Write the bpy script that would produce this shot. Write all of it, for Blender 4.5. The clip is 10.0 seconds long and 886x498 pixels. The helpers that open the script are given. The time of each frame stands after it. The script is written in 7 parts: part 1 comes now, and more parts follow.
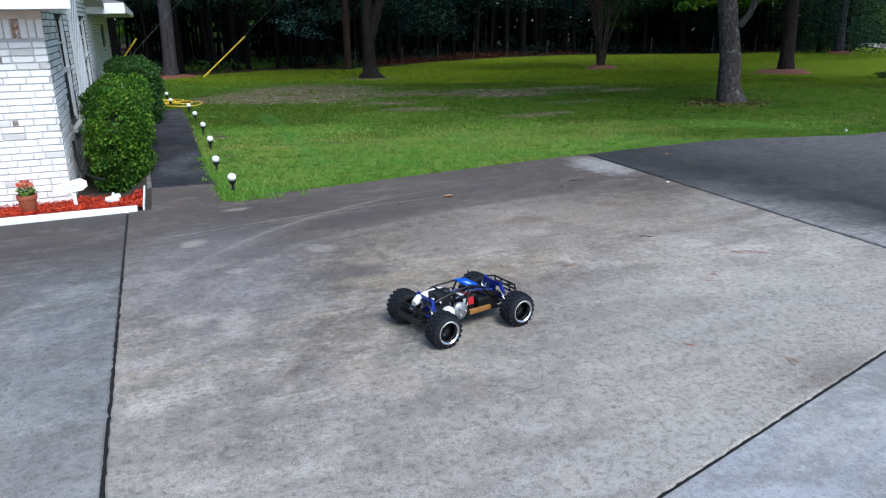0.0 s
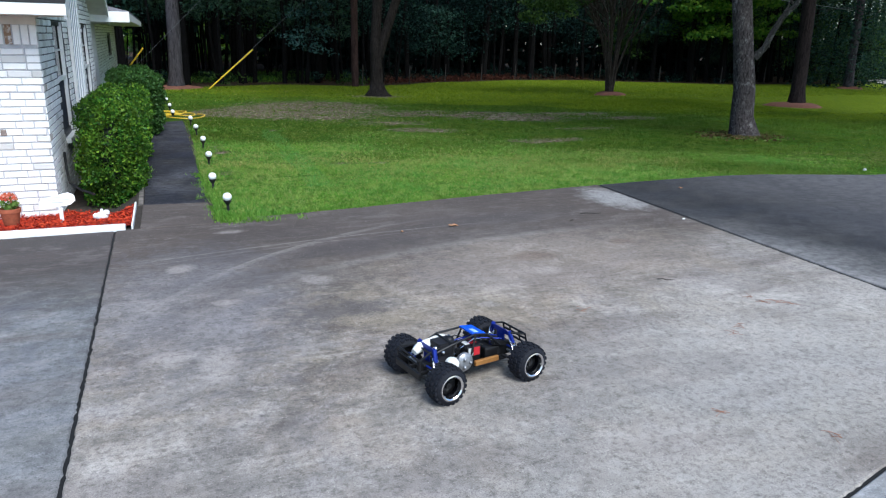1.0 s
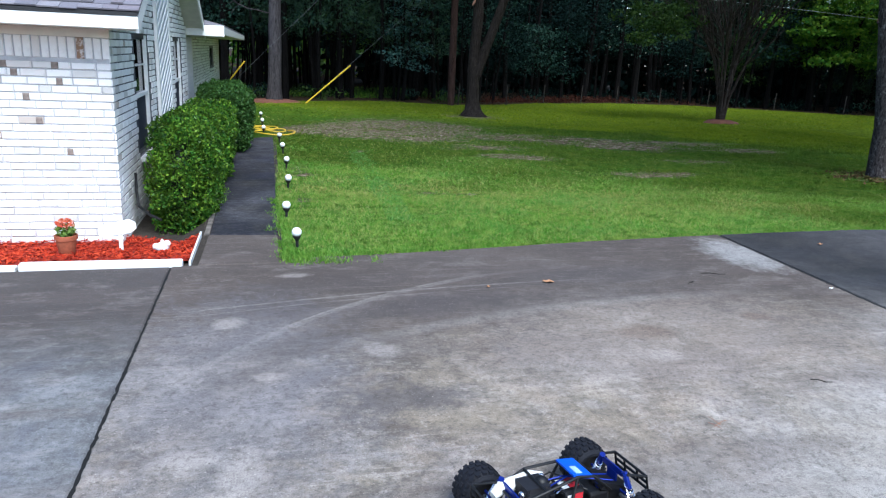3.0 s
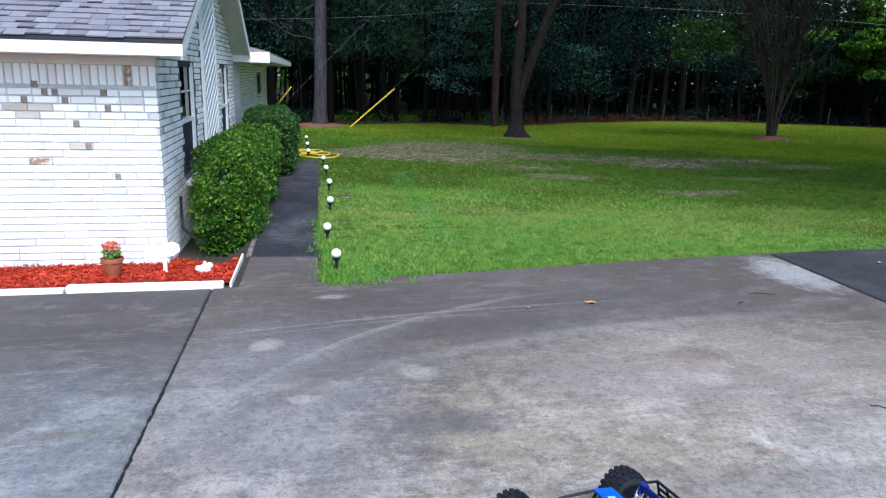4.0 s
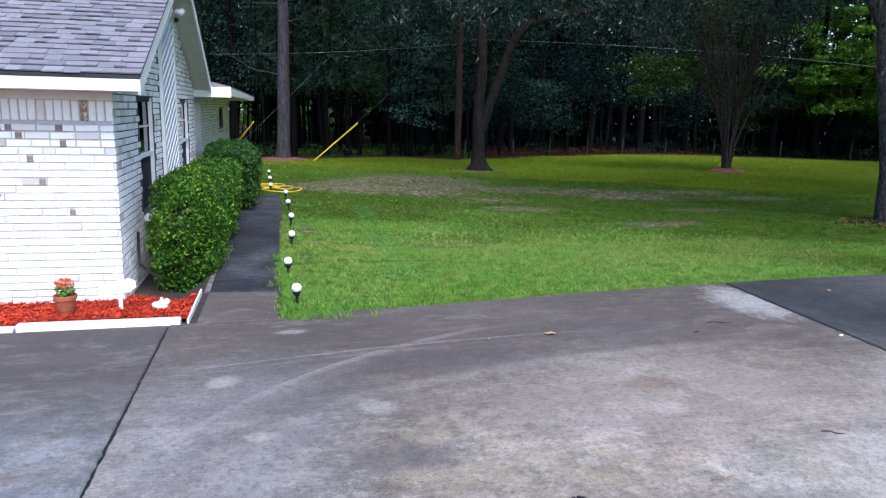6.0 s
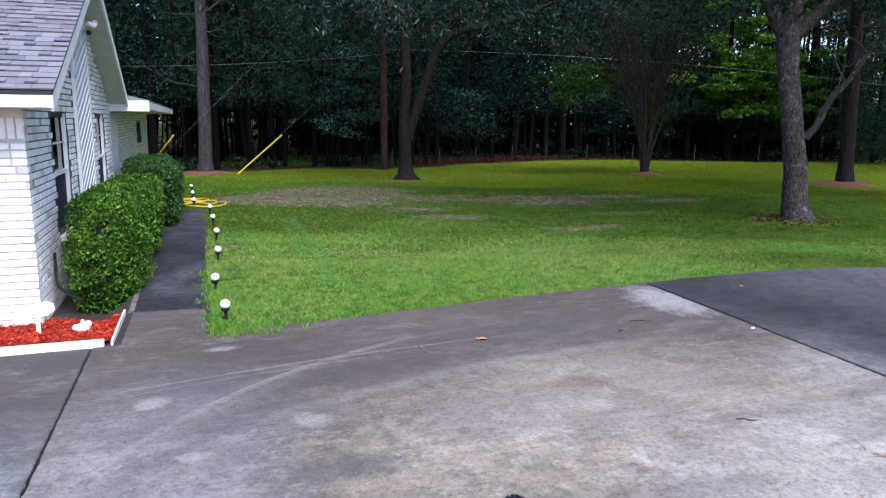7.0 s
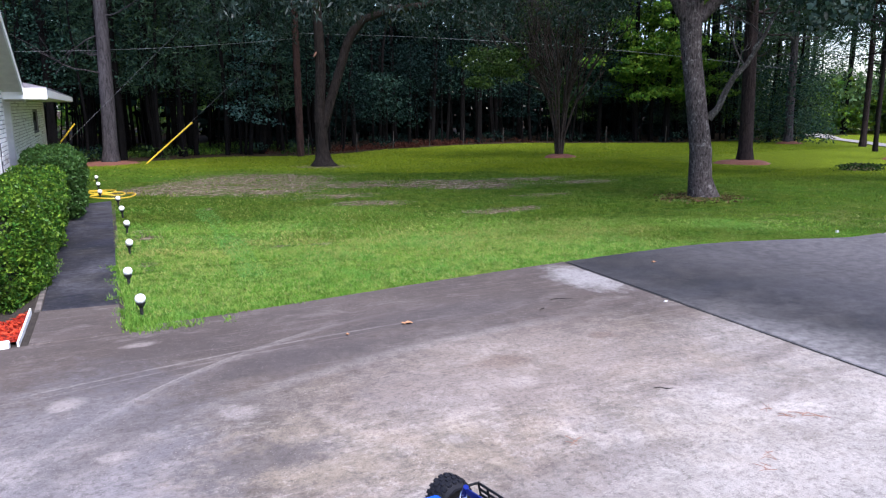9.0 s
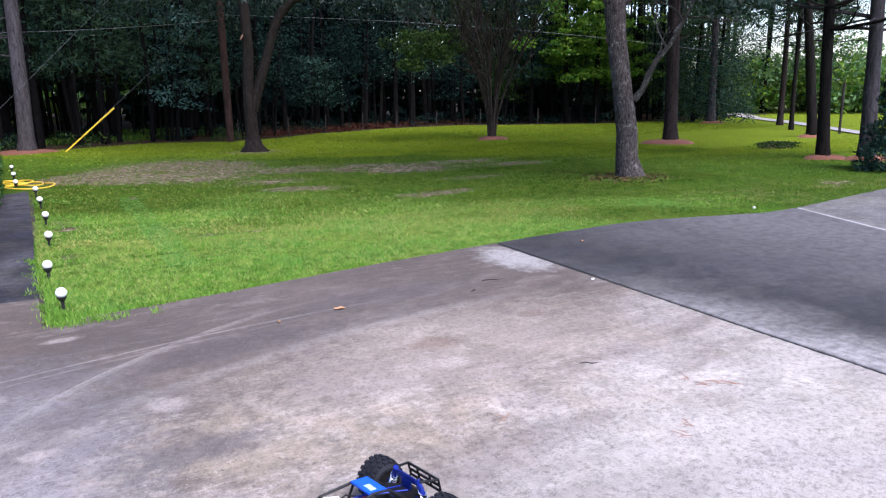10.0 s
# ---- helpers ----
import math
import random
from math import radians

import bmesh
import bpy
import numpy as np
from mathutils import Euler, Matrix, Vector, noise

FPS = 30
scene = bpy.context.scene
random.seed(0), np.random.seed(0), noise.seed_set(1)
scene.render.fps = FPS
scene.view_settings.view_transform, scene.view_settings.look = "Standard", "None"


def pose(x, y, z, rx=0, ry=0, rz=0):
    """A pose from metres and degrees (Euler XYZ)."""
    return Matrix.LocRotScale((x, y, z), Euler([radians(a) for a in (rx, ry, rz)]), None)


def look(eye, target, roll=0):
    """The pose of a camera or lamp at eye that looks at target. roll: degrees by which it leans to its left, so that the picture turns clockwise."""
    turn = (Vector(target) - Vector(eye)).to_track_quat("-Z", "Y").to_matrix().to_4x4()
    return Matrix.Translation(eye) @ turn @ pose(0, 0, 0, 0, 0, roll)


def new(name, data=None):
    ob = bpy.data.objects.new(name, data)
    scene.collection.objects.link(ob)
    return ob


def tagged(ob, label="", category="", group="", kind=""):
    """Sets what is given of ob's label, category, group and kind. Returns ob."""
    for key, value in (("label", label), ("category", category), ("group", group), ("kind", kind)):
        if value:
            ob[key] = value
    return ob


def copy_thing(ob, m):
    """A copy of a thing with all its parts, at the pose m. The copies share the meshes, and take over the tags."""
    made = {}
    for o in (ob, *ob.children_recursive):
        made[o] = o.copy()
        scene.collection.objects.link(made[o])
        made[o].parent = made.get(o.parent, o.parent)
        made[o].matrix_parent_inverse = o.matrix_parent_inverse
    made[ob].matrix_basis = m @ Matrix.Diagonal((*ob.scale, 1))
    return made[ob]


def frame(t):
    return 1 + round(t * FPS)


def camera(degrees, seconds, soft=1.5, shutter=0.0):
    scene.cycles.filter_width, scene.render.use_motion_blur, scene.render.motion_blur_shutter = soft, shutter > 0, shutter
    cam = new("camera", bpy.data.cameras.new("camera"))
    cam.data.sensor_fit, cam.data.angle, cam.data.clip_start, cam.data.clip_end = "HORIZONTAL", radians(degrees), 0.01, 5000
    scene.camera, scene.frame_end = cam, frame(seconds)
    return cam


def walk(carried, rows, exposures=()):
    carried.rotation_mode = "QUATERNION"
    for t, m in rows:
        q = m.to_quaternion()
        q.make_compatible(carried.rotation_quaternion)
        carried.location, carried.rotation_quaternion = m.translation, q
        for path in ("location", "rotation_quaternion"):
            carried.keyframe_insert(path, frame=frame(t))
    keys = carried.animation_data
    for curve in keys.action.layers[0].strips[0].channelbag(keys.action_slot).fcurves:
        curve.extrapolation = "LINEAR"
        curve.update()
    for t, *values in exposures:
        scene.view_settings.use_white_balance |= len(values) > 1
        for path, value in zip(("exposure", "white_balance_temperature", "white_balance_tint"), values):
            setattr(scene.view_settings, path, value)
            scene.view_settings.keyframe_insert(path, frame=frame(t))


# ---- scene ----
LENS = 63.4
cam = camera(LENS, 10.0, 1.2)
ROWS = [
    (0.0, 0.292, -0.639, 1.649, 72.22, 0.74, -21.75),
    (0.5, 0.385, -0.575, 1.680, 75.30, 2.06, -22.54),
    (1.0, 0.405, -0.268, 1.660, 73.70, -1.29, -21.11),
    (1.5, 0.473, -0.015, 1.683, 73.45, -0.96, -21.99),
    (2.0, 0.625, 0.217, 1.662, 74.74, 0.62, -20.55),
    (2.5, 0.633, 0.552, 1.707, 74.20, -2.98, -17.22),
    (3.0, 0.712, 0.678, 1.709, 74.76, -2.56, -13.48),
    (3.2, 0.747, 0.689, 1.709, 76.18, -1.43, -11.38),
    (4.3, 0.794, 0.737, 1.683, 76.49, -1.30, -10.00),
    (4.5, 0.809, 0.712, 1.689, 77.61, -1.17, -10.30),
    (5.0, 0.822, 0.715, 1.691, 78.57, -1.54, -10.88),
    (6.3, 0.820, 0.688, 1.700, 79.22, -0.83, -14.58),
    (6.5, 0.818, 0.661, 1.709, 79.37, -0.47, -16.09),
    (7.0, 0.806, 0.636, 1.714, 79.81, -0.44, -18.68),
    (7.5, 0.800, 0.633, 1.710, 79.41, -0.52, -20.84),
    (8.0, 0.793, 0.607, 1.719, 79.30, -0.75, -22.37),
    (8.5, 0.776, 0.635, 1.713, 79.00, -0.09, -24.50),
    (9.0, 0.780, 0.630, 1.708, 78.67, 0.15, -25.25),
    (9.5, 0.787, 0.605, 1.711, 77.92, 0.07, -26.98),
    (10.0, 0.812, 0.570, 1.720, 77.30, 0.54, -30.42),
]
EXPOSURES = [(0.0, 0.72, 5900, 5), (3.0, 1.08, 5750, 6), (5.0, 1.1, 5700, 8), (7.5, 1.22, 5950, 18), (10.0, 1.5, 6100, 22)]
walk(cam, [(t, pose(x, y, z, rx, ry, rz)) for t, x, y, z, rx, ry, rz in ROWS], EXPOSURES)

# ---- light ----
SUN_ELEVATION, SUN_AZIMUTH = 52.0, 172.0   # azimuth clockwise from +y
world = bpy.data.worlds.new("sky")
scene.world = world
world.use_nodes = True
wt = world.node_tree
sky = wt.nodes.new("ShaderNodeTexSky")
sky.sky_type = "NISHITA"
sky.sun_disc = False
sky.sun_elevation = radians(SUN_ELEVATION)
sky.sun_rotation = radians(SUN_AZIMUTH)
sky.air_density, sky.dust_density, sky.ozone_density = 1.0, 1.5, 1.0
wt.links.new(sky.outputs[0], wt.nodes["Background"].inputs[0])
wt.nodes["Background"].inputs[1].default_value = 0.14
sun = new("sun", bpy.data.lights.new("sun", "SUN"))
sun.data.energy, sun.data.angle, sun.data.color = 2.5, radians(30), (1.0, 0.98, 0.95)
az, el = radians(SUN_AZIMUTH), radians(SUN_ELEVATION)
sun.matrix_world = look((20 * math.sin(az) * math.cos(el), 20 * math.cos(az) * math.cos(el), 20 * math.sin(el)), (0, 0, 0))


# ---- materials ----
class Nodes:
    """A material under construction."""

    def __init__(self, name, rough=0.8, metal=0.0, gloss=0.35):
        self.mat = bpy.data.materials.new(name)
        self.mat.use_nodes = True
        self.t = self.mat.node_tree
        self.bsdf = self.t.nodes["Principled BSDF"]
        self.bsdf.inputs["Roughness"].default_value = rough
        self.bsdf.inputs["Metallic"].default_value = metal
        self.bsdf.inputs["Specular IOR Level"].default_value = gloss
        self.pos = self.t.nodes.new("ShaderNodeTexCoord").outputs["Object"]

    def link(self, a, b):
        self.t.links.new(a, b)

    def noise(self, scale, detail=4, rough=0.6, stretch=None, distort=0.0):
        n = self.t.nodes.new("ShaderNodeTexNoise")
        n.inputs["Scale"].default_value, n.inputs["Detail"].default_value = scale, detail
        n.inputs["Roughness"].default_value, n.inputs["Distortion"].default_value = rough, distort
        src = self.pos
        if stretch:
            m = self.t.nodes.new("ShaderNodeMapping")
            m.inputs["Scale"].default_value = stretch
            self.link(src, m.inputs[0])
            src = m.outputs[0]
        self.link(src, n.inputs["Vector"])
        return n.outputs["Fac"]

    def ramp(self, fac, *stops):
        r = self.t.nodes.new("ShaderNodeValToRGB")
        e = r.color_ramp.elements
        while len(e) < len(stops):
            e.new(0.5)
        for k, (p, c) in zip(e, stops):
            k.position = p
            k.color = (c, c, c, 1) if isinstance(c, (int, float)) else (*c, 1)
        self.link(fac, r.inputs[0])
        return r.outputs[0]

    def mix(self, fac, a, b, mode="MIX"):
        m = self.t.nodes.new("ShaderNodeMix")
        m.data_type, m.blend_type = "RGBA", mode
        for i, v in ((0, fac), (6, a), (7, b)):
            if isinstance(v, (int, float)):
                m.inputs[i].default_value = v if i == 0 else (v, v, v, 1)
            elif isinstance(v, tuple):
                m.inputs[i].default_value = (*v, 1)
            else:
                self.link(v, m.inputs[i])
        return m.outputs[2]

    def math(self, op, a, b=0.0):
        m = self.t.nodes.new("ShaderNodeMath")
        m.operation = op
        for i, v in enumerate((a, b)):
            if isinstance(v, (int, float)):
                m.inputs[i].default_value = v
            else:
                self.link(v, m.inputs[i])
        return m.outputs[0]

    def random(self):
        return self.t.nodes.new("ShaderNodeObjectInfo").outputs["Random"]

    def island(self):
        return self.t.nodes.new("ShaderNodeNewGeometry").outputs["Random Per Island"]

    def attribute(self, name):
        a = self.t.nodes.new("ShaderNodeAttribute")
        a.attribute_name = name
        return a.outputs["Fac"]

    def axis(self, k):
        s = self.t.nodes.new("ShaderNodeSeparateXYZ")
        self.link(self.pos, s.inputs[0])
        return s.outputs[k]

    def colour(self, c):
        if isinstance(c, tuple):
            self.bsdf.inputs["Base Color"].default_value = (*c, 1)
        else:
            self.link(c, self.bsdf.inputs["Base Color"])

    def bump(self, height, strength=0.3, distance=0.01):
        b = self.t.nodes.new("ShaderNodeBump")
        b.inputs["Strength"].default_value, b.inputs["Distance"].default_value = strength, distance
        self.link(height, b.inputs["Height"])
        self.link(b.outputs[0], self.bsdf.inputs["Normal"])

    def roughness(self, fac, lo, hi):
        self.link(self.ramp(fac, (0.3, lo), (0.7, hi)), self.bsdf.inputs["Roughness"])


def plain(name, c, rough=0.6, metal=0.0, vary=0.25, scale=30.0, bump=0.1):
    """Paint, plastic or metal with a little dirt and unevenness."""
    n = Nodes(name, rough, metal)
    f = n.noise(scale, 5)
    dark = tuple(v * (1 - vary) for v in c)
    light = tuple(min(1, v * (1 + vary * 0.4)) for v in c)
    n.colour(n.ramp(f, (0.3, dark), (0.62, c), (0.8, light)))
    if bump:
        n.bump(n.noise(scale * 4, 3), bump, 0.004)
    return n.mat


def concrete(name, dark, mid, light, stain=(0.05, 0.048, 0.045), amount=0.5, warm=(0.30, 0.255, 0.205), film=False, arcs=(), spots=()):
    """Cast concrete: cloudy tone, blotches, drag marks, mildew, grit."""
    n = Nodes(name, 0.9, 0.0, 0.15)
    big = n.noise(0.5, 7, 0.65, None, 0.8)
    blot = n.noise(3.1, 8, 0.72, None, 0.5)
    fine = n.noise(30, 6, 0.8)
    grit = n.noise(170, 4, 0.7)
    c = n.ramp(big, (0.38, dark), (0.5, mid), (0.62, light))
    c = n.mix(n.ramp(n.noise(1.3, 6, 0.7, None, 0.6), (0.42, 0.0), (0.62, 0.7)), c, warm)
    c = n.mix(n.ramp(blot, (0.40, 0.75), (0.56, 0.0)), c, dark)
    c = n.mix(n.ramp(n.noise(4.3, 7, 0.75, (0.7, 1.4, 1), 0.2), (0.54, 0.0), (0.72, 0.35)), c, light)
    c = n.mix(n.ramp(n.noise(1.0, 8, 0.72, (0.5, 2.2, 1), 0.7), (0.50, 0.0), (0.70, amount)), c, stain)
    c = n.mix(n.ramp(n.noise(1.7, 7, 0.75, (0.35, 5.5, 1), 0.3), (0.56, 0.0), (0.68, 0.42)), c, light)
    mottle = n.noise(11, 9, 0.8)
    c = n.mix(n.ramp(mottle, (0.37, 0.6), (0.48, 0.0)), c, dark)
    c = n.mix(n.ramp(mottle, (0.52, 0.0), (0.64, 0.45)), c, light)
    hue = n.noise(0.8, 6, 0.7, None, 1.0)
    c = n.mix(n.ramp(hue, (0.38, 0.4), (0.48, 0.0)), c, tuple(v * k for v, k in zip(mid, (0.94, 0.97, 1.14))))
    c = n.mix(n.ramp(hue, (0.53, 0.0), (0.64, 0.5)), c, tuple(v * k for v, k in zip(mid, (1.22, 1.16, 1.0))))
    if film:
        edge = n.math("ADD", n.axis("Y"), n.math("MULTIPLY", n.noise(0.8, 6, 0.65, (0.6, 1.5, 1)), 3.0))
        c = n.mix(n.ramp(n.math("MULTIPLY", edge, 0.1), (0.53, 0.0), (0.72, 0.9)), c, (0.066, 0.053, 0.048))
        bare = n.math("ADD", n.math("SUBTRACT", n.math("MULTIPLY", n.axis("X"), 0.55), n.axis("Y")), n.math("MULTIPLY", n.noise(0.9, 7, 0.7), 3.0))
        c = n.mix(n.ramp(n.math("MULTIPLY", n.math("ADD", bare, 3.0), 0.15), (0.30, 0.0), (0.62, 0.6)), c, (0.37, 0.345, 0.315))
        streak = n.noise(1.0, 6, 0.6, (0.6, 2.4, 1), 0.6)
        c = n.mix(n.ramp(streak, (0.36, 0.5), (0.50, 0.0)), c, (0.115, 0.092, 0.082))
        c = n.mix(n.ramp(n.noise(2.4, 8, 0.75, (0.8, 1.5, 1), 0.25), (0.53, 0.0), (0.74, 0.32)), c, (0.45, 0.40, 0.365))
        wash = n.math("ADD", n.math("ADD", n.axis("Y"), n.math("MULTIPLY", n.axis("X"), 0.8)), n.math("MULTIPLY", n.noise(1.1, 8, 0.75, (1.6, 0.7, 1), 0.8), 4.0))
        c = n.mix(n.ramp(n.math("MULTIPLY", wash, 0.1), (0.30, 0.38), (0.60, 0.0)), c, (0.37, 0.36, 0.352))
        # drag lines, fine and almost straight
        drag = n.noise(6.0, 3, 0.6, (0.12, 9.0, 1), 0.15)
        c = n.mix(n.ramp(drag, (0.60, 0.0), (0.75, 0.2)), c, light)
    ragged = n.math("MULTIPLY", n.math("SUBTRACT", n.noise(9, 6, 0.7), 0.5), 1.5)
    for cx, cy, u, v, tint, amount_ in spots:
        m = n.t.nodes.new("ShaderNodeMapping")
        m.vector_type = "TEXTURE"
        m.inputs["Location"].default_value, m.inputs["Scale"].default_value = (cx, cy, 0), (u, v, 10)
        n.link(n.pos, m.inputs[0])
        ln = n.t.nodes.new("ShaderNodeVectorMath")
        ln.operation = "LENGTH"
        n.link(m.outputs[0], ln.inputs[0])
        c = n.mix(n.ramp(n.math("ADD", ln.outputs["Value"], ragged), (0.45, amount_ * 0.8), (1.15, 0.0)), c, tint)
    for cx, cy, r, w, tint, amount_, xa, xb in arcs:
        d = n.t.nodes.new("ShaderNodeVectorMath")
        d.operation = "DISTANCE"
        flat = n.t.nodes.new("ShaderNodeVectorMath")
        flat.operation = "MULTIPLY"
        flat.inputs[1].default_value = (1, 1, 0)
        n.link(n.pos, flat.inputs[0])
        n.link(flat.outputs[0], d.inputs[0])
        d.inputs[1].default_value = (cx, cy, 0)
        off = n.math("ABSOLUTE", n.math("SUBTRACT", n.math("ADD", d.outputs["Value"], n.math("MULTIPLY", ragged, 0.02)), r))
        line = n.math("MULTIPLY", n.ramp(n.math("DIVIDE", off, w), (0.3, 1.0), (1.0, 0.0)), n.ramp(n.noise(5, 6, 0.75), (0.36, amount_ * 0.3), (0.62, amount_)))
        run = n.math("DIVIDE", n.math("SUBTRACT", n.axis("X"), xa), xb - xa)
        line = n.math("MULTIPLY", line, n.ramp(run, (0.0, 0.0), (0.15, 1.0), (0.65, 1.0), (1.0, 0.0)))
        c = n.mix(line, c, tint)
    c = n.mix(n.ramp(fine, (0.34, 0.6), (0.52, 0.0)), c, stain)
    c = n.mix(n.ramp(grit, (0.34, 0.6), (0.5, 0.0)), c, stain)
    c = n.mix(n.ramp(n.noise(120, 2, 0.5), (0.68, 0.0), (0.74, 0.3)), c, tuple(min(1, v * 1.5) for v in light))
    n.colour(c)
    n.bump(n.mix(0.5, fine, grit), 0.5, 0.008)
    return n


def leafy(name, colours, gloss=0.45, through_light=0.35, shine=0.12, drift=None, back=(0.16, 0.22, 0.03)):
    """Leaves: each one its own tint, some light through the blade."""
    n = Nodes(name, gloss, 0.0, shine)
    stops = [(0.02 + 0.96 * i / (len(colours) - 1), c) for i, c in enumerate(colours)]
    c = n.ramp(n.island(), *stops)
    if drift:
        for scale, tint, amount in drift:
            c = n.mix(n.ramp(n.noise(scale, 5, 0.65), (0.46, 0.0), (0.66, amount)), c, tint)
    n.colour(c)
    tr = n.t.nodes.new("ShaderNodeBsdfTranslucent")
    n.link(n.mix(0.5, c, back), tr.inputs[0])
    m = n.t.nodes.new("ShaderNodeMixShader")
    m.inputs[0].default_value = through_light
    n.link(n.bsdf.outputs[0], m.inputs[1])
    n.link(tr.outputs[0], m.inputs[2])
    n.link(m.outputs[0], n.t.nodes["Material Output"].inputs[0])
    return n.mat


def bark(name, dark, light, lichen=None, amount=0.4, vscale=5.0):
    n = Nodes(name, 0.95, 0.0, 0.08)
    ridge = n.noise(vscale, 6, 0.7, (3.0, 3.0, 0.55), 0.8)
    fine = n.noise(55, 5, 0.7)
    c = n.ramp(ridge, (0.36, dark), (0.62, light))
    c = n.mix(n.ramp(fine, (0.35, 0.5), (0.6, 0.0)), c, dark)
    if lichen:
        c = n.mix(n.ramp(n.noise(7.0, 9, 0.82), (0.54, 0.0), (0.62, amount)), c, lichen)
    n.colour(c)
    n.bump(n.mix(0.3, ridge, fine), 1.0, 0.04)
    return n.mat


PALE_RUB, DARK_RUB = (0.40, 0.37, 0.345), (0.072, 0.062, 0.060)
# tyre scuffs: centre, radius, half width, tint, strength, from x, to x
ARCS = [(3.5, -8.0, 13.55, 0.24, DARK_RUB, 0.75, 0.9, 5.0), (3.8, 2.1, 4.0, 0.2, DARK_RUB, 0.6, 0.2, 4.0), (3.5, -8.0, 14.25, 0.25, DARK_RUB, 0.55, 0.0, 5.4), (3.8, 2.1, 4.25, 0.042, PALE_RUB, 0.22, -0.2, 3.2), (3.8, 2.1, 4.28, 0.016, PALE_RUB, 0.3, 0.6, 2.6),
        (3.5, -8.0, 13.93, 0.02, PALE_RUB, 0.36, -0.1, 3.6), (3.5, -8.0, 13.83, 0.014, PALE_RUB, 0.22, -0.1, 3.0), (4.4, -3.0, 8.45, 0.10, PALE_RUB, 0.25, 1.0, 5.0)]
PALE_SPOT, DARK_SPOT, RUST_SPOT = (0.42, 0.375, 0.34), (0.075, 0.068, 0.072), (0.13, 0.085, 0.06)
# spots: centre, half sizes, tint, strength
SPOTS = [(0.5, 4.4, 0.9, 1.7, (0.19, 0.19, 0.215), 0.5), (3.3, 4.6, 1.7, 1.1, (0.31, 0.255, 0.21), 0.45), (3.2, 2.6, 1.6, 0.9, (0.38, 0.36, 0.34), 0.4), (0.44, 5.28, 0.14, 0.14, PALE_SPOT, 0.6), (1.37, 4.69, 0.15, 0.13, PALE_SPOT, 0.5), (0.69, 4.41, 0.13, 0.07, PALE_SPOT, 0.55), (0.34, 3.59, 0.16, 0.14, PALE_SPOT, 0.6), (0.58, 3.4, 0.12, 0.3, PALE_SPOT, 0.6),
         (2.07, 3.37, 0.16, 0.10, PALE_SPOT, 0.55), (2.35, 3.8, 0.10, 0.08, PALE_SPOT, 0.5), (3.1, 4.34, 0.14, 0.12, PALE_SPOT, 0.4), (0.9, 6.3, 0.16, 0.07, PALE_SPOT, 0.5), (2.3, 1.95, 0.5, 0.25, PALE_SPOT, 0.4),
         (1.4, 4.02, 0.5, 0.2, DARK_SPOT, 0.9), (2.2, 5.45, 1.0, 0.35, DARK_SPOT, 0.45), (3.16, 4.74, 0.3, 0.16, RUST_SPOT, 0.55), (4.15, 4.9, 0.16, 0.12, RUST_SPOT, 0.5), (3.5, 6.0, 1.0, 0.3, DARK_SPOT, 0.45), (0.7, 2.6, 0.4, 0.2, DARK_SPOT, 0.35), (0.8, 5.5, 0.6, 0.25, DARK_SPOT, 0.5), (5.2, 6.55, 0.4, 0.72, (0.36, 0.35, 0.34), 0.85)]

CONCRETE = concrete("driveway concrete", (0.112, 0.097, 0.081), (0.278, 0.244, 0.21), (0.54, 0.49, 0.44), (0.055, 0.048, 0.043), 0.5, (0.33, 0.262, 0.205), True, ARCS, SPOTS).mat
CONCRETE_PALE = concrete("pale concrete", (0.20, 0.2, 0.205), (0.31, 0.31, 0.32), (0.46, 0.46, 0.47), (0.12, 0.118, 0.115), 0.35, (0.34, 0.33, 0.31)).mat
CONCRETE_COOL = concrete("worn grey concrete", (0.09, 0.09, 0.092), (0.165, 0.167, 0.172), (0.33, 0.335, 0.345), (0.055, 0.055, 0.055), 0.5, (0.2, 0.19, 0.175), True).mat
LANE_CONCRETE = concrete("grey lane concrete", (0.08, 0.078, 0.078), (0.14, 0.137, 0.137), (0.26, 0.255, 0.255), (0.05, 0.05, 0.05), 0.4, (0.17, 0.155, 0.14)).mat
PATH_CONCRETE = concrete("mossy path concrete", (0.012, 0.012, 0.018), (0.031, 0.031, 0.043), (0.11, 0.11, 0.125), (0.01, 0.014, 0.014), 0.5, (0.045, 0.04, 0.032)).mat


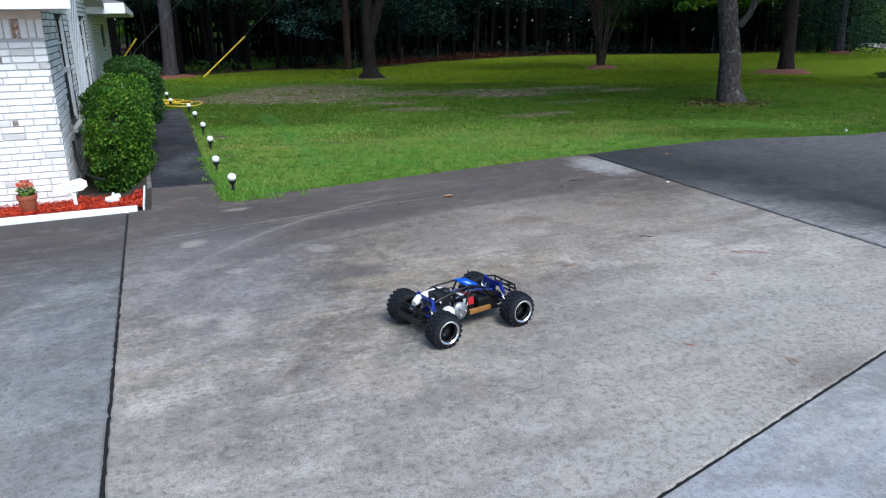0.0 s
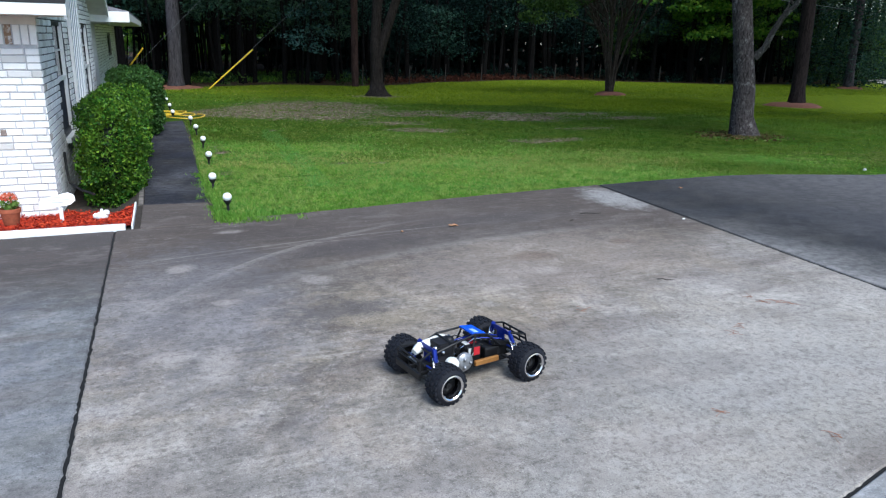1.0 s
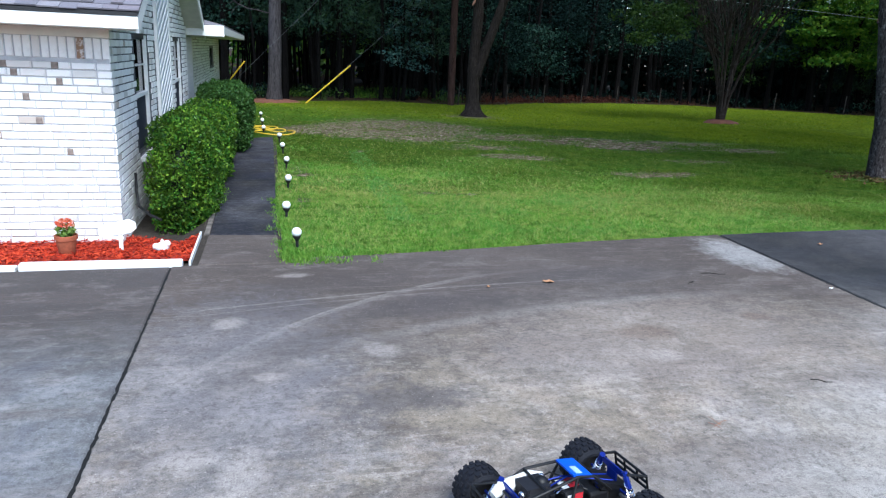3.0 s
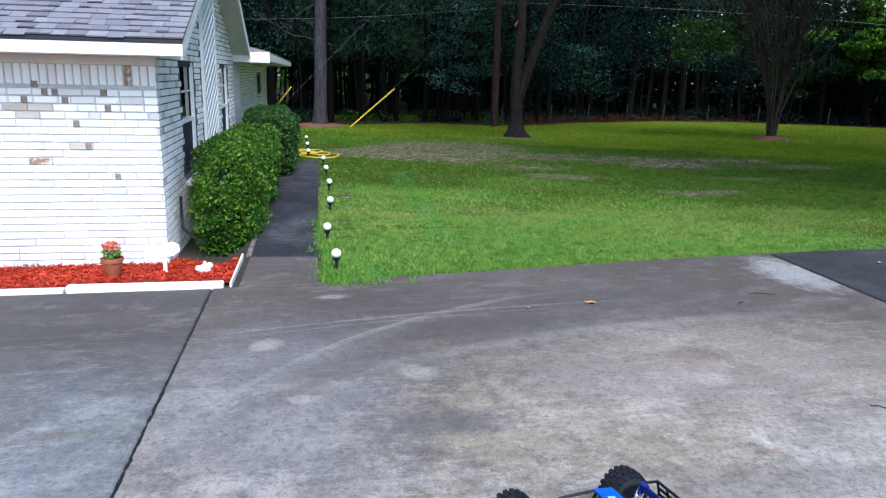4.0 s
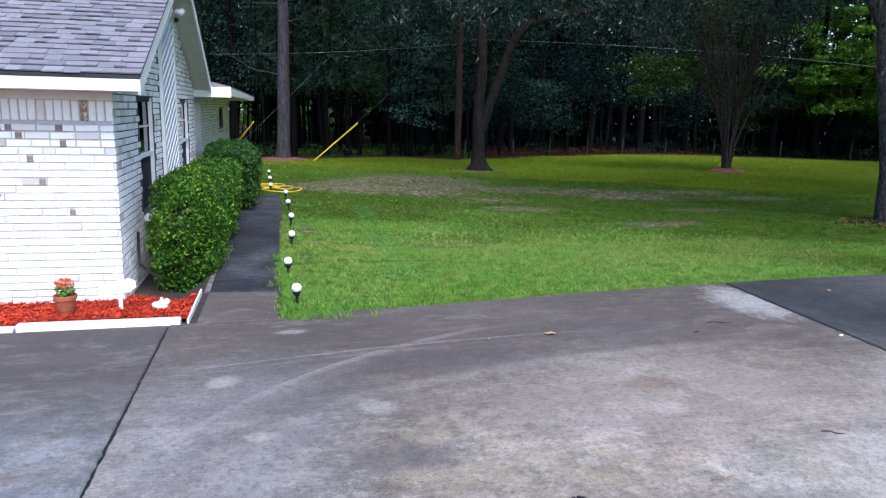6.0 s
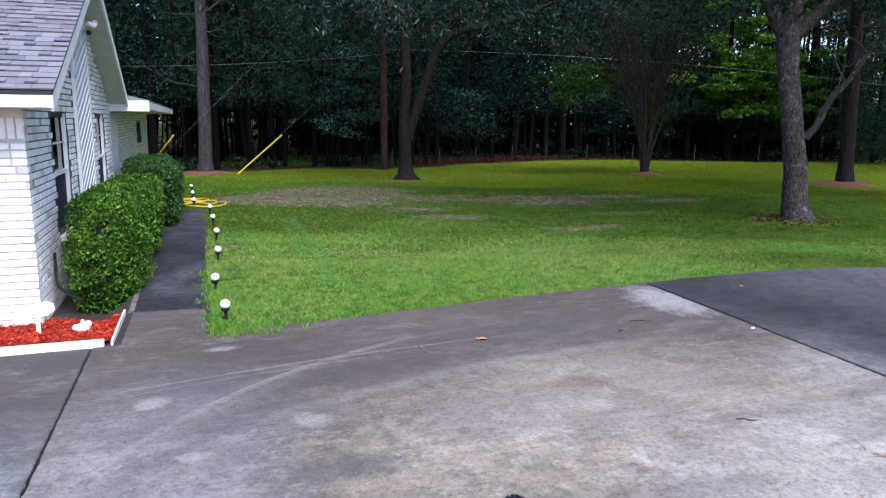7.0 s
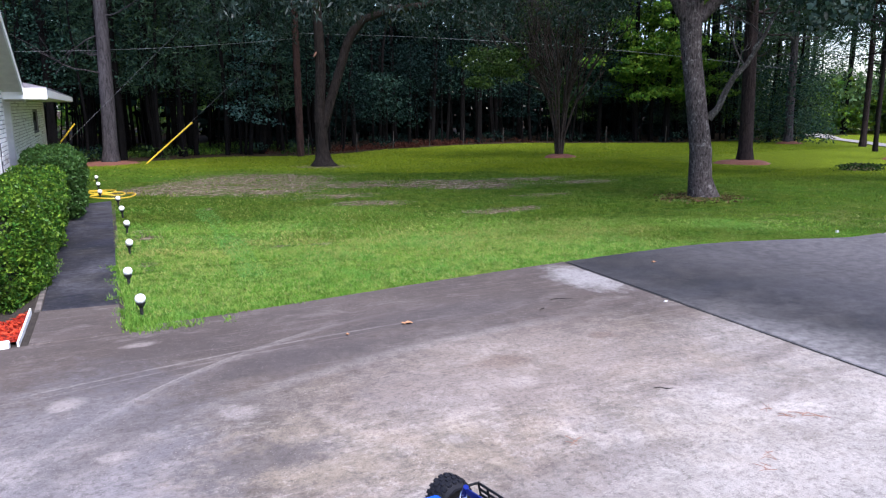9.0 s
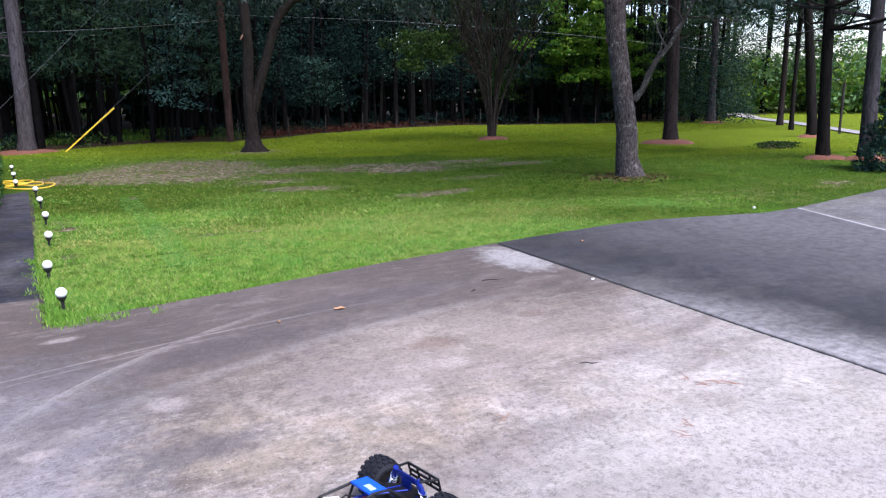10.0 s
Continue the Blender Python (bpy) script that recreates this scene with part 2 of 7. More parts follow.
def dark_slab():
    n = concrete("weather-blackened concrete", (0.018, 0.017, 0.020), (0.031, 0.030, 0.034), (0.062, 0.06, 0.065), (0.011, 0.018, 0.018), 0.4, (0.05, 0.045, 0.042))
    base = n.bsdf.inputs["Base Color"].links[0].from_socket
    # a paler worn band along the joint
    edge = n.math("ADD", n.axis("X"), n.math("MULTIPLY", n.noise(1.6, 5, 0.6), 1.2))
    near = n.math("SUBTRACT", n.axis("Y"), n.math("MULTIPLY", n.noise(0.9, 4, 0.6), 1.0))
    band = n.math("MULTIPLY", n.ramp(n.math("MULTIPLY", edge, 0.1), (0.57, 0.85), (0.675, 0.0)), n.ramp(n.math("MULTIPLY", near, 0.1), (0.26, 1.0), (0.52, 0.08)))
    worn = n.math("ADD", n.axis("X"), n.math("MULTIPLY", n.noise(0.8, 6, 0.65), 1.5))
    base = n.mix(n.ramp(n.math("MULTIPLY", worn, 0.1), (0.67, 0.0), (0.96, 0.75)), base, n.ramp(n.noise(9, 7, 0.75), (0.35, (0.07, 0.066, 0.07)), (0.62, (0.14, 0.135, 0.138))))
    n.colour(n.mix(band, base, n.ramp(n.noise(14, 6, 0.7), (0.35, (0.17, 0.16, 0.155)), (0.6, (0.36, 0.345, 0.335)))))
    return n.mat


DARK_CONCRETE = dark_slab()


def lawn_material():
    n = Nodes("lawn", 0.95, 0.0, 0.05)
    patch = n.noise(0.35, 5, 0.6)
    blotch = n.noise(1.7, 6, 0.65)
    fine = n.noise(28, 6, 0.8)
    clod = n.noise(9, 6, 0.75)
    c = n.ramp(patch, (0.35, (0.05, 0.15, 0.012)), (0.5, (0.075, 0.2, 0.015)), (0.66, (0.12, 0.22, 0.016)))
    c = n.mix(n.ramp(blotch, (0.5, 0.0), (0.72, 0.6)), c, (0.17, 0.17, 0.04))
    # yellower turf away from the house, its colour also raised for sunlight
    far = n.math("ADD", n.math("ADD", n.math("MULTIPLY", n.axis("X"), 0.85), n.axis("Y")), n.math("MULTIPLY", n.noise(0.3, 5, 0.6, (0.5, 1.5, 1)), 9.0))
    c = n.mix(n.ramp(n.math("MULTIPLY", far, 0.025), (0.70, 0.0), (0.84, 0.8)), c, (0.22, 0.28, 0.010))
    # darker green band: the trees' shade mixed into the turf colour
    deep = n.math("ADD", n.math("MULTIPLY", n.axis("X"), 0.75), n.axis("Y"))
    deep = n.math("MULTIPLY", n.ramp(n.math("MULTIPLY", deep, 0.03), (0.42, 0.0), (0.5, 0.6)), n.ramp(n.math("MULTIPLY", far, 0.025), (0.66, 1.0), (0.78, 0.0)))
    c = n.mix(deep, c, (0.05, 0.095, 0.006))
    straw = n.math("ABSOLUTE", n.math("SUBTRACT", n.math("ADD", n.axis("Y"), n.math("MULTIPLY", n.axis("X"), 0.22)), 10.6))
    dry = n.math("MULTIPLY", n.ramp(n.math("MULTIPLY", straw, 0.5), (0.2, 1.0), (0.8, 0.0)), n.ramp(n.noise(1.6, 7, 0.7), (0.48, 0.0), (0.64, 0.7)))
    c = n.mix(dry, c, (0.27, 0.24, 0.09))
    c = n.mix(n.ramp(clod, (0.36, 0.6), (0.52, 0.0)), c, (0.025, 0.055, 0.008))
    c = n.mix(n.ramp(fine, (0.36, 0.8), (0.6, 0.0)), c, (0.018, 0.04, 0.006))
    c = n.mix(n.ramp(n.noise(45, 4, 0.7), (0.6, 0.0), (0.7, 0.45)), c, (0.26, 0.25, 0.09))
    soil = n.ramp(n.noise(9, 7, 0.8), (0.36, (0.03, 0.022, 0.014)), (0.46, (0.10, 0.07, 0.048)), (0.54, (0.20, 0.15, 0.11)), (0.63, (0.46, 0.39, 0.33)))
    speck = n.math("MULTIPLY", n.math("SUBTRACT", n.noise(4.2, 9, 0.85, (0.75, 1.2, 1), 0.3), 0.5), 5.2)
    bare = n.ramp(n.math("ADD", n.math("MULTIPLY", n.attribute("bare"), 0.74), speck), (0.40, 0.0), (0.66, 0.95))
    bare = n.math("MULTIPLY", bare, n.ramp(n.attribute("bare"), (0.08, 0.0), (0.3, 1.0)))
    c = n.mix(bare, c, soil)
    litter = n.ramp(n.noise(5, 8, 0.75), (0.35, (0.018, 0.014, 0.01)), (0.55, (0.04, 0.028, 0.018)), (0.7, (0.085, 0.045, 0.025)))
    c = n.mix(n.attribute("litter"), c, litter)
    n.colour(c)
    n.bump(n.mix(0.4, fine, n.noise(120, 3)), 1.0, 0.05)
    return n.mat


LAWN = lawn_material()
GRASS = leafy("grass blades", [(0.036, 0.14, 0.010), (0.083, 0.275, 0.025), (0.14, 0.39, 0.040), (0.225, 0.44, 0.055), (0.58, 0.55, 0.25)], 0.7, 0.45, 0.1,
              [(0.45, (0.14, 0.34, 0.017), 0.45), (2.3, (0.33, 0.37, 0.10), 0.4), (0.8, (0.05, 0.31, 0.06), 0.45), (7.0, (0.035, 0.13, 0.012), 0.75), (11.0, (0.36, 0.46, 0.10), 0.6)])
# far blades: yellower grass, with the sunlit brightness in the colour
GRASS_FAR = leafy("sunny turf blades", [(0.085, 0.14, 0.005), (0.15, 0.23, 0.008), (0.22, 0.295, 0.011), (0.30, 0.33, 0.025)], 0.7, 0.4, 0.08,
                  [(0.35, (0.08, 0.16, 0.010), 0.6), (1.5, (0.25, 0.28, 0.02), 0.5)])
# mid-lawn blades, coloured darker for the trees' shade
GRASS_MID = leafy("shade-dark turf blades", [(0.013, 0.050, 0.004), (0.027, 0.09, 0.007), (0.048, 0.128, 0.009), (0.075, 0.15, 0.011), (0.12, 0.145, 0.028)], 0.7, 0.35, 0.08,
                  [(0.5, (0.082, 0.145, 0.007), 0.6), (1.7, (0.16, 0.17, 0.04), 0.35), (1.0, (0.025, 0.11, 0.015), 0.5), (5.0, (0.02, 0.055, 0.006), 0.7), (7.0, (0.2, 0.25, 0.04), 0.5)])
GRASS_STRAW = leafy("straw-yellow blades", [(0.2, 0.22, 0.05), (0.35, 0.33, 0.1), (0.5, 0.45, 0.18)], 0.8, 0.3, 0.06)
GRASS_BLUE = leafy("pale green stripe blades", [(0.07, 0.24, 0.045), (0.13, 0.36, 0.085), (0.2, 0.44, 0.13)], 0.6, 0.4)
WEED = leafy("weed blades", [(0.07, 0.2, 0.02), (0.14, 0.31, 0.04), (0.25, 0.4, 0.07)], 0.6, 0.4)


# ---- building tools ----
def gz(x, y):
    """Height of the gently tilted ground."""
    return 0.0049 * min(max(x, -30), 60) - 0.0115 * min(max(y, -20), 60)


def swell(x, y):
    """Gentle unevenness of the lawn."""
    return 0.02 * math.sin(x * 0.9) * math.cos(y * 0.7) if 9 < y < 34 else 0.0


class Form:
    """Vertices and faces of one mesh."""

    def __init__(self):
        self.v, self.f, self.m = [], [], []

    def add(self, verts, faces, mi=0):
        k = len(self.v)
        self.v += [tuple(p) for p in verts]
        self.f += [tuple(i + k for i in f) for f in faces]
        self.m += [mi] * len(faces)
        return self

    def box(self, x0, x1, y0, y1, z0, z1, mi=0, bev=0.0, turn=None):
        if bev <= 0:
            v = [(x, y, z) for z in (z0, z1) for y in (y0, y1) for x in (x0, x1)]
            f = [(0, 2, 3, 1), (4, 5, 7, 6), (0, 1, 5, 4), (2, 6, 7, 3), (0, 4, 6, 2), (1, 3, 7, 5)]
        else:
            bm = bmesh.new()
            bmesh.ops.create_cube(bm, size=1)
            bmesh.ops.scale(bm, vec=(x1 - x0, y1 - y0, z1 - z0), verts=bm.verts)
            bmesh.ops.bevel(bm, geom=list(bm.edges), offset=bev, segments=2, affect="EDGES", profile=0.5)
            bmesh.ops.translate(bm, vec=((x0 + x1) / 2, (y0 + y1) / 2, (z0 + z1) / 2), verts=bm.verts)
            bm.verts.index_update()
            v = [tuple(p.co) for p in bm.verts]
            f = [tuple(p.index for p in q.verts) for q in bm.faces]
            bm.free()
        if turn is not None:
            v = [tuple(turn @ Vector(p)) for p in v]
        return self.add(v, f, mi)

    def prism(self, poly, axis, a, b, mi=0):
        """A convex polygon (two coordinates) drawn out along an axis from a to b."""
        def put(p, w):
            return (w, p[0], p[1]) if axis == 0 else (p[0], w, p[1]) if axis == 1 else (p[0], p[1], w)
        n = len(poly)
        v = [put(p, a) for p in poly] + [put(p, b) for p in poly]
        f = [tuple(range(n))[::-1], tuple(range(n, 2 * n))] + [(i, (i + 1) % n, n + (i + 1) % n, n + i) for i in range(n)]
        return self.add(v, f, mi)

    def tube(self, pts, radii, n=8, mi=0, rough=0.0, rng=random):
        pts = [Vector(p) for p in pts]
        if isinstance(radii, (int, float)):
            radii = [radii] * len(pts)
        v, f = [], []
        up = Vector((0.31, 0.17, 0.93))
        side = None
        for i, p in enumerate(pts):
            d = (pts[min(i + 1, len(pts) - 1)] - pts[max(i - 1, 0)]).normalized()
            if side is None:
                side = d.cross(up if abs(d.dot(up)) < 0.95 else Vector((1, 0, 0))).normalized()
            else:
                side = (side - d * side.dot(d)).normalized()
            other = d.cross(side)
            for k in range(n):
                a = 2 * math.pi * k / n
                r = radii[i] * (1 + (rng.uniform(-rough, rough) if rough else 0))
                v.append(p + (side * math.cos(a) + other * math.sin(a)) * r)
        for i in range(len(pts) - 1):
            for k in range(n):
                f.append((i * n + k, i * n + (k + 1) % n, (i + 1) * n + (k + 1) % n, (i + 1) * n + k))
        f.append(tuple(range(n))[::-1])
        f.append(tuple(range((len(pts) - 1) * n, len(pts) * n)))
        return self.add(v, f, mi)

    def lathe(self, profile, n=20, at=(0, 0, 0), mi=0, turn=None, closed=True):
        v, f = [], []
        for r, z in profile:
            for k in range(n):
                a = 2 * math.pi * k / n
                p = Vector((r * math.cos(a), r * math.sin(a), z))
                v.append((turn @ p if turn is not None else p) + Vector(at))
        for i in range(len(profile) - 1):
            for k in range(n):
                f.append((i * n + k, i * n + (k + 1) % n, (i + 1) * n + (k + 1) % n, (i + 1) * n + k))
        if closed:
            f.append(tuple(range(n))[::-1])
            f.append(tuple(range((len(profile) - 1) * n, len(profile) * n)))
        return self.add(v, f, mi)

    def ball(self, c, r, n=12, mi=0, squash=(1, 1, 1)):
        prof = [(max(0.001, r * math.sin(math.pi * i / n)), -r * math.cos(math.pi * i / n)) for i in range(n + 1)]
        k = len(self.v)
        self.lathe(prof, n + 4, (0, 0, 0), mi)
        self.v[k:] = [(p[0] * squash[0] + c[0], p[1] * squash[1] + c[1], p[2] * squash[2] + c[2]) for p in self.v[k:]]
        return self

    def mesh(self, name, mats, smooth=False):
        me = bpy.data.meshes.new(name)
        me.from_pydata(self.v, [], self.f)
        for m in mats if isinstance(mats, (list, tuple)) else [mats]:
            me.materials.append(m)
        if any(self.m):
            me.polygons.foreach_set("material_index", self.m)
        if smooth:
            me.polygons.foreach_set("use_smooth", [True] * len(me.polygons))
            me.set_sharp_from_angle(angle=radians(40))
        me.update()
        return me


def part(name, form, mats, parent=None, label="", smooth=False):
    ob = new(name, form.mesh(name, mats, smooth))
    if parent is not None:
        ob.parent = parent
    if label:
        ob["label"] = label
    return ob


def thing(name, label, category, at=None, group="", kind=""):
    """An empty that carries a thing's parts."""
    ob = new(name)
    if at is not None:
        ob.matrix_basis = at
    return tagged(ob, label, category, group, kind)


def bed_drop(x, y):
    """How far the planting bed lies below the paving, deeper towards the wall."""
    return 0.14 * min(1, max(0, (y - 6.9) / 0.9)) * min(1, max(0, (0.1 - x) / 0.25))


def shards(corners, name, mats, mi=None):
    """A mesh of many small loose faces: corners is an array (faces, corners, 3)."""
    corners = np.asarray(corners, np.float32)
    n, k = corners.shape[:2]
    me = bpy.data.meshes.new(name)
    me.vertices.add(n * k)
    me.vertices.foreach_set("co", corners.ravel())
    me.loops.add(n * k)
    me.loops.foreach_set("vertex_index", np.arange(n * k, dtype=np.int32))
    me.polygons.add(n)
    me.polygons.foreach_set("loop_start", np.arange(0, n * k, k, dtype=np.int32))
    if mi is not None:
        me.polygons.foreach_set("material_index", np.asarray(mi, np.int32))
    for m in mats if isinstance(mats, (list, tuple)) else [mats]:
        me.materials.append(m)
    me.update()
    me.validate()
    return me


def leaves(centres, length, width, rng, droop=0.0, flat=0.0):
    """Leaf blades (four corners each) round the given centres."""
    c = np.asarray(centres, float)
    n = len(c)
    d = rng.normal(size=(n, 3))
    d[:, 2] = d[:, 2] * (1 - flat) - droop
    d /= np.linalg.norm(d, axis=1)[:, None] + 1e-9
    s = np.cross(d, rng.normal(size=(n, 3)) * (1 - flat) + np.array([0, 0, flat]))
    s /= np.linalg.norm(s, axis=1)[:, None] + 1e-9
    ln = (length * rng.uniform(0.6, 1.35, n))[:, None]
    w = (width * rng.uniform(0.6, 1.35, n))[:, None]
    return np.stack([c - d * ln / 2, c + s * w / 2 - d * ln * 0.05, c + d * ln / 2, c - s * w / 2 - d * ln * 0.05], 1)


def clump(centre, radii, n, rng, shell=0.55):
    """Points in an uneven ellipsoid, denser towards its outside."""
    d = rng.normal(size=(n, 3))
    d /= np.linalg.norm(d, axis=1)[:, None]
    r = rng.uniform(0, 1, n) ** (1 / 3) * (1 - shell) + shell * rng.uniform(0.75, 1.08, n)
    lump = 1 + 0.25 * np.sin(d[:, 0] * 5 + centre[0] * 3) * np.sin(d[:, 1] * 4 + centre[1] * 3) * np.cos(d[:, 2] * 4)
    return np.asarray(centre) + d * (r * lump)[:, None] * np.asarray(radii)


def cut(poly, a, b, c):
    """The part of a polygon where a * u + b * v <= c."""
    out = []
    for i in range(len(poly)):
        p, q = poly[i], poly[(i + 1) % len(poly)]
        dp, dq = a * p[0] + b * p[1] - c, a * q[0] + b * q[1] - c
        if dp <= 0:
            out.append(p)
        if dp * dq < 0:
            t = dp / (dp - dq)
            out.append((p[0] + t * (q[0] - p[0]), p[1] + t * (q[1] - p[1])))
    return out


# ---- ground ----
EDGE = [(-9, 6.62), (0.78, 6.69), (0.85, 6.83), (1.6, 6.89), (2.7, 7.02), (3.8, 7.17), (5.0, 7.29), (6.1, 7.38), (7.4, 7.43), (8.1, 7.35), (8.8, 7.13), (9.74, 6.83), (10.5, 6.85), (11.6, 6.98), (13.4, 7.2), (30, 9.5)]
EX, EY = [p[0] for p in EDGE], [p[1] for p in EDGE]
WOODS = [(-40, 30.5), (-6, 30.3), (1, 29.9), (5, 30.9), (8, 30.1), (10.5, 30.6), (13, 32.3), (17.5, 34.2), (21.5, 34), (24, 32), (26, 29.8), (28, 29), (31, 28.8), (36, 29), (42, 30.5), (47, 32.5), (52, 35.5), (70, 50)]
WX, WY = [p[0] for p in WOODS], [p[1] for p in WOODS]
BARE = [(1.8, 18.2, 1.2, 1.2), (2.9, 18.7, 1.4, 1.9), (4.0, 20.0, 1.5, 2.2), (5.3, 19.4, 1.4, 1.6), (4.1, 16.9, 1.1, 1.0), (5.2, 15.1, 0.9, 0.7), (5.6, 13.4, 0.7, 0.45), (5.0, 13.7, 0.5, 0.35), (7.9, 16.6, 1.4, 1.0), (8.8, 15.5, 1.3, 0.8), (2.46, 14.45, 0.2, 0.2), (3.4, 9.82, 0.3, 0.12),
        (9.1, 13.4, 0.9, 0.5), (11.4, 14.9, 1.0, 0.6), (13.55, 8.15, 0.5, 0.25), (6.75, 11.5, 0.6, 0.4), (7.5, 11.7, 0.6, 0.35), (2.8, 9.85, 0.22, 0.14), (10.8, 16.4, 1.3, 0.6), (1.22, 11.9, 0.2, 0.8), (6.6, 17.3, 1.0, 0.7), (11.1, 11.1, 0.7, 0.6), (7.3, 23.7, 1.0, 1.0), (1.15, 9.4, 0.15, 0.5)]


def bare_at(x, y):
    return min(1.0, sum(math.exp(-((x - a) / u) ** 2 - ((y - b) / v) ** 2) for a, b, u, v in BARE))


def build_ground():
    xs = [-400, -200, -100, -60, -30, -15, -8, -4] + [round(-2 + 0.3 * i, 3) for i in range(100)] + [29, 32, 36, 42, 50, 65, 100, 200, 400]
    ys = [-400, -200, -80, -30, -10, 0, 4] + [round(6 + 0.3 * i, 3) for i in range(108)] + [40, 44, 50, 60, 80, 120, 200, 400]
    v, f, bare, litter = [], [], [], []
    for y in ys:
        for x in xs:
            under = 0.03 if y < np.interp(x, EX, EY) - 0.15 else 0.0
            sunk = 0.22 if x < 0 and 6.9 < y < 17.3 else 0.0
            v.append((x, y, gz(x, y) - 0.012 - under - sunk + swell(x, y)))
            bare.append(bare_at(x, y))
            w = np.interp(x, WX, WY)
            litter.append(min(1, max(0, (y - w + 0.4) / 0.9)))
    n = len(xs)
    for j in range(len(ys) - 1):
        for i in range(n - 1):
            f.append((j * n + i, j * n + i + 1, (j + 1) * n + i + 1, (j + 1) * n + i))
    me = bpy.data.meshes.new("ground")
    me.from_pydata(v, [], f)
    for key, val in (("bare", bare), ("litter", litter)):
        me.attributes.new(key, "FLOAT", "POINT").data.foreach_set("value", val)
    me.materials.append(LAWN)
    me.polygons.foreach_set("use_smooth", [True] * len(f))
    tagged(new("ground", me), "patchy mown lawn with bare soil spots and leaf litter under the woods", "lawn", kind="structure")


build_ground()


def slab(name, outline, mat, parent, label="", lift=0.0, deep=0.12):
    """A cast slab: an outline on the ground, with thickness and softened rims."""
    f = Form()
    n = len(outline)
    cx, cy = sum(p[0] for p in outline) / n, sum(p[1] for p in outline) / n
    ring = []
    for inset, dz in ((0.0, -deep), (0.0, -0.008), (0.008, 0.0)):
        r = []
        for i, (x, y) in enumerate(outline):
            (ax, ay), (bx, by) = outline[i - 1], outline[(i + 1) % n]
            d1, d2 = Vector((x - ax, y - ay)).normalized(), Vector((bx - x, by - y)).normalized()
            nn = Vector((-(d1.y + d2.y), d1.x + d2.x))
            nn = nn.normalized() if nn.length > 1e-6 else Vector((0, 0))
            px, py = x + nn.x * inset, y + nn.y * inset
            r.append((px, py, gz(px, py) + dz + lift))
        ring.append(r)
    v = ring[0] + ring[1] + ring[2]
    fs = [(i + k * n, (i + 1) % n + k * n, (i + 1) % n + (k + 1) * n, i + (k + 1) * n) for k in (0, 1) for i in range(n)]
    fs.append(tuple(range(2 * n, 3 * n)))
    f.add(v, fs)
    return part(name, f, mat, parent, label)


def edge_points(x0, x1, off=0.0):
    xs = np.linspace(x0, x1, max(3, int((x1 - x0) / 0.12)))
    return [(float(x), float(np.interp(x, EX, EY)) + off + 0.012 * math.sin(x * 17) * math.cos(x * 5.3)) for x in xs]


def jag(a, b, seed, size=0.006):
    """Points from a to b along a chipped slab edge, without the ends."""
    r = random.Random(seed)
    n = max(2, int(math.dist(a, b) / 0.03))
    d = Vector((b[1] - a[1], a[0] - b[0])).normalized()
    out = []
    for i in range(1, n):
        k = r.gauss(0, size) if r.random() < 0.75 else r.gauss(0, size * 1.8)
        out.append((a[0] + (b[0] - a[0]) * i / n + d.x * k, a[1] + (b[1] - a[1]) * i / n + d.y * k))
    return out


driveway = thing("pavement", "stained concrete driveway cast in large slabs with dark joints", "driveway", kind="structure")


def near_joint(x):
    return 1.13 + 0.285 * (x - 1.85)


def joint_two(y):
    return 5.06 + 0.057 * y


slab("slab", [(-9, -8), (-0.082, -8), (-0.08, 0.0)] + jag((-0.08, 0.0), (-0.078, 6.66), 1, 0.0016) + [(-0.078, 6.66), (-9, 6.62)], CONCRETE_COOL, driveway, "worn grey concrete slab")
JA, JB = (joint_two(1.8) - 0.022, near_joint(joint_two(1.8)) + 0.006), (joint_two(7.3) - 0.02, 7.34)
FIELD = [(-0.065, near_joint(-0.065) + 0.006)] + jag((-0.065, near_joint(-0.065) + 0.006), JA, 2, 0.0018) + [JA] + jag(JA, JB, 3, 0.003) + [JB] + edge_points(-0.062, joint_two(7.3) - 0.03)[::-1]
FIELD += jag(FIELD[-1], (-0.063, near_joint(-0.063) + 0.01), 4, 0.0016)
slab("slab", FIELD, CONCRETE, driveway, "brown-grey stained concrete slab")
slab("slab", [(-0.065, -8), (16, -8), (16, near_joint(3.4) - 0.006), (joint_two(1.8), near_joint(joint_two(1.8)) - 0.006), (-0.065, near_joint(-0.065) - 0.006)], CONCRETE_PALE, driveway, "paler concrete slab")
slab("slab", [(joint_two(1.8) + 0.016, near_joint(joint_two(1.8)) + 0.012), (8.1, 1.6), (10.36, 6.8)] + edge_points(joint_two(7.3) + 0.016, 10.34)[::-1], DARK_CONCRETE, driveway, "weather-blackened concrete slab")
slab("slab", [(8.16, 1.6), (30, 1.6), (30, 9.5)] + edge_points(10.43, 29.9)[::-1], LANE_CONCRETE, driveway, "grey concrete slab")
slab("edge_strip", [(8.1, 1.6), (8.16, 1.6), (10.43, 6.8), (10.37, 6.81)], CONCRETE_PALE, driveway, "pale line of new concrete", 0.004)

path = thing("garden_path", "narrow dark mossy concrete path along the hedge", "path", kind="structure")
slab("slab", [(0.14, 6.69), (0.80, 6.69), (0.80, 7.68), (0.15, 7.74)], CONCRETE, path, "grey concrete apron", 0.004)
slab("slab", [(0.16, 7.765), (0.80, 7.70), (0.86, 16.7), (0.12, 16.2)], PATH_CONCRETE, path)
slab("edge_strip", [(0.105, 7.75), (0.155, 7.75), (0.115, 16.2), (0.05, 16.2)], plain("pale worn path edge", (0.17, 0.15, 0.13), 0.9, 0, 0.7, 9, 0.5), path, "pale worn edge of the path", 0.006)

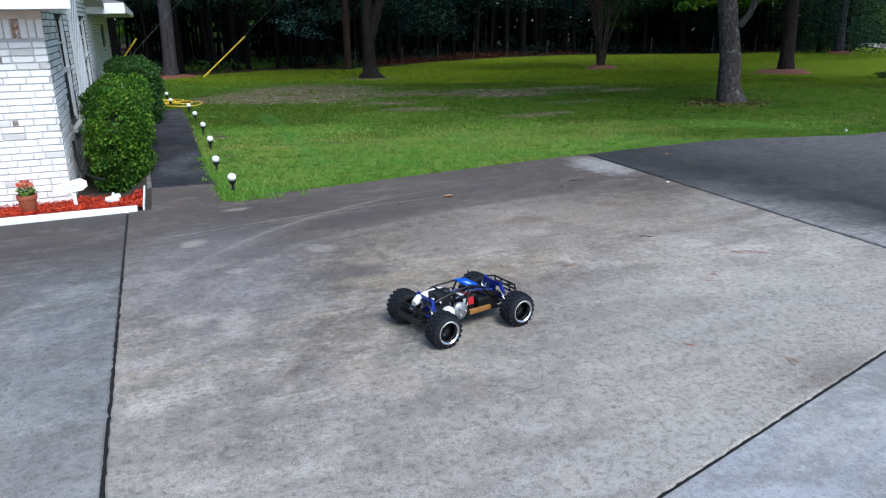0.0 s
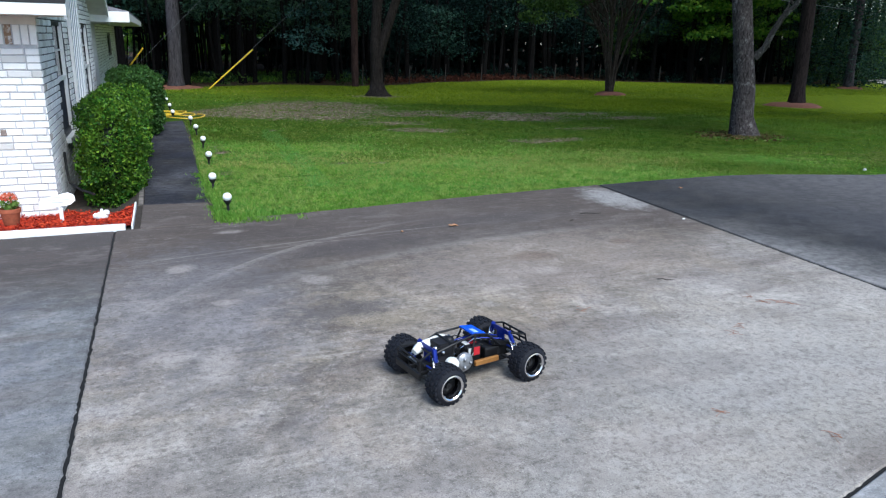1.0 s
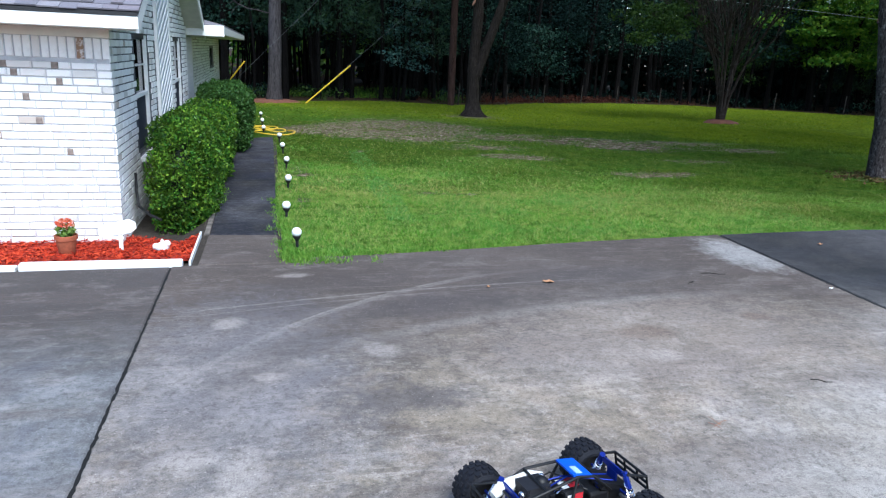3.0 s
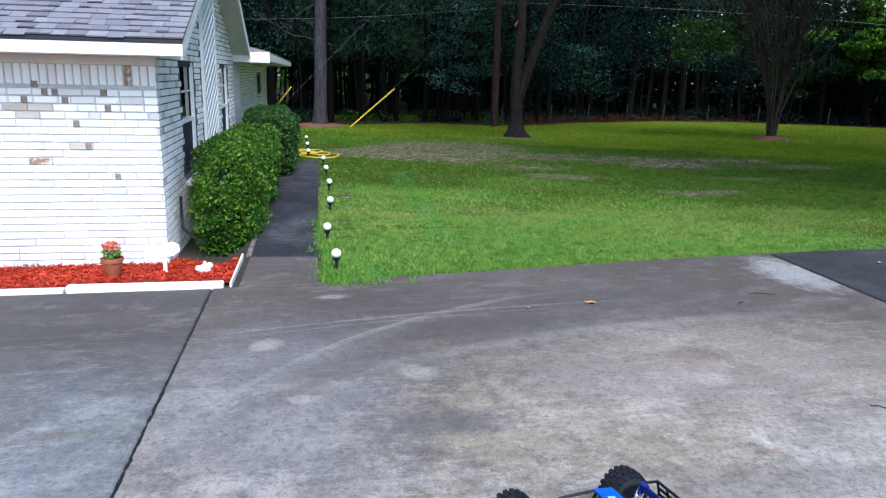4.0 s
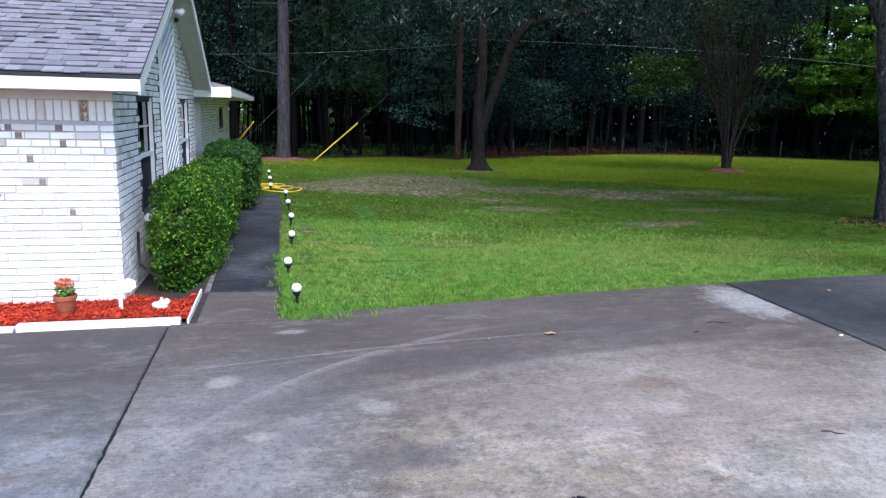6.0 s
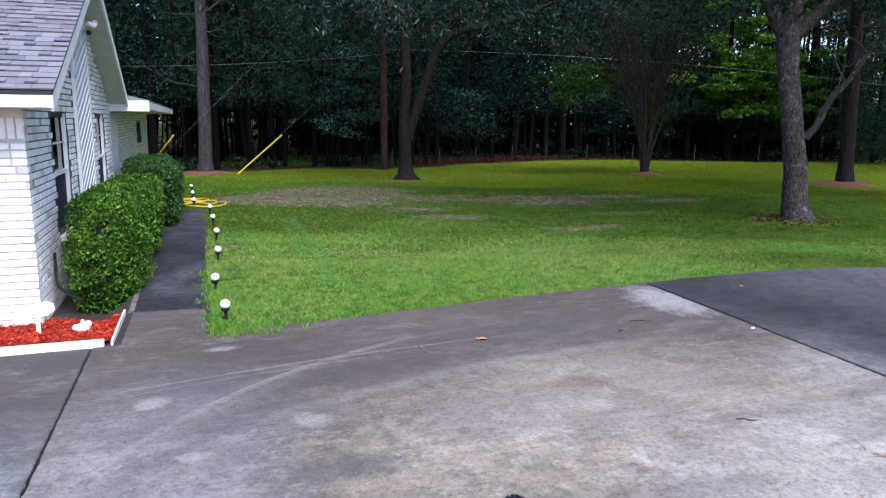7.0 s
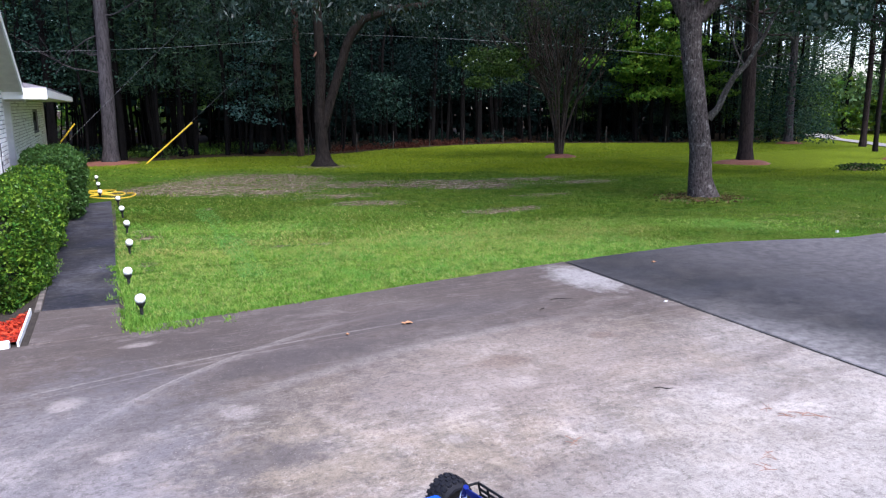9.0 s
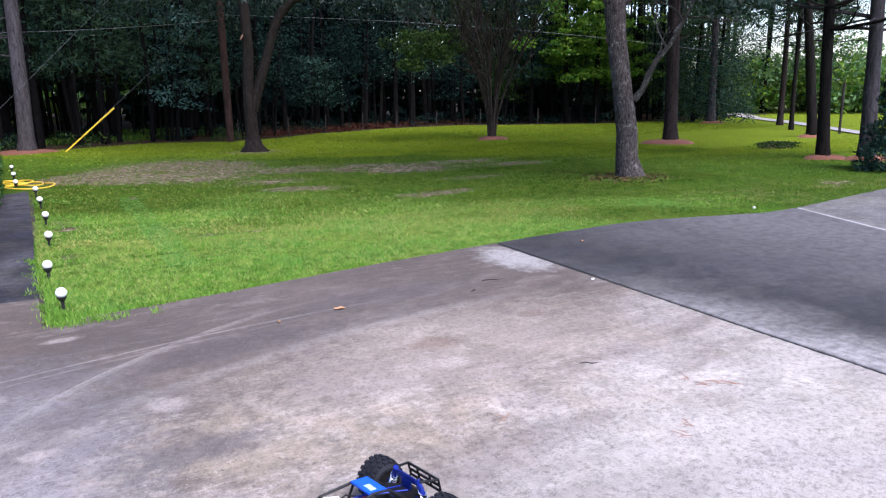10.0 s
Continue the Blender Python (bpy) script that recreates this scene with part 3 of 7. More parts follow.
SOIL = plain("dark bed soil", (0.04, 0.032, 0.025), 0.95, 0, 0.6, 14, 0.9)
FILLER = plain("black joint filler", (0.008, 0.008, 0.008), 0.95, 0, 0.3, 20, 0.5)
slab("soil_strip", [(0.08, 6.6), (0.84, 6.6), (0.92, 17.5), (0.03, 17.5)], SOIL, path, "bare dark soil beside the path", -0.008, 0.05)
soil = Form()
sxs, sys_ = [-6, -3, -1.5, -1, -0.6, -0.3, -0.15, -0.05, 0.03, 0.09], [6.6, 6.9, 7.2, 7.5, 7.8, 8.2, 9, 11, 14, 17.4]
soil.add([(x, y, gz(x, y) - 0.01 - bed_drop(x, y)) for y in sys_ for x in sxs], [(j * 10 + i, j * 10 + i + 1, j * 10 + i + 11, j * 10 + i + 10) for j in range(9) for i in range(9)])
part("soil_strip", soil, SOIL, path, "bare dark soil under the hedge", True)
for outline in ([(-0.11, -8), (-0.04, -8), (-0.04, 6.68), (-0.11, 6.68)],
                [(-0.06, near_joint(-0.06) - 0.03), (5.4, near_joint(5.4) - 0.03), (5.4, near_joint(5.4) + 0.03), (-0.06, near_joint(-0.06) + 0.03)],
                [(joint_two(1.7) - 0.04, 1.7), (joint_two(1.7) + 0.04, 1.7), (joint_two(7.42) + 0.04, 7.42), (joint_two(7.42) - 0.04, 7.42)]):
    slab("joint_filler", outline, FILLER, driveway, "black filler in the joint", -0.008, 0.04)

# ---- house ----
XW, YW, GABLE_N = -0.67, 8.053, 15.0
APEX_Y, APEX_Z, PITCH = 11.5, 3.63, 0.45


def rake(y):
    """Height of the gable's top at y."""
    return APEX_Z - PITCH * abs(y - APEX_Y)


def brick_paint(name, piece):
    n = Nodes(name, 0.85)
    r = n.random() if piece else n.island()
    tone = n.ramp(r, (0.0, (0.50, 0.49, 0.47)), (0.12, (0.68, 0.675, 0.66)), (0.35, (0.82, 0.82, 0.81)), (0.95, (0.80, 0.795, 0.79)), (0.985, (0.6, 0.57, 0.53)), (1.0, (0.42, 0.36, 0.31)))
    worn = n.noise(16, 7, 0.75)
    c = n.mix(n.ramp(worn, (0.54, 0.0), (0.7, 0.4)), tone, (0.45, 0.43, 0.41))
    c = n.mix(n.ramp(n.noise(3.0, 4), (0.5, 0.0), (0.75, 0.3)), c, (0.8, 0.8, 0.79))
    n.colour(c)
    n.bump(n.mix(0.5, worn, n.noise(90, 4)), 0.5, 0.006)
    return n.mat


def worn_brick():
    n = Nodes("bare worn brick", 0.9)
    n.colour(n.mix(n.ramp(n.noise(18, 6, 0.75), (0.5, 0.0), (0.62, 0.85)), (0.27, 0.17, 0.11), (0.72, 0.7, 0.68)))
    n.bump(n.noise(60, 4), 0.5, 0.006)
    return n.mat


BRICK_WORN = worn_brick()
BRICK, BRICK_FAR = brick_paint("whitewashed brick", True), brick_paint("whitewashed far brick", False)
MORTAR = plain("grey mortar", (0.13, 0.13, 0.14), 0.95, 0, 0.5, 25, 0.4)
MORTAR_WHITE = plain("whitewashed mortar", (0.5, 0.5, 0.52), 0.95, 0, 0.3, 12, 0.4)
TRIM = plain("white trim paint", (0.80, 0.80, 0.79), 0.5, 0, 0.12, 9, 0.05)
PANEL_PAINT = plain("pale grey board paint", (0.50, 0.54, 0.59), 0.6, 0, 0.2, 14, 0.15)
SOFFIT_PAINT = plain("cream soffit paint", (0.66, 0.63, 0.57), 0.7, 0, 0.15, 6, 0.1)
FRAME_DARK = plain("dark window frame", (0.035, 0.037, 0.042), 0.4, 0.3)
DARK_ROOM = plain("dim room plaster", (0.2, 0.21, 0.25), 0.9)
SCREEN = plain("dark blue-grey mesh", (0.022, 0.027, 0.045), 0.7, 0, 0.2, 200)
CURTAIN = plain("grey curtain cloth", (0.40, 0.44, 0.54), 0.9, 0, 0.3, 20)


def glass_material():
    n = Nodes("window glass", 0.03)
    n.colour((0.02, 0.025, 0.03))
    n.bsdf.inputs["Transmission Weight"].default_value = 0.75
    n.bsdf.inputs["IOR"].default_value = 1.45
    return n.mat


GLASS = glass_material()


def shingle_paint(name, piece):
    n = Nodes(name, 0.95)
    r = n.random() if piece else n.island()
    tone = n.ramp(r, (0.0, (0.13, 0.125, 0.15)), (0.3, (0.175, 0.168, 0.195)), (0.6, (0.205, 0.197, 0.225)), (0.85, (0.185, 0.165, 0.19)), (1.0, (0.245, 0.235, 0.26)))
    grit = n.noise(260, 3, 0.7)
    n.colour(n.mix(n.ramp(grit, (0.35, 0.55), (0.55, 0.0)), tone, (0.07, 0.065, 0.075)))
    n.bump(grit, 0.5, 0.004)
    return n.mat


SHINGLE, SHINGLE_FAR = shingle_paint("asphalt shingle", True), shingle_paint("asphalt far shingle", False)
TAR = plain("black drip edge", (0.02, 0.02, 0.022), 0.6)
W1, W2, PANEL = (9.4, 10.35), (13.1, 14.0), (11.0, 12.4)
SILL, HEAD = 0.42, 1.76
BASE = -0.35

house = thing("house", "single-storey house of whitewashed brick with grey shingle roof", "house")


def wall_strips():
    f = Form()
    x0, x1 = XW - 0.22, XW - 0.012
    def strip(a, b, z0, z1=None):
        za, zb = (z1, z1) if z1 is not None else (rake(a), rake(b))
        pts = [(a, z0), (b, z0), (b, zb), (a, za)]
        if z1 is None and a < APEX_Y < b:
            pts = [(a, z0), (b, z0), (b, zb), (APEX_Y, APEX_Z), (a, za)]
        f.prism(pts, 0, x0, x1)
    for a, b in ((YW + 0.2, W1[0]), (W1[1], PANEL[0]), (PANEL[0], PANEL[1]), (PANEL[1], W2[0]), (W2[1], GABLE_N)):
        strip(a, b, BASE)
    for a, b in (W1, W2):
        strip(a, b, BASE, SILL)
        strip(a, b, HEAD)
    return f


part("gable_wall", wall_strips(), MORTAR, house, "mortar of the brick gable wall")
front = Form()
front.box(-9, XW - 0.012, YW + 0.012, YW + 0.2, BASE, 2.03)
front_wall = part("front_wall", front, MORTAR_WHITE, house, "mortar of the long brick wall")
gable_wall = [o for o in house.children if o.name.startswith("gable_wall")][0]
XP, YP, W3 = -0.92, 29.0, (24.2, 26.0)   # porch wall: plane, far end, its window
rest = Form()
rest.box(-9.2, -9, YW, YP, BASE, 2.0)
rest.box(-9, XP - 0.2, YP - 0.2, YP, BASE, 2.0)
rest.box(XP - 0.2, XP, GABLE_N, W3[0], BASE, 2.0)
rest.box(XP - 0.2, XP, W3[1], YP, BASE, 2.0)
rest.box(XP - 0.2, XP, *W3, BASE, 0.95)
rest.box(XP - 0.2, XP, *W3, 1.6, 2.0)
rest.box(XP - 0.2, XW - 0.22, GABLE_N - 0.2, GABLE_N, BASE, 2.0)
# wall colour kept dark to hold the shade under the porch
side_wall = part("side_wall", rest, plain("tan brick darkened for porch shade", (0.27, 0.255, 0.27), 0.9, 0, 0.35, 12, 0.5), house, "plain side walls of the house")

ROOF_E, EAVE_Y, EAVE_Z = XW + 0.32, 7.64, 1.92


def roof_z(y):
    return EAVE_Z + PITCH * (y - EAVE_Y) if y < APEX_Y else EAVE_Z + PITCH * (2 * APEX_Y - y - EAVE_Y)


roof = Form()
north = 2 * APEX_Y - EAVE_Y
roof.prism([(EAVE_Y, EAVE_Z - 0.02), (APEX_Y, roof_z(APEX_Y) - 0.02), (APEX_Y, roof_z(APEX_Y) + 0.01), (EAVE_Y, EAVE_Z + 0.01)], 0, -9.4, ROOF_E)
roof.prism([(APEX_Y, roof_z(APEX_Y) - 0.02), (north, EAVE_Z - 0.02), (north, EAVE_Z + 0.01), (APEX_Y, roof_z(APEX_Y) + 0.01)], 0, -9.4, ROOF_E)
roof_ob = part("roof", roof, TAR, house, "roof deck with black drip edge")
trim = Form()
trim.box(-9.4, ROOF_E, EAVE_Y + 0.004, EAVE_Y + 0.03, EAVE_Z - 0.125, EAVE_Z - 0.022, 0)
part("fascia", trim, TRIM, house, "white painted fascia board")
rk = Form()
for s in (1, -1):
    ya, yb = (EAVE_Y + 0.03, APEX_Y - 0.002) if s == 1 else (APEX_Y + 0.002, north)
    za, zb = roof_z(ya), roof_z(yb)
    rk.prism([(ya, za - 0.17), (yb, zb - 0.17), (yb, zb - 0.022), (ya, za - 0.022)], 0, ROOF_E - 0.026, ROOF_E - 0.002)
part("rake_board", rk, TRIM, house, "white rake boards along the gable")
cr = Form()
cr.prism([(EAVE_Y + 0.034, EAVE_Z - 0.125), (YW, EAVE_Z - 0.125), (YW, roof_z(YW) - 0.03), (EAVE_Y + 0.034, roof_z(EAVE_Y + 0.034) - 0.03)], 0, ROOF_E - 0.052, ROOF_E - 0.0285)
part("cornice_return", cr, TRIM, house, "boxed end of the eave")
sf = Form()
sf.box(-9.4, ROOF_E - 0.03, EAVE_Y + 0.035, YW + 0.01, EAVE_Z - 0.135, EAVE_Z - 0.122)
for ya, yb in ((YW + 0.012, APEX_Y - 0.002), (APEX_Y + 0.002, north)):
    za, zb = roof_z(ya) - 0.13, roof_z(yb) - 0.13
    sf.prism([(ya, za), (yb, zb), (yb, zb + 0.012), (ya, za + 0.012)], 0, XW - 0.01, ROOF_E - 0.03)
part("soffit", sf, SOFFIT_PAINT, house, "cream boards under the eaves")
fz = Form()
fz.box(-9, XW + 0.004, YW - 0.012, YW + 0.01, 1.707, EAVE_Z - 0.137)
part("frieze_board", fz, SOFFIT_PAINT, house, "pale board above the soldier course")

# porch roof and its white end
porch = Form()
porch.prism([(-1.2, 2.12), (0.0, 2.0), (0.0, 2.03), (-1.2, 2.3)], 1, 15.02, YP + 0.2, 1)
porch.box(-1.15, 0.0, 15.0, 15.03, 1.83, 2.02, 0)
porch.box(-0.03, 0.0, 15.03, YP + 0.2, 1.86, 1.998, 0)
porch.box(XP, -0.03, 15.03, YP + 0.2, 1.85, 1.86, 2)
part("porch_roof", porch, [TRIM, SHINGLE_FAR, SOFFIT_PAINT], house, "low porch roof with white fascia")
col = Form()
col.box(-0.84, -0.72, 16.6, 16.75, BASE, 1.85)
part("porch_post", col, TRIM, house, "pale painted porch post")


def window(name, y0, y1, z0, z1, xo, label, bars=True):
    w = thing(name, label, "window", kind="structure")
    fr = Form()
    d = xo - 0.085
    for a, b, c, e in ((y0, y0 + 0.04, z0, z1), (y1 - 0.04, y1, z0, z1), (y0 + 0.04, y1 - 0.04, z1 - 0.05, z1), (y0 + 0.04, y1 - 0.04, z0, z0 + 0.05)):
        fr.box(d, d + 0.05, a, b, c, e)
    part("window_frame", fr, FRAME_DARK, w, "dark frame")
    zm = z0 + (z1 - z0) * 0.5
    if bars:
        rail = Form()
        rail.box(d + 0.02, d + 0.065, y0 + 0.04, y1 - 0.04, zm - 0.02, zm + 0.02)
        part("meeting_rail", rail, TRIM, w, "white rail")
        mun = Form()
        mun.box(d + 0.03, d + 0.05, y0 + 0.04, y1 - 0.04, (zm + z1) / 2 - 0.009, (zm + z1) / 2 + 0.009)
        part("muntin", mun, TRIM, w, "thin white glazing bar")
        jamb = Form()
        jamb.box(d + 0.03, xo - 0.016, y1 - 0.052, y1 - 0.003, z0 + 0.002, z1 - 0.002)
        part("jamb", jamb, TRIM, w, "white side rail")
    for a, b in ((z0 + 0.05, zm - 0.02), (zm + 0.02, z1 - 0.05)):
        g = Form()
        g.box(d + 0.012, d + 0.018, y0 + 0.04, y1 - 0.04, a, b)
        part("pane", g, GLASS, w).visible_shadow = False
    scr = Form()
    scr.box(d + 0.022, d + 0.028, y0 + 0.04, y1 - 0.075, z0 + 0.05, zm - 0.02)
    part("insect_screen", scr, SCREEN, w, "dark mesh screen over the lower sash")
    sill = Form()
    sill.box(xo - 0.085, xo + 0.05, y0 - 0.03, y1 + 0.03, z0 - 0.06, z0 - 0.002, 0, 0.008)
    part("window_sill", sill, TRIM, w, "white sill")
    cu = Form()
    pts = [(xo - 0.25 + 0.02 * math.sin(k * 1.9), y0 + (y1 - y0) * k / 24) for k in range(25)]
    for k in range(4, 24):
        (xa, ya), (xb, yb) = pts[k], pts[k + 1]
        cu.add([(xa, ya, zm), (xb, yb, zm), (xb, yb, z1), (xa, ya, z1)], [(0, 1, 2, 3)])
    part("curtain", cu, CURTAIN, w, "grey gathered curtain")
    bk = Form()
    bk.add([(xo - 0.24, y0 - 0.3, z0 - 0.3), (xo - 1.6, y0 - 0.3, z0 - 0.3), (xo - 1.6, y1 + 0.3, z0 - 0.3), (xo - 0.24, y1 + 0.3, z0 - 0.3), (xo - 0.24, y0 - 0.3, z1 + 0.2), (xo - 1.6, y0 - 0.3, z1 + 0.2), (xo - 1.6, y1 + 0.3, z1 + 0.2), (xo - 0.24, y1 + 0.3, z1 + 0.2)],
           [(0, 1, 2, 3), (4, 7, 6, 5), (0, 4, 5, 1), (1, 5, 6, 2), (2, 6, 7, 3)])
    part("room_lining", bk, DARK_ROOM, w, "dim room behind the glass")
    return w


window("window_1", *W1, SILL, HEAD, XW, "tall dark single-hung window with white glazing bars")
window("window_2", *W2, SILL, HEAD, XW, "tall dark single-hung window beside the board panel")
window("window_3", *W3, 0.95, 1.6, XP, "small dark window on the porch wall", False)

# diagonal boards between the windows
panel = thing("board_panel", "tall panel of pale grey diagonal boards with white edges", "wall panel")
outer = [(PANEL[0] + 0.1, -0.1), (PANEL[1] - 0.1, -0.1), (PANEL[1] - 0.1, 5), (PANEL[0] + 0.1, 5)]
outer = cut(outer, PITCH, 1, APEX_Z + PITCH * APEX_Y - 0.14)
outer = cut(outer, -PITCH, 1, APEX_Z - PITCH * APEX_Y - 0.14)
step, su, sv = 0.122, 0.387, 0.922
k = -60
while k < 60:
    lo, hi = k * step, (k + 1) * step - 0.004
    p = cut(cut(outer, su, -sv, hi), -su, sv, -lo)
    k += 1
    if len(p) >= 3:
        b = Form()
        b.prism(p, 0, XW, XW + 0.022)
        board = part("board", b, PANEL_PAINT, panel)
        q = cut(cut(outer, su, -sv, lo + 0.03), -su, sv, -lo)
        if len(q) >= 3:
            b = Form()
            b.prism(q, 0, XW + 0.022, XW + 0.034)
            part("batten", b, TRIM, board, "white raised edge")
back = Form()
back.prism(outer, 0, XW - 0.008, XW + 0.006)
part("backing", back, TRIM, panel, "white backing that shows in the gaps")
for a, b in ((PANEL[0], PANEL[0] + 0.1), (PANEL[1] - 0.1, PANEL[1])):
    e = Form()
    e.prism([(a, -0.1), (b, -0.1), (b, rake(b) - 0.14), (a, rake(a) - 0.14)], 0, XW - 0.008, XW + 0.03)
    part("edge_board", e, TRIM, panel, "white edge board")

# ---- trees ----
BARK_GREY = bark("grey ridged bark", (0.008, 0.007, 0.007), (0.115, 0.098, 0.094), (0.26, 0.25, 0.24), 0.6, 15.0)
BARK_PINE = bark("pine bark", (0.009, 0.007, 0.007), (0.042, 0.031, 0.03), None, 0, 6)
BARK_PALE = bark("pale pine bark", (0.02, 0.018, 0.02), (0.08, 0.074, 0.08), None, 0, 6)
BARK_DARK = bark("dark bark", (0.005, 0.0045, 0.004), (0.017, 0.015, 0.014), None, 0, 6.0)
BARK_OAK = bark("brown-grey oak bark", (0.007, 0.006, 0.005), (0.034, 0.028, 0.025), None, 0, 7.0)
# stems inside the woods: near-black colour holds the woods' shade
BARK_WOODS = bark("woods bark darkened for shade", (0.002, 0.002, 0.002), (0.0075, 0.0072, 0.0074), None, 0, 5.0)
MYRTLE_BARK = bark("grey-brown myrtle bark", (0.018, 0.014, 0.012), (0.065, 0.052, 0.046), (0.14, 0.135, 0.13), 0.4, 8.0)
TWIG = bark("pale twig bark", (0.018, 0.016, 0.015), (0.06, 0.053, 0.048), (0.15, 0.16, 0.15), 0.4, 9.0)
LICHEN = bark("lichen-covered bark", (0.02, 0.02, 0.018), (0.07, 0.065, 0.06), (0.27, 0.28, 0.26), 0.8, 10.0)
OAK_LEAF = leafy("oak leaves", [(0.004, 0.011, 0.007), (0.008, 0.02, 0.012), (0.016, 0.034, 0.024), (0.034, 0.058, 0.05)], 0.4, 0.2, 0.1, None, (0.03, 0.05, 0.02))
PINE_LEAF = leafy("pine needles", [(0.014, 0.034, 0.022), (0.026, 0.058, 0.034), (0.045, 0.09, 0.044)], 0.5, 0.25, 0.12, None, (0.05, 0.09, 0.04))
# inner leaves almost black: the shade of the depth as leaf colour
DEEP_LEAF = leafy("inner woods leaves darkened for shade", [(0.003, 0.008, 0.008), (0.005, 0.014, 0.013), (0.009, 0.024, 0.020)], 0.7, 0.12, 0.04, None, (0.01, 0.025, 0.02))
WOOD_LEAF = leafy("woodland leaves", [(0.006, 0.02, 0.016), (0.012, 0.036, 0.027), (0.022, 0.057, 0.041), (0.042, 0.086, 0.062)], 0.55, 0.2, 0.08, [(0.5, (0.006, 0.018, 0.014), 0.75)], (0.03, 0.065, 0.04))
PALE_LEAF = leafy("pale blue-green leaves", [(0.012, 0.042, 0.040), (0.026, 0.075, 0.070), (0.05, 0.12, 0.108), (0.11, 0.2, 0.175)], 0.45, 0.2, 0.12, [(0.55, (0.010, 0.030, 0.026), 0.75)], (0.04, 0.09, 0.075))
# leaves for far trees, distance haze put into the pale colour
FAR_LEAF = leafy("far leaves paled for haze", [(0.06, 0.13, 0.05), (0.10, 0.2, 0.08), (0.16, 0.27, 0.11)], 0.5, 0.4, 0.1)
# palest of these leaves carry the canopy's highlights as colour
SPRAY_LEAF = leafy("oak leaves in highlight colour", [(0.006, 0.014, 0.009), (0.015, 0.03, 0.026), (0.06, 0.09, 0.085)], 0.35, 0.15, 0.2)
RUST_LEAF = leafy("fallen red-brown needles", [(0.02, 0.008, 0.006), (0.045, 0.018, 0.012), (0.08, 0.032, 0.022)], 0.8, 0.1, 0.03, None, (0.03, 0.01, 0.006))
OLIVE_LEAF = leafy("olive woodland leaves", [(0.012, 0.03, 0.009), (0.026, 0.056, 0.014), (0.055, 0.095, 0.022)], 0.5, 0.25, 0.05, None, (0.05, 0.08, 0.015))
BRIGHT_LEAF = leafy("bright maple leaves", [(0.018, 0.075, 0.010), (0.04, 0.13, 0.014), (0.09, 0.2, 0.02), (0.17, 0.28, 0.03)], 0.5, 0.4, 0.1)
MULCH_BROWN = plain("brown pine straw", (0.19, 0.078, 0.05), 0.95, 0, 0.5, 30, 0.8)


def mulch_ring(x, y, r, rng):
    """A low ring of pine straw round a trunk."""
    f = Form()
    n, rings = 28, 5
    v, fs = [(x, y, gz(x, y) + 0.09)], []
    for k in range(1, rings + 1):
        for i in range(n):
            a = 2 * math.pi * i / n
            rr = r * k / rings * (1 + 0.14 * math.sin(a * 3 + x) + rng.uniform(-0.05, 0.05))
            px, py = x + rr * math.cos(a), y + rr * math.sin(a)
            v.append((px, py, gz(px, py) + 0.09 * (1 - (k / rings) ** 2) + (rng.uniform(0, 0.025) if k < rings else -0.03)))
    for i in range(n):
        fs.append((0, 1 + i, 1 + (i + 1) % n))
    for k in range(rings - 1):
        for i in range(n):
            fs.append((1 + k * n + i, 1 + (k + 1) * n + i, 1 + (k + 1) * n + (i + 1) % n, 1 + k * n + (i + 1) % n))
    f.add(v, fs)
    return tagged(part("mulch_ring", f, MULCH_BROWN, None, "", True), "low ring of red-brown pine straw round a tree trunk", "mulch", "mulch rings")


def trunk_path(x, y, h, lean, rng, wob=0.04, n=14):
    """A nearly straight stem."""
    p = []
    for i in range(n):
        t = i / (n - 1)
        p.append((x + lean[0] * t + wob * math.sin(t * 7 + x), y + lean[1] * t + wob * math.cos(t * 6 + y), gz(x, y) - 0.1 + h * t))
    return p


def flare(h, r0, r1, n=14, foot=1.5):
    return [r1 + (r0 - r1) * (1 - i / (n - 1)) + r0 * (foot - 1) * math.exp(-(i / (n - 1)) * h / 0.22) for i in range(n)]


def limbs(f, start, d, length, r, depth, rng, tips, bend=0.35, n=6, up=0.15, split=(2, 3)):
    """A limb that forks until it is thin; its ends are kept for the leaves."""
    p, pts, rad = Vector(start), [Vector(start)], [r]
    d = Vector(d).normalized()
    for i in range(5):
        d = (d + Vector((rng.uniform(-bend, bend), rng.uniform(-bend, bend), rng.uniform(-bend, bend) * 0.6 + up * 0.3))).normalized()
        p = p + d * length / 5
        pts.append(p.copy())
        rad.append(r * (1 - 0.09 * (i + 1)))
    f.tube(pts, rad, n if depth > 1 else 5)
    if depth <= 1:
        tips.append((pts[-1], length))
        tips.append((pts[3], length))
        return
    for k in range(rng.randint(*split)):
        s = rng.choice(pts[3:])
        e = Vector((rng.uniform(-1, 1), rng.uniform(-1, 1), rng.uniform(-0.3, 0.8)))
        limbs(f, s, d + e * 0.8, length * rng.uniform(0.55, 0.8), rad[-1] * 0.72, depth - 1, rng, tips, bend, n, up, split)


def crown(tips, per, size, rng, leaf, mat, droop=0.2):
    pts = []
    for p, ln in tips:
        pts.append(clump(p, (size, size, size * 0.7), per, rng))
    return shards(leaves(np.concatenate(pts), leaf, leaf * 0.5, rng, droop), "crown", mat)


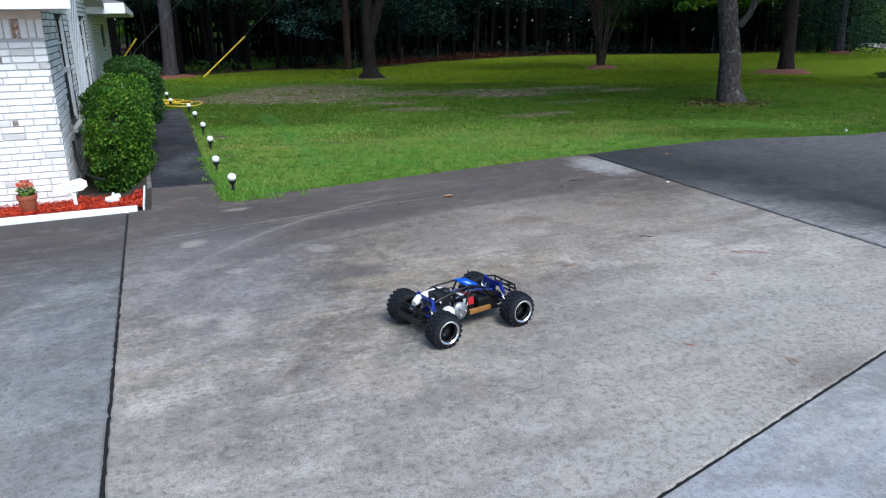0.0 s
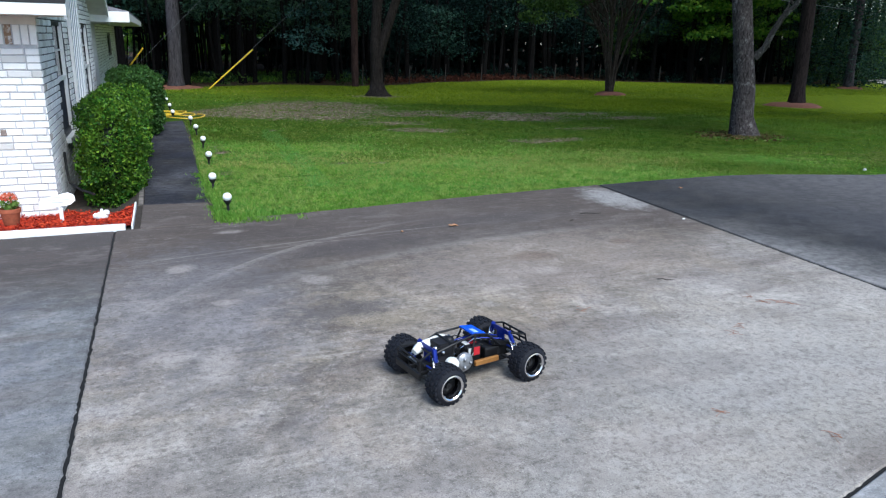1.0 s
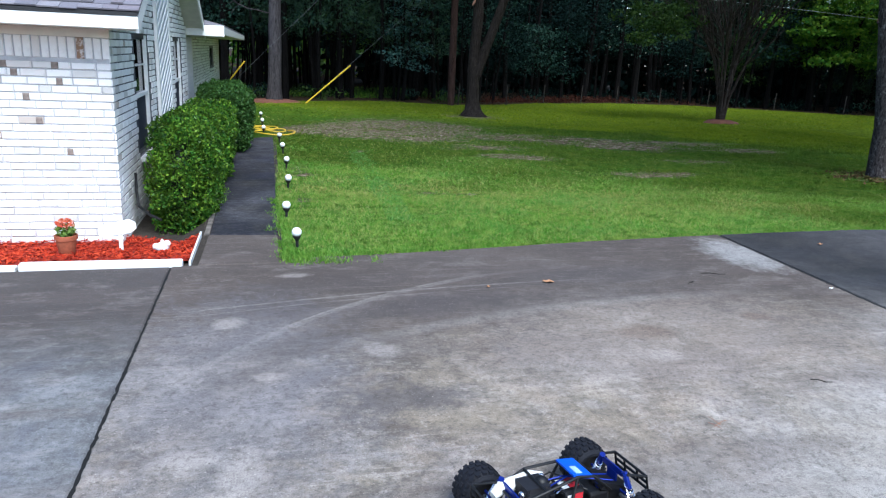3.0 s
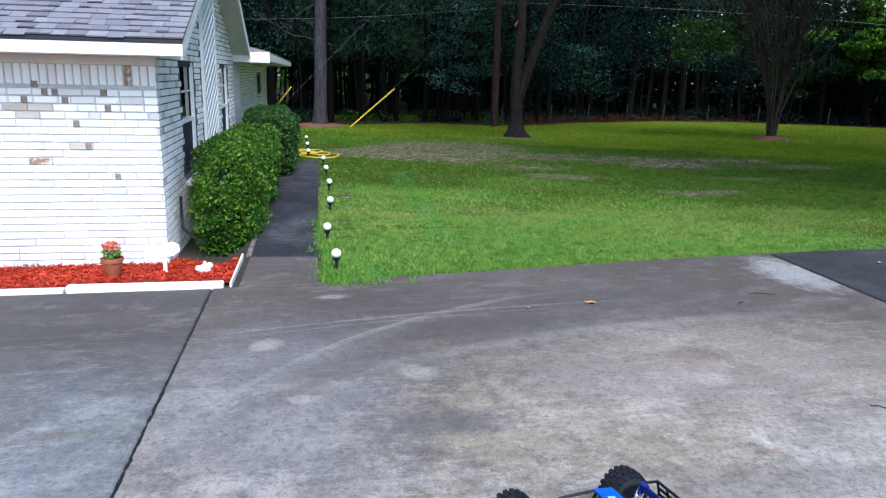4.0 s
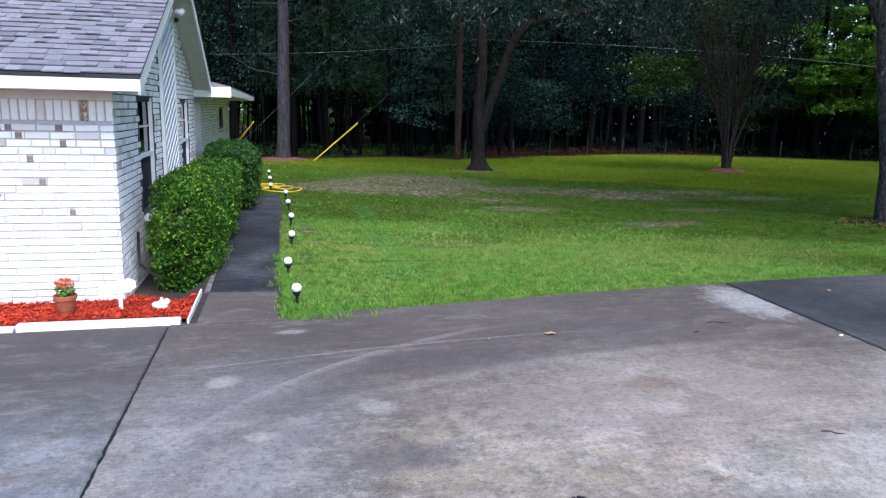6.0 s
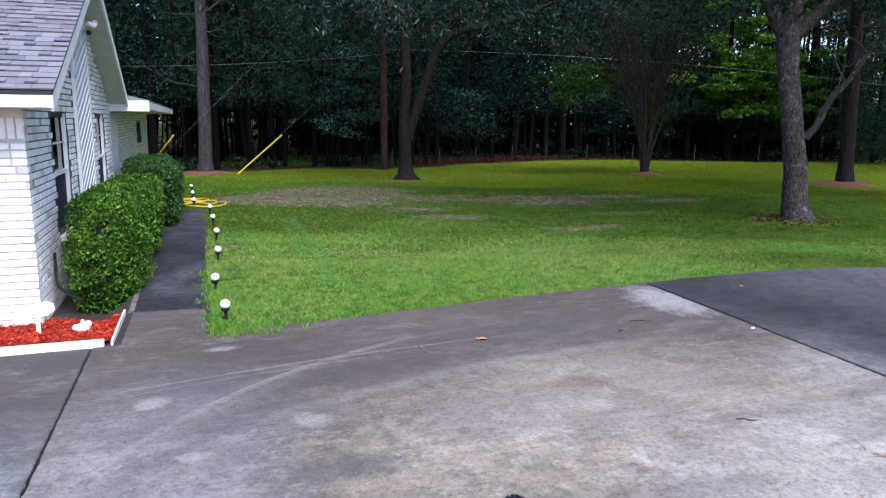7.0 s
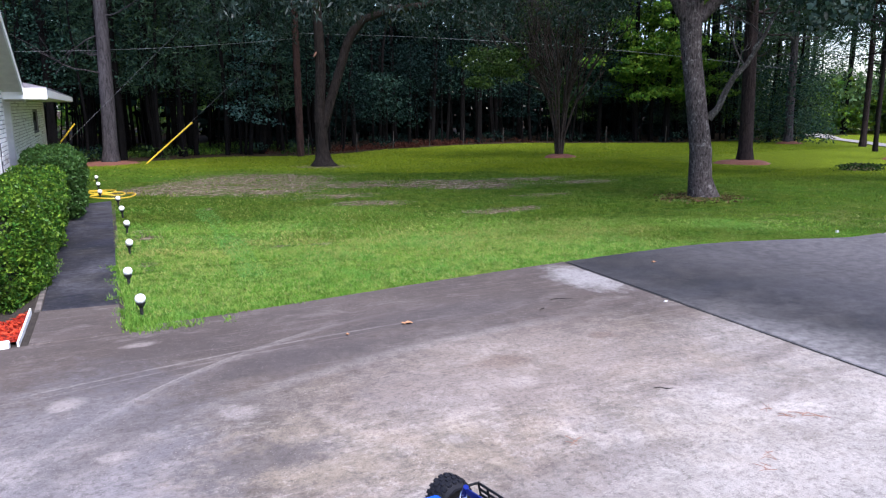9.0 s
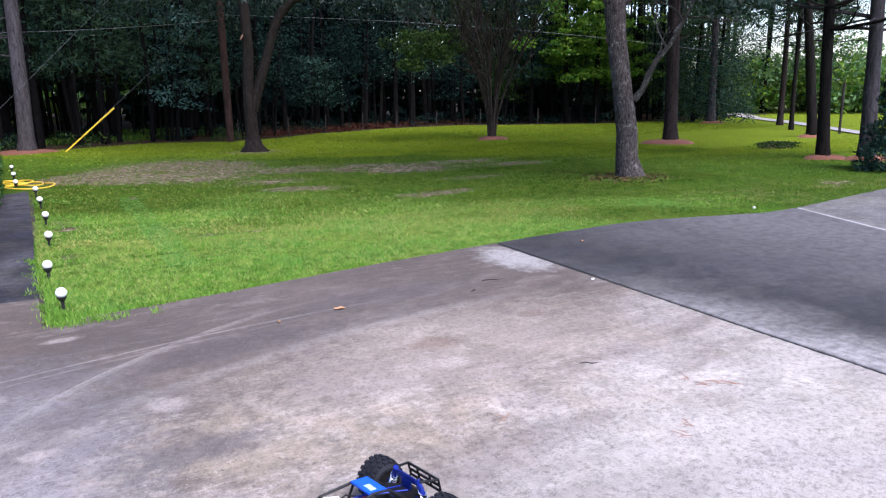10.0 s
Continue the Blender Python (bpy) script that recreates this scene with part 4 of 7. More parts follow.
def pine_tree(x, y, h, r, lean, seed, mat, label, low=7.0, stubs=6, crown_n=26):
    rng = random.Random(seed)
    nr = np.random.default_rng(seed)
    t = thing("pine_tree", label, "pine tree", None, "tall pines on the lawn")
    f = Form()
    path_ = trunk_path(x, y, h, lean, rng, 0.05, 30)
    f.tube(path_, flare(h, r, r * 0.3, 30, 1.35), 14, 0, 0.05, rng)
    part("trunk", f, mat, t, "", True)
    b = Form()
    tips = []
    for i in range(stubs):
        z = rng.uniform(3.5, low + 1)
        a = rng.uniform(0, 6.28)
        k = min(29, int(z / h * 29))
        limbs(b, path_[k], (math.cos(a), math.sin(a), -0.1), rng.uniform(0.8, 1.9), 0.028, 2, rng, [], 0.3, 5)
    for i in range(crown_n):
        z = rng.uniform(low, h)
        a = rng.uniform(0, 6.28)
        k = min(29, int(z / h * 29))
        limbs(b, path_[k], (math.cos(a), math.sin(a), rng.uniform(-0.15, 0.35)), rng.uniform(1.6, 3.2) * (1.15 - z / h * 0.5), 0.05, 2, rng, tips, 0.25, 5)
    tagged(part("branchwork", b, mat, t, "", True), kind="stuff")
    pts = np.concatenate([clump(p, (0.6, 0.6, 0.4), 120, nr, 0.3) for p, _ in tips])
    new("crown", shards(leaves(pts, 0.28, 0.04, nr, 0.1), "crown", PINE_LEAF)).parent = t
    return t


def big_tree():
    """The lichen-spotted tree beside the driveway, forked, with a long low limb."""
    rng = random.Random(5)
    nr = np.random.default_rng(5)
    t = thing("shade_tree", "grey-barked shade tree with lichen, forked trunk and a sawn limb stub", "tree")
    x, y = 11.2, 11.1
    g = gz(x, y)
    f = Form()
    stem = [(x + 0.10, y - 0.08, g - 0.1), (x + 0.06, y - 0.04, g + 0.12), (x + 0.02, y, g + 0.4), (x, y, g + 0.9), (x - 0.07, y + 0.05, g + 1.5), (x - 0.15, y + 0.11, g + 2.1), (x - 0.22, y + 0.17, g + 2.7), (x - 0.25, y + 0.2, g + 3.2), (x - 0.22, y + 0.18, g + 3.8), (x - 0.12, y + 0.1, g + 4.8), (x, y, g + 6.5), (x + 0.1, y, g + 8.5)]
    f.tube(stem, [0.33, 0.265, 0.22, 0.2, 0.19, 0.185, 0.185, 0.2, 0.165, 0.15, 0.12, 0.08], 20, 0, 0.05, rng)
    part("trunk", f, BARK_GREY, t, "lichen-spotted grey trunk", True)
    stub = Form()
    stub.tube([(x - 0.3, y + 0.2, g + 2.62), (x - 0.38, y + 0.22, g + 2.66)], [0.085, 0.07], 10, 0, 0.06, rng)
    s = part("limb_stub", stub, BARK_GREY, t, "", True)
    face = Form()
    face.lathe([(0.058, 0), (0.054, 0.010)], 12, (x - 0.376, y + 0.219, g + 2.659), 0, Matrix(((0.2, 0, -0.97), (0, 1, 0.1), (0.97, 0, 0.2))))
    part("sawn_face", face, plain("sawn wood", (0.16, 0.07, 0.045), 0.9, 0, 0.4, 60), s, "red-brown sawn face")
    tips = []
    b = Form()
    # left fork
    limbs(b, (x - 0.2, y + 0.17, g + 3.1), (-0.62, 0.45, 1.0), 2.6, 0.15, 4, rng, tips, 0.18, 10)
    # right fork
    limbs(b, (x - 0.14, y + 0.12, g + 3.35), (0.62, -0.6, 0.75), 2.6, 0.12, 4, rng, tips, 0.18, 10)
    for k in range(12):
        z = 4.4 + k * 0.4
        a = k * 2.4
        limbs(b, (x - 0.05, y + 0.05, g + z), (math.cos(a), math.sin(a), 0.35), 2.4, 0.1, 4, rng, tips, 0.3, 7)
    tagged(part("branchwork", b, BARK_GREY, t, "", True), kind="stuff")
    low = Form()
    low.tube([(x + 0.08, y - 0.06, g + 1.52), (x + 0.2, y - 0.17, g + 1.72), (x + 0.27, y - 0.24, g + 2.0), (x + 0.37, y - 0.33, g + 2.28), (x + 0.52, y - 0.46, g + 2.5), (x + 0.66, y - 0.58, g + 2.83), (x + 0.76, y - 0.67, g + 3.12), (x + 0.93, y - 0.82, g + 3.65)], [0.085, 0.062, 0.054, 0.05, 0.044, 0.038, 0.03, 0.02], 9, 0, 0.1, rng)
    for k in range(5):
        q = Vector((x + 0.38 + 0.1 * k, y - 0.34 - 0.09 * k, g + 2.28 + 0.24 * k))
        limbs(low, q, (rng.uniform(-0.6, 1), rng.uniform(-1, 0.5), 0.6), 0.9, 0.022, 3, rng, tips if k > 2 else [], 0.4, 5)
    part("low_limb", low, LICHEN, t, "pale lichen-covered low limb", True)
    tips = [q for q in tips if q[0].z > 4.2]
    new("crown", crown(tips, 60, 0.5, nr, 0.11, OAK_LEAF)).parent = t
    fringe = []
    # wide upper crown, out of view, added to shade the lawn
    for i in range(230):
        a, q = nr.uniform(0, 6.28), 6.5 * nr.uniform(0.05, 1) ** 0.55
        c = (x + 0.5 + q * math.cos(a), y + 0.8 + q * math.sin(a), g + nr.uniform(5.6, 9.0))
        fringe.append(clump(c, (0.9, 0.9, 0.5), 70, nr, 0.3))
    for i in range(20):
        c = (10.3 + 2.6 * i / 20 + nr.normal() * 0.5, 7.9 + 2.2 * i / 20 + nr.normal() * 0.4, nr.uniform(2.75, 3.5) + 0.02 * i)
        fringe.append(clump(c, (0.3, 0.3, 0.16), 60, nr, 0.4))
    for i in range(34):
        c = (x + nr.uniform(-2.6, 3.2), y + nr.uniform(-3.0, 1.2), g + nr.uniform(3.75, 4.6))
        fringe.append(clump(c, (0.4, 0.4, 0.28), 90, nr, 0.4))
    new("low_foliage", shards(leaves(np.concatenate(fringe), 0.13, 0.065, nr, 0.4), "low_foliage", OAK_LEAF)).parent = t
    return t


def oak_tree():
    rng = random.Random(11)
    nr = np.random.default_rng(11)
    t = thing("oak_tree", "dark forked oak with wide drooping canopy over the bare lawn", "oak tree")
    x, y = 7.41, 23.98
    g = gz(x, y)
    f = Form()
    f.tube([(x, y, g - 0.1), (x - 0.01, y, g + 0.04), (x - 0.02, y, g + 0.2), (x - 0.03, y, g + 0.5), (x - 0.05, y, g + 1.1), (x - 0.02, y, g + 1.6)], [0.56, 0.41, 0.275, 0.215, 0.2, 0.22], 14, 0, 0.05, rng)
    f.tube([(x - 0.08, y, g + 1.4), (x - 0.06, y, g + 2.2), (x + 0.0, y, g + 3.1), (x - 0.02, y, g + 4.2), (x - 0.1, y, g + 5.6), (x - 0.15, y, g + 8)], [0.19, 0.17, 0.17, 0.16, 0.15, 0.08], 12, 0, 0.05, rng)
    f.tube([(x + 0.02, y - 0.05, g + 1.3), (x + 0.3, y - 0.1, g + 2.2), (x + 0.6, y - 0.15, g + 3.1), (x + 0.85, y - 0.2, g + 3.9), (x + 1.1, y - 0.25, g + 4.4)], [0.18, 0.155, 0.145, 0.14, 0.13], 12, 0, 0.05, rng)
    f.tube([(x + 0.95, y - 0.22, g + 4.15), (x + 1.4, y - 0.3, g + 4.7), (x + 2.2, y - 0.4, g + 5.0), (x + 3.6, y - 0.5, g + 5.25), (x + 5.2, y - 0.6, g + 6.0)], [0.14, 0.13, 0.12, 0.1, 0.06], 10, 0, 0.05, rng)
    part("trunk", f, BARK_OAK, t, "dark forked trunk", True)
    b = Form()
    tips = []
    for k in range(15):
        a = k * 2.4
        z = 5.9 + (k % 6) * 0.6
        limbs(b, (x + 0.2, y - 0.1, g + z), (math.cos(a), math.sin(a), 0.25), 3.2, 0.11, 3, rng, tips, 0.3, 6)
    tagged(part("branchwork", b, BARK_DARK, t, "", True), kind="stuff")
    new("crown", crown(tips, 90, 0.8, nr, 0.16, OAK_LEAF, 0.5)).parent = t
    fr = []
    # hanging canopy, spread far out of view as well to shade the lawn
    for i in range(270):
        a, q = nr.uniform(0, 6.28), 8.5 * nr.uniform(0.02, 1) ** 0.6
        c = (x + 0.9 + q * math.cos(a) * 1.1, y - 1.0 + q * math.sin(a), g + nr.uniform(5.2 if q < 3 else 4.5, 7.4))
        if c[0] < x - 3.4 - 0.6 * nr.normal():
            continue
        fr.append(clump(c, (0.8, 0.8, 0.45), 120, nr, 0.4))
    new("hanging_foliage", shards(leaves(np.concatenate(fr), 0.17, 0.06, nr, 0.9), "hanging_foliage", OAK_LEAF)).parent = t
    # drooping sprays whose pale colour stands for highlights
    spray = []
    for i in range(24):
        c = (x + nr.uniform(-3.4, 1.5), y + nr.uniform(-6.0, -2.0), g + nr.uniform(4.35, 5.3))
        spray.append(clump(c, (0.5, 0.5, 0.3), 60, nr, 0.4))
    new("leaf_spray", shards(leaves(np.concatenate(spray), 0.2, 0.05, nr, 1.4), "leaf_spray", SPRAY_LEAF)).parent = t
    cutf = Form()
    cutf.lathe([(0.11, 0), (0.1, 0.015)], 12, (x - 0.2, y - 0.12, g + 3.55), 0, Matrix(((0.4, 0, -0.8), (0, 1, -0.5), (0.8, 0, 0.4))))
    part("sawn_face", cutf, plain("pale sawn wood", (0.34, 0.17, 0.11), 0.9, 0, 0.4, 60), t, "reddish sawn limb scar")
    return t


def crape_myrtle():
    rng = random.Random(21)
    nr = np.random.default_rng(21)
    t = thing("crape_myrtle", "many-stemmed bare-branched ornamental tree with sparse leaves", "ornamental tree")
    x, y = 16.28, 23.3
    g = gz(x, y)
    f = Form()
    tips = []
    for k in range(11):
        a = k * 0.571 * 2
        d = Vector((math.cos(a), math.sin(a), 0))
        sp = rng.uniform(0.3, 1.15)
        p0 = Vector((x, y, g - 0.05)) + d * 0.10
        p1, p2, p3 = p0 + d * 0.12 * sp + Vector((0, 0, 0.9)), p0 + d * 0.5 * sp + Vector((0, 0, 2.0)), p0 + d * 1.1 * sp + Vector((0, 0, 3.2))
        f.tube([p0, p1, p2, p3], [0.052, 0.045, 0.038, 0.026], 8, 0, 0.06, rng)
        for j in range(5):
            s = p2.lerp(p3, j / 4)
            limbs(f, s, d * rng.uniform(0.3, 1.0) + Vector((rng.uniform(-0.4, 0.4), rng.uniform(-0.4, 0.4), 1.2)), rng.uniform(1.5, 2.3), 0.03, 3, rng, tips, 0.22, 5, 0.3)
    part("stem", f, MYRTLE_BARK, t, "cluster of grey-brown stems", True)
    pts = [clump(p + Vector((0, 0, 0.1)), (0.35, 0.35, 0.3), 9, nr, 0.3) for p, _ in tips if rng.random() < 0.3]
    for i in range(24):
        pts.append(clump((x - 2.2 + nr.uniform(-1.4, 0.9), y + 0.6 + nr.uniform(-0.8, 0.8), g + nr.uniform(2.6, 3.9)), (0.55, 0.5, 0.22), 130, nr, 0.3))
    new("crown", shards(leaves(np.concatenate(pts), 0.13, 0.06, nr, 0.3), "crown", OLIVE_LEAF)).parent = t
    b = Form()
    for i in range(9):
        a = i * 1.3
        limbs(b, (x + 0.4 * math.cos(a), y + 0.4 * math.sin(a), g + 3.2), (0.8 * math.cos(a), 0.6 * math.sin(a), 1.2), 2.2, 0.03, 4, rng, [], 0.3, 5, 0.2)
    for i in range(7):
        limbs(b, (x - 0.2, y + 0.1, g + 2.2 + 0.15 * i), (-1, 0.25, 0.25 + 0.08 * i), 2.6, 0.03, 4, rng, [], 0.25, 5)
    part("side_branch", b, TWIG, t, "", True)
    return t


big_tree()
oak_tree()
crape_myrtle()
ring_rng = random.Random(3)
pine_tree(0.98, 29.1, 19, 0.26, (0.5, 0.2), 31, BARK_PALE, "tall grey pine with high crown behind the house", 6.2, 9)
pine_tree(19.25, 17.3, 17, 0.225, (-0.2, 0.3), 32, BARK_PINE, "brown pine trunk standing in a pine-straw ring", 4.6, 8)
pine_tree(17.6, 10.95, 15, 0.145, (-0.5, 0.6), 33, BARK_DARK, "slim dark pine near the lane", 3.3, 5, 34)
pine_tree(18.05, 10.2, 16, 0.175, (-0.35, 0.4), 34, BARK_PALE, "grey pine beside a slim dark one", 3.4, 5, 34)
pine_tree(24.45, 15.7, 16, 0.17, (-1.3, 1.5), 35, BARK_DARK, "leaning dark pine at the lawn's edge", 3.9, 5, 34)
pine_tree(30.9, 25.2, 18, 0.2, (-0.5, 0.5), 36, BARK_PALE, "pale distant pine before the woods", 4.6, 5, 40)
pine_tree(30.8, 21.4, 15, 0.13, (-0.2, 0.2), 37, BARK_PINE, "slim pine near the far road", 4.2, 4, 30)
pine_tree(27.9, 18.8, 14, 0.09, (0.1, 0.2), 38, BARK_DARK, "young slim pine near the far road", 4.0, 4, 24)
def root_litter():
    """Leaf litter heaped round the foot of the shade tree."""
    nr = np.random.default_rng(61)
    n = 1500
    a, r = nr.uniform(0, 6.28, n), 0.25 + np.abs(nr.normal(size=n)) * 0.28
    x, y = 11.22 + r * np.cos(a), 11.05 + r * np.sin(a)
    z = np.array([gz(p, q) for p, q in zip(x, y)]) + nr.uniform(0.0, 0.05, n) * np.exp(-r)
    mat = leafy("root litter", [(0.05, 0.03, 0.015), (0.10, 0.055, 0.03), (0.09, 0.10, 0.03), (0.05, 0.08, 0.02)], 0.9, 0.1, 0.05)
    tagged(new("leaf_litter", shards(leaves(np.stack([x, y, z], 1), 0.09, 0.035, nr, -0.3, 0.4), "leaf_litter", mat)), "brown leaf litter and weeds round the shade tree's foot", "leaf litter", kind="stuff")


root_litter()
for rx, ry, rr in ((19.25, 17.3, 0.85), (16.28, 23.3, 0.6), (17.6, 10.95, 0.5), (18.05, 10.2, 0.5), (0.98, 29.1, 1.0), (24.45, 15.7, 0.5), (30.9, 25.2, 0.6)):
    mulch_ring(rx, ry, rr, ring_rng)


def woodland_tree(x, y, base, h, reach, kind, rng, stems, heap, boughs=34, per=64):
    """One tree of the woods' edge: a stem, and boughs of flat leaf sprays in tiers."""
    g = gz(x, y)
    r = 0.012 * h + 0.02
    lean = rng.normal(size=2) * 0.25
    pts = [(x + lean[0] * t, y + lean[1] * t, g - 0.1 + h * t) for t in (0, 0.2, 0.45, 0.7, 1)]
    stems.tube(pts, [r * 1.25, r, r * 0.8, r * 0.55, r * 0.2], 7)
    for i in range(boughs):
        t = (i + rng.uniform(0, 1)) / boughs
        z = base + (h - base) * t
        out = reach * (0.35 + 0.65 * math.sin(math.pi * min(1, 0.18 + 0.82 * (1 - t)) * 0.62)) * rng.uniform(0.55, 1.1)
        a = i * 2.4 + rng.uniform(-0.5, 0.5)
        cx, cy, cz = x + lean[0] * t + math.cos(a) * out * 0.7, y + lean[1] * t + math.sin(a) * out * 0.7, g + z - 0.12 * out
        if i % 3 == 0:
            stems.tube([(x + lean[0] * t, y + lean[1] * t, g + z - 0.25 * out), (cx, cy, cz)], [r * 0.3, 0.008], 4)
        w = 0.45 + 0.42 * out
        c = clump((cx, cy, cz), (w, w, w * 0.3), per, rng, 0.25)
        c[:, 2] -= 0.22 * ((c[:, 0] - x) ** 2 + (c[:, 1] - y) ** 2) ** 0.5 * rng.uniform(0.2, 1)
        if kind == "pine":
            heap[kind].append(leaves(c, 0.34, 0.035, rng, 0.25, 0.2))
        else:
            heap[kind].append(leaves(c, 0.13, 0.07, rng, 0.3, 0.45))


def woods():
    """The wall of trees round the lawn: a leafy edge, thin stems, dark depth and far light."""
    rng = np.random.default_rng(77)
    pr = random.Random(77)
    f = Form()
    heap = {k: [] for k in ("deep", "wood", "pale", "olive", "bright", "far", "pine", "rust")}

    def edge(x):
        return float(np.interp(x, WX, WY))

    # stems behind the edge
    for i in range(460):
        x = rng.uniform(-24, 46) if i < 330 else rng.uniform(-8, 12)
        y = edge(x) + 1.0 + rng.uniform(0, 1) ** 1.2 * 24
        h = rng.uniform(8, 14)
        r = rng.uniform(0.025, 0.065) if i > 330 else rng.uniform(0.03, 0.11) if i % 7 else rng.uniform(0.11, 0.18)
        f.tube(trunk_path(x, y, h, (rng.normal() * 0.3, rng.normal() * 0.3), pr, 0.1, 6), [r * (1 - 0.12 * k) for k in range(6)], 6)
    # the leafy edge, tree by tree
    x = -15.0
    while x < 40:
        for row in range(2):
            if row and x < 5 and rng.uniform() < 0.25:
                continue
            px, py = x + rng.uniform(-0.9, 0.9), edge(x) + (0.9 if row == 0 else 4.2) + rng.uniform(0, 1.8)
            u = rng.uniform()
            if 25.6 < x < 29 and row == 0:
                kind = "bright"
            elif x < 9:
                kind = "pale" if u < 0.24 else "wood" if u < 0.45 else "pine" if u < 0.8 else "olive"
            # more near-black leaves here, their colour standing for shade in the middle
            elif x < 22:
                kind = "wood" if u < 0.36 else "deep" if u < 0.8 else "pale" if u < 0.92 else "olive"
            else:
                kind = "olive" if u < 0.3 else "pine" if u < 0.6 else "wood"
            small = row == 0 and rng.uniform() < 0.35
            h = rng.uniform(3.6, 5.5) if small else rng.uniform(7.5, 11.5)
            low = 1.5 if small else rng.uniform(2.3, 3.4) if x < 29 else rng.uniform(0.7, 1.8)
            woodland_tree(px, py, low, h, rng.uniform(1.0, 1.5) if small else rng.uniform(1.5, 2.5), kind, rng, f, heap, 20 if small else 38, 110)
        x += 1.75
    # thickets where the lawn narrows towards the road, and tall trees across it
    for tx, ty, low, h, kind in ((31.8, 27.2, 0.4, 7, "olive"), (31.2, 25.6, 0.3, 4.2, "wood"), (32.6, 26.4, 0.5, 8, "pine"), (33.6, 27.6, 0.5, 9, "olive"), (34.6, 28.6, 0.6, 9, "pine"), (35.5, 30, 0.8, 9, "wood"),
                                 (42, 33, 2.4, 11, "olive"), (44, 32, 2.6, 11, "pine"), (46, 31, 3.0, 11, "olive"), (45, 28.5, 3.0, 10, "pine"), (47, 34, 2.0, 12, "wood"), (49, 31, 2.5, 9, "olive")):
        woodland_tree(tx, ty, low, h, rng.uniform(1.7, 2.4), kind, rng, f, heap, 40, 90)
    # high canopy over the edge, mostly out of view, added to shade the woods
    for i in range(420):
        x = rng.uniform(-30, 44)
        if x < 5 and i % 3:
            continue
        s_ = rng.uniform(1.2, 2.2)
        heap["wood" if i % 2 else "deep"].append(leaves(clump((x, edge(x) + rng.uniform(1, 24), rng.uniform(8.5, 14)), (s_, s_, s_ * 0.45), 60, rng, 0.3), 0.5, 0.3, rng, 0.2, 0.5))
    # dark depth of near-black shade leaves, open near the ground on the house side, with chinks of sky high up
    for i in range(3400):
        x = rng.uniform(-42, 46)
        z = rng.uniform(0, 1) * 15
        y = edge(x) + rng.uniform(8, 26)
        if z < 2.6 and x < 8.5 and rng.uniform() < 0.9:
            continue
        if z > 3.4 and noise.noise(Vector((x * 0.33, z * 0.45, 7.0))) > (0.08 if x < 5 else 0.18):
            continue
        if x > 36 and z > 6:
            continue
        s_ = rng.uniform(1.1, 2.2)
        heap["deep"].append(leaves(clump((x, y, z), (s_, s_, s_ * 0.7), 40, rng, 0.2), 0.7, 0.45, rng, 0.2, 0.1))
    # undergrowth and saplings
    for i in range(240):
        x = rng.uniform(-16, 42)
        y = edge(x) + rng.uniform(0.9, 8)
        s_ = rng.uniform(0.3, 0.8)
        kind = "olive" if x < 9 and i % 2 else "wood" if i % 4 == 0 else "deep"
        heap[kind].append(leaves(clump((x, y, gz(x, y) + rng.uniform(0.0, 0.4)), (s_, s_, s_ * 0.45), 70, rng, 0.3), 0.13, 0.06, rng, 0.1))
    # low heaps of fallen needles and brush behind the fence
    for i in range(90):
        x = rng.normal(15.0, 3.0)
        y = edge(x) + rng.uniform(0.5, 2.6)
        s_ = rng.uniform(0.4, 0.9)
        heap["rust"].append(leaves(clump((x, y, gz(x, y) + 0.02), (s_, s_ * 0.7, s_ * 0.32), 90, rng, 0.3), 0.16, 0.035, rng, 0.1))
    # rank grass in the thin part of the woods
    for i in range(110):
        x = rng.uniform(-3, 9.5)
        y = edge(x) + rng.uniform(2.5, 11)
        heap["olive" if i % 3 else "bright"].append(leaves(clump((x, y, gz(x, y) + 0.08), (0.9, 0.7, 0.14), 90, rng, 0.3), 0.3, 0.03, rng, -0.5))
    # sunlit scrub in the clearing behind the stems, on the house side
    for i in range(150):
        x = rng.uniform(-34, 12)
        s_ = rng.uniform(0.8, 1.6)
        heap["bright" if i % 2 else "far"].append(leaves(clump((x, edge(x) + rng.uniform(33, 38), rng.uniform(-0.3, 1.6)), (s_, s_, s_ * 0.8), 60, rng, 0.2), 0.5, 0.35, rng, 0.2, 0.2))
    for i in range(420):
        x = rng.uniform(-60, 30)
        s_ = rng.uniform(1.6, 2.8)
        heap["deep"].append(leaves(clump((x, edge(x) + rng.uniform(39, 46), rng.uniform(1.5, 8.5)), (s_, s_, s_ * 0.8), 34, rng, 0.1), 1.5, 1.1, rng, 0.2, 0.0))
    # the tall sunlit broad-leaved tree
    for bx, by, n in ((26.6, 30.6, 60), (28.3, 29.8, 40), (33, 33, 14)):
        for i in range(n):
            c = (bx + rng.normal() * 1.3, by + rng.normal() * 0.9, rng.uniform(1.9, 9.0))
            s_ = rng.uniform(0.5, 1.0)
            heap["bright"].append(leaves(clump(c, (s_, s_, s_ * 0.32), 110, rng, 0.4), 0.22, 0.13, rng, 0.3, 0.45))
    # low trees beyond the road, sky above them
    for i in range(200):
        t = rng.uniform(0, 1)
        x, y = 47 + 12 * t + rng.normal() * 2.5, 38 - 34 * t + rng.normal() * 2.5
        h = rng.uniform(1.8, 3.4) if i % 7 else rng.uniform(3.4, 5.2)
        if i % 7 == 0:
            f.tube(trunk_path(x, y, h, (rng.normal() * 0.3, 0.2), pr, 0.1, 5), [0.1, 0.09, 0.08, 0.06, 0.04], 6)
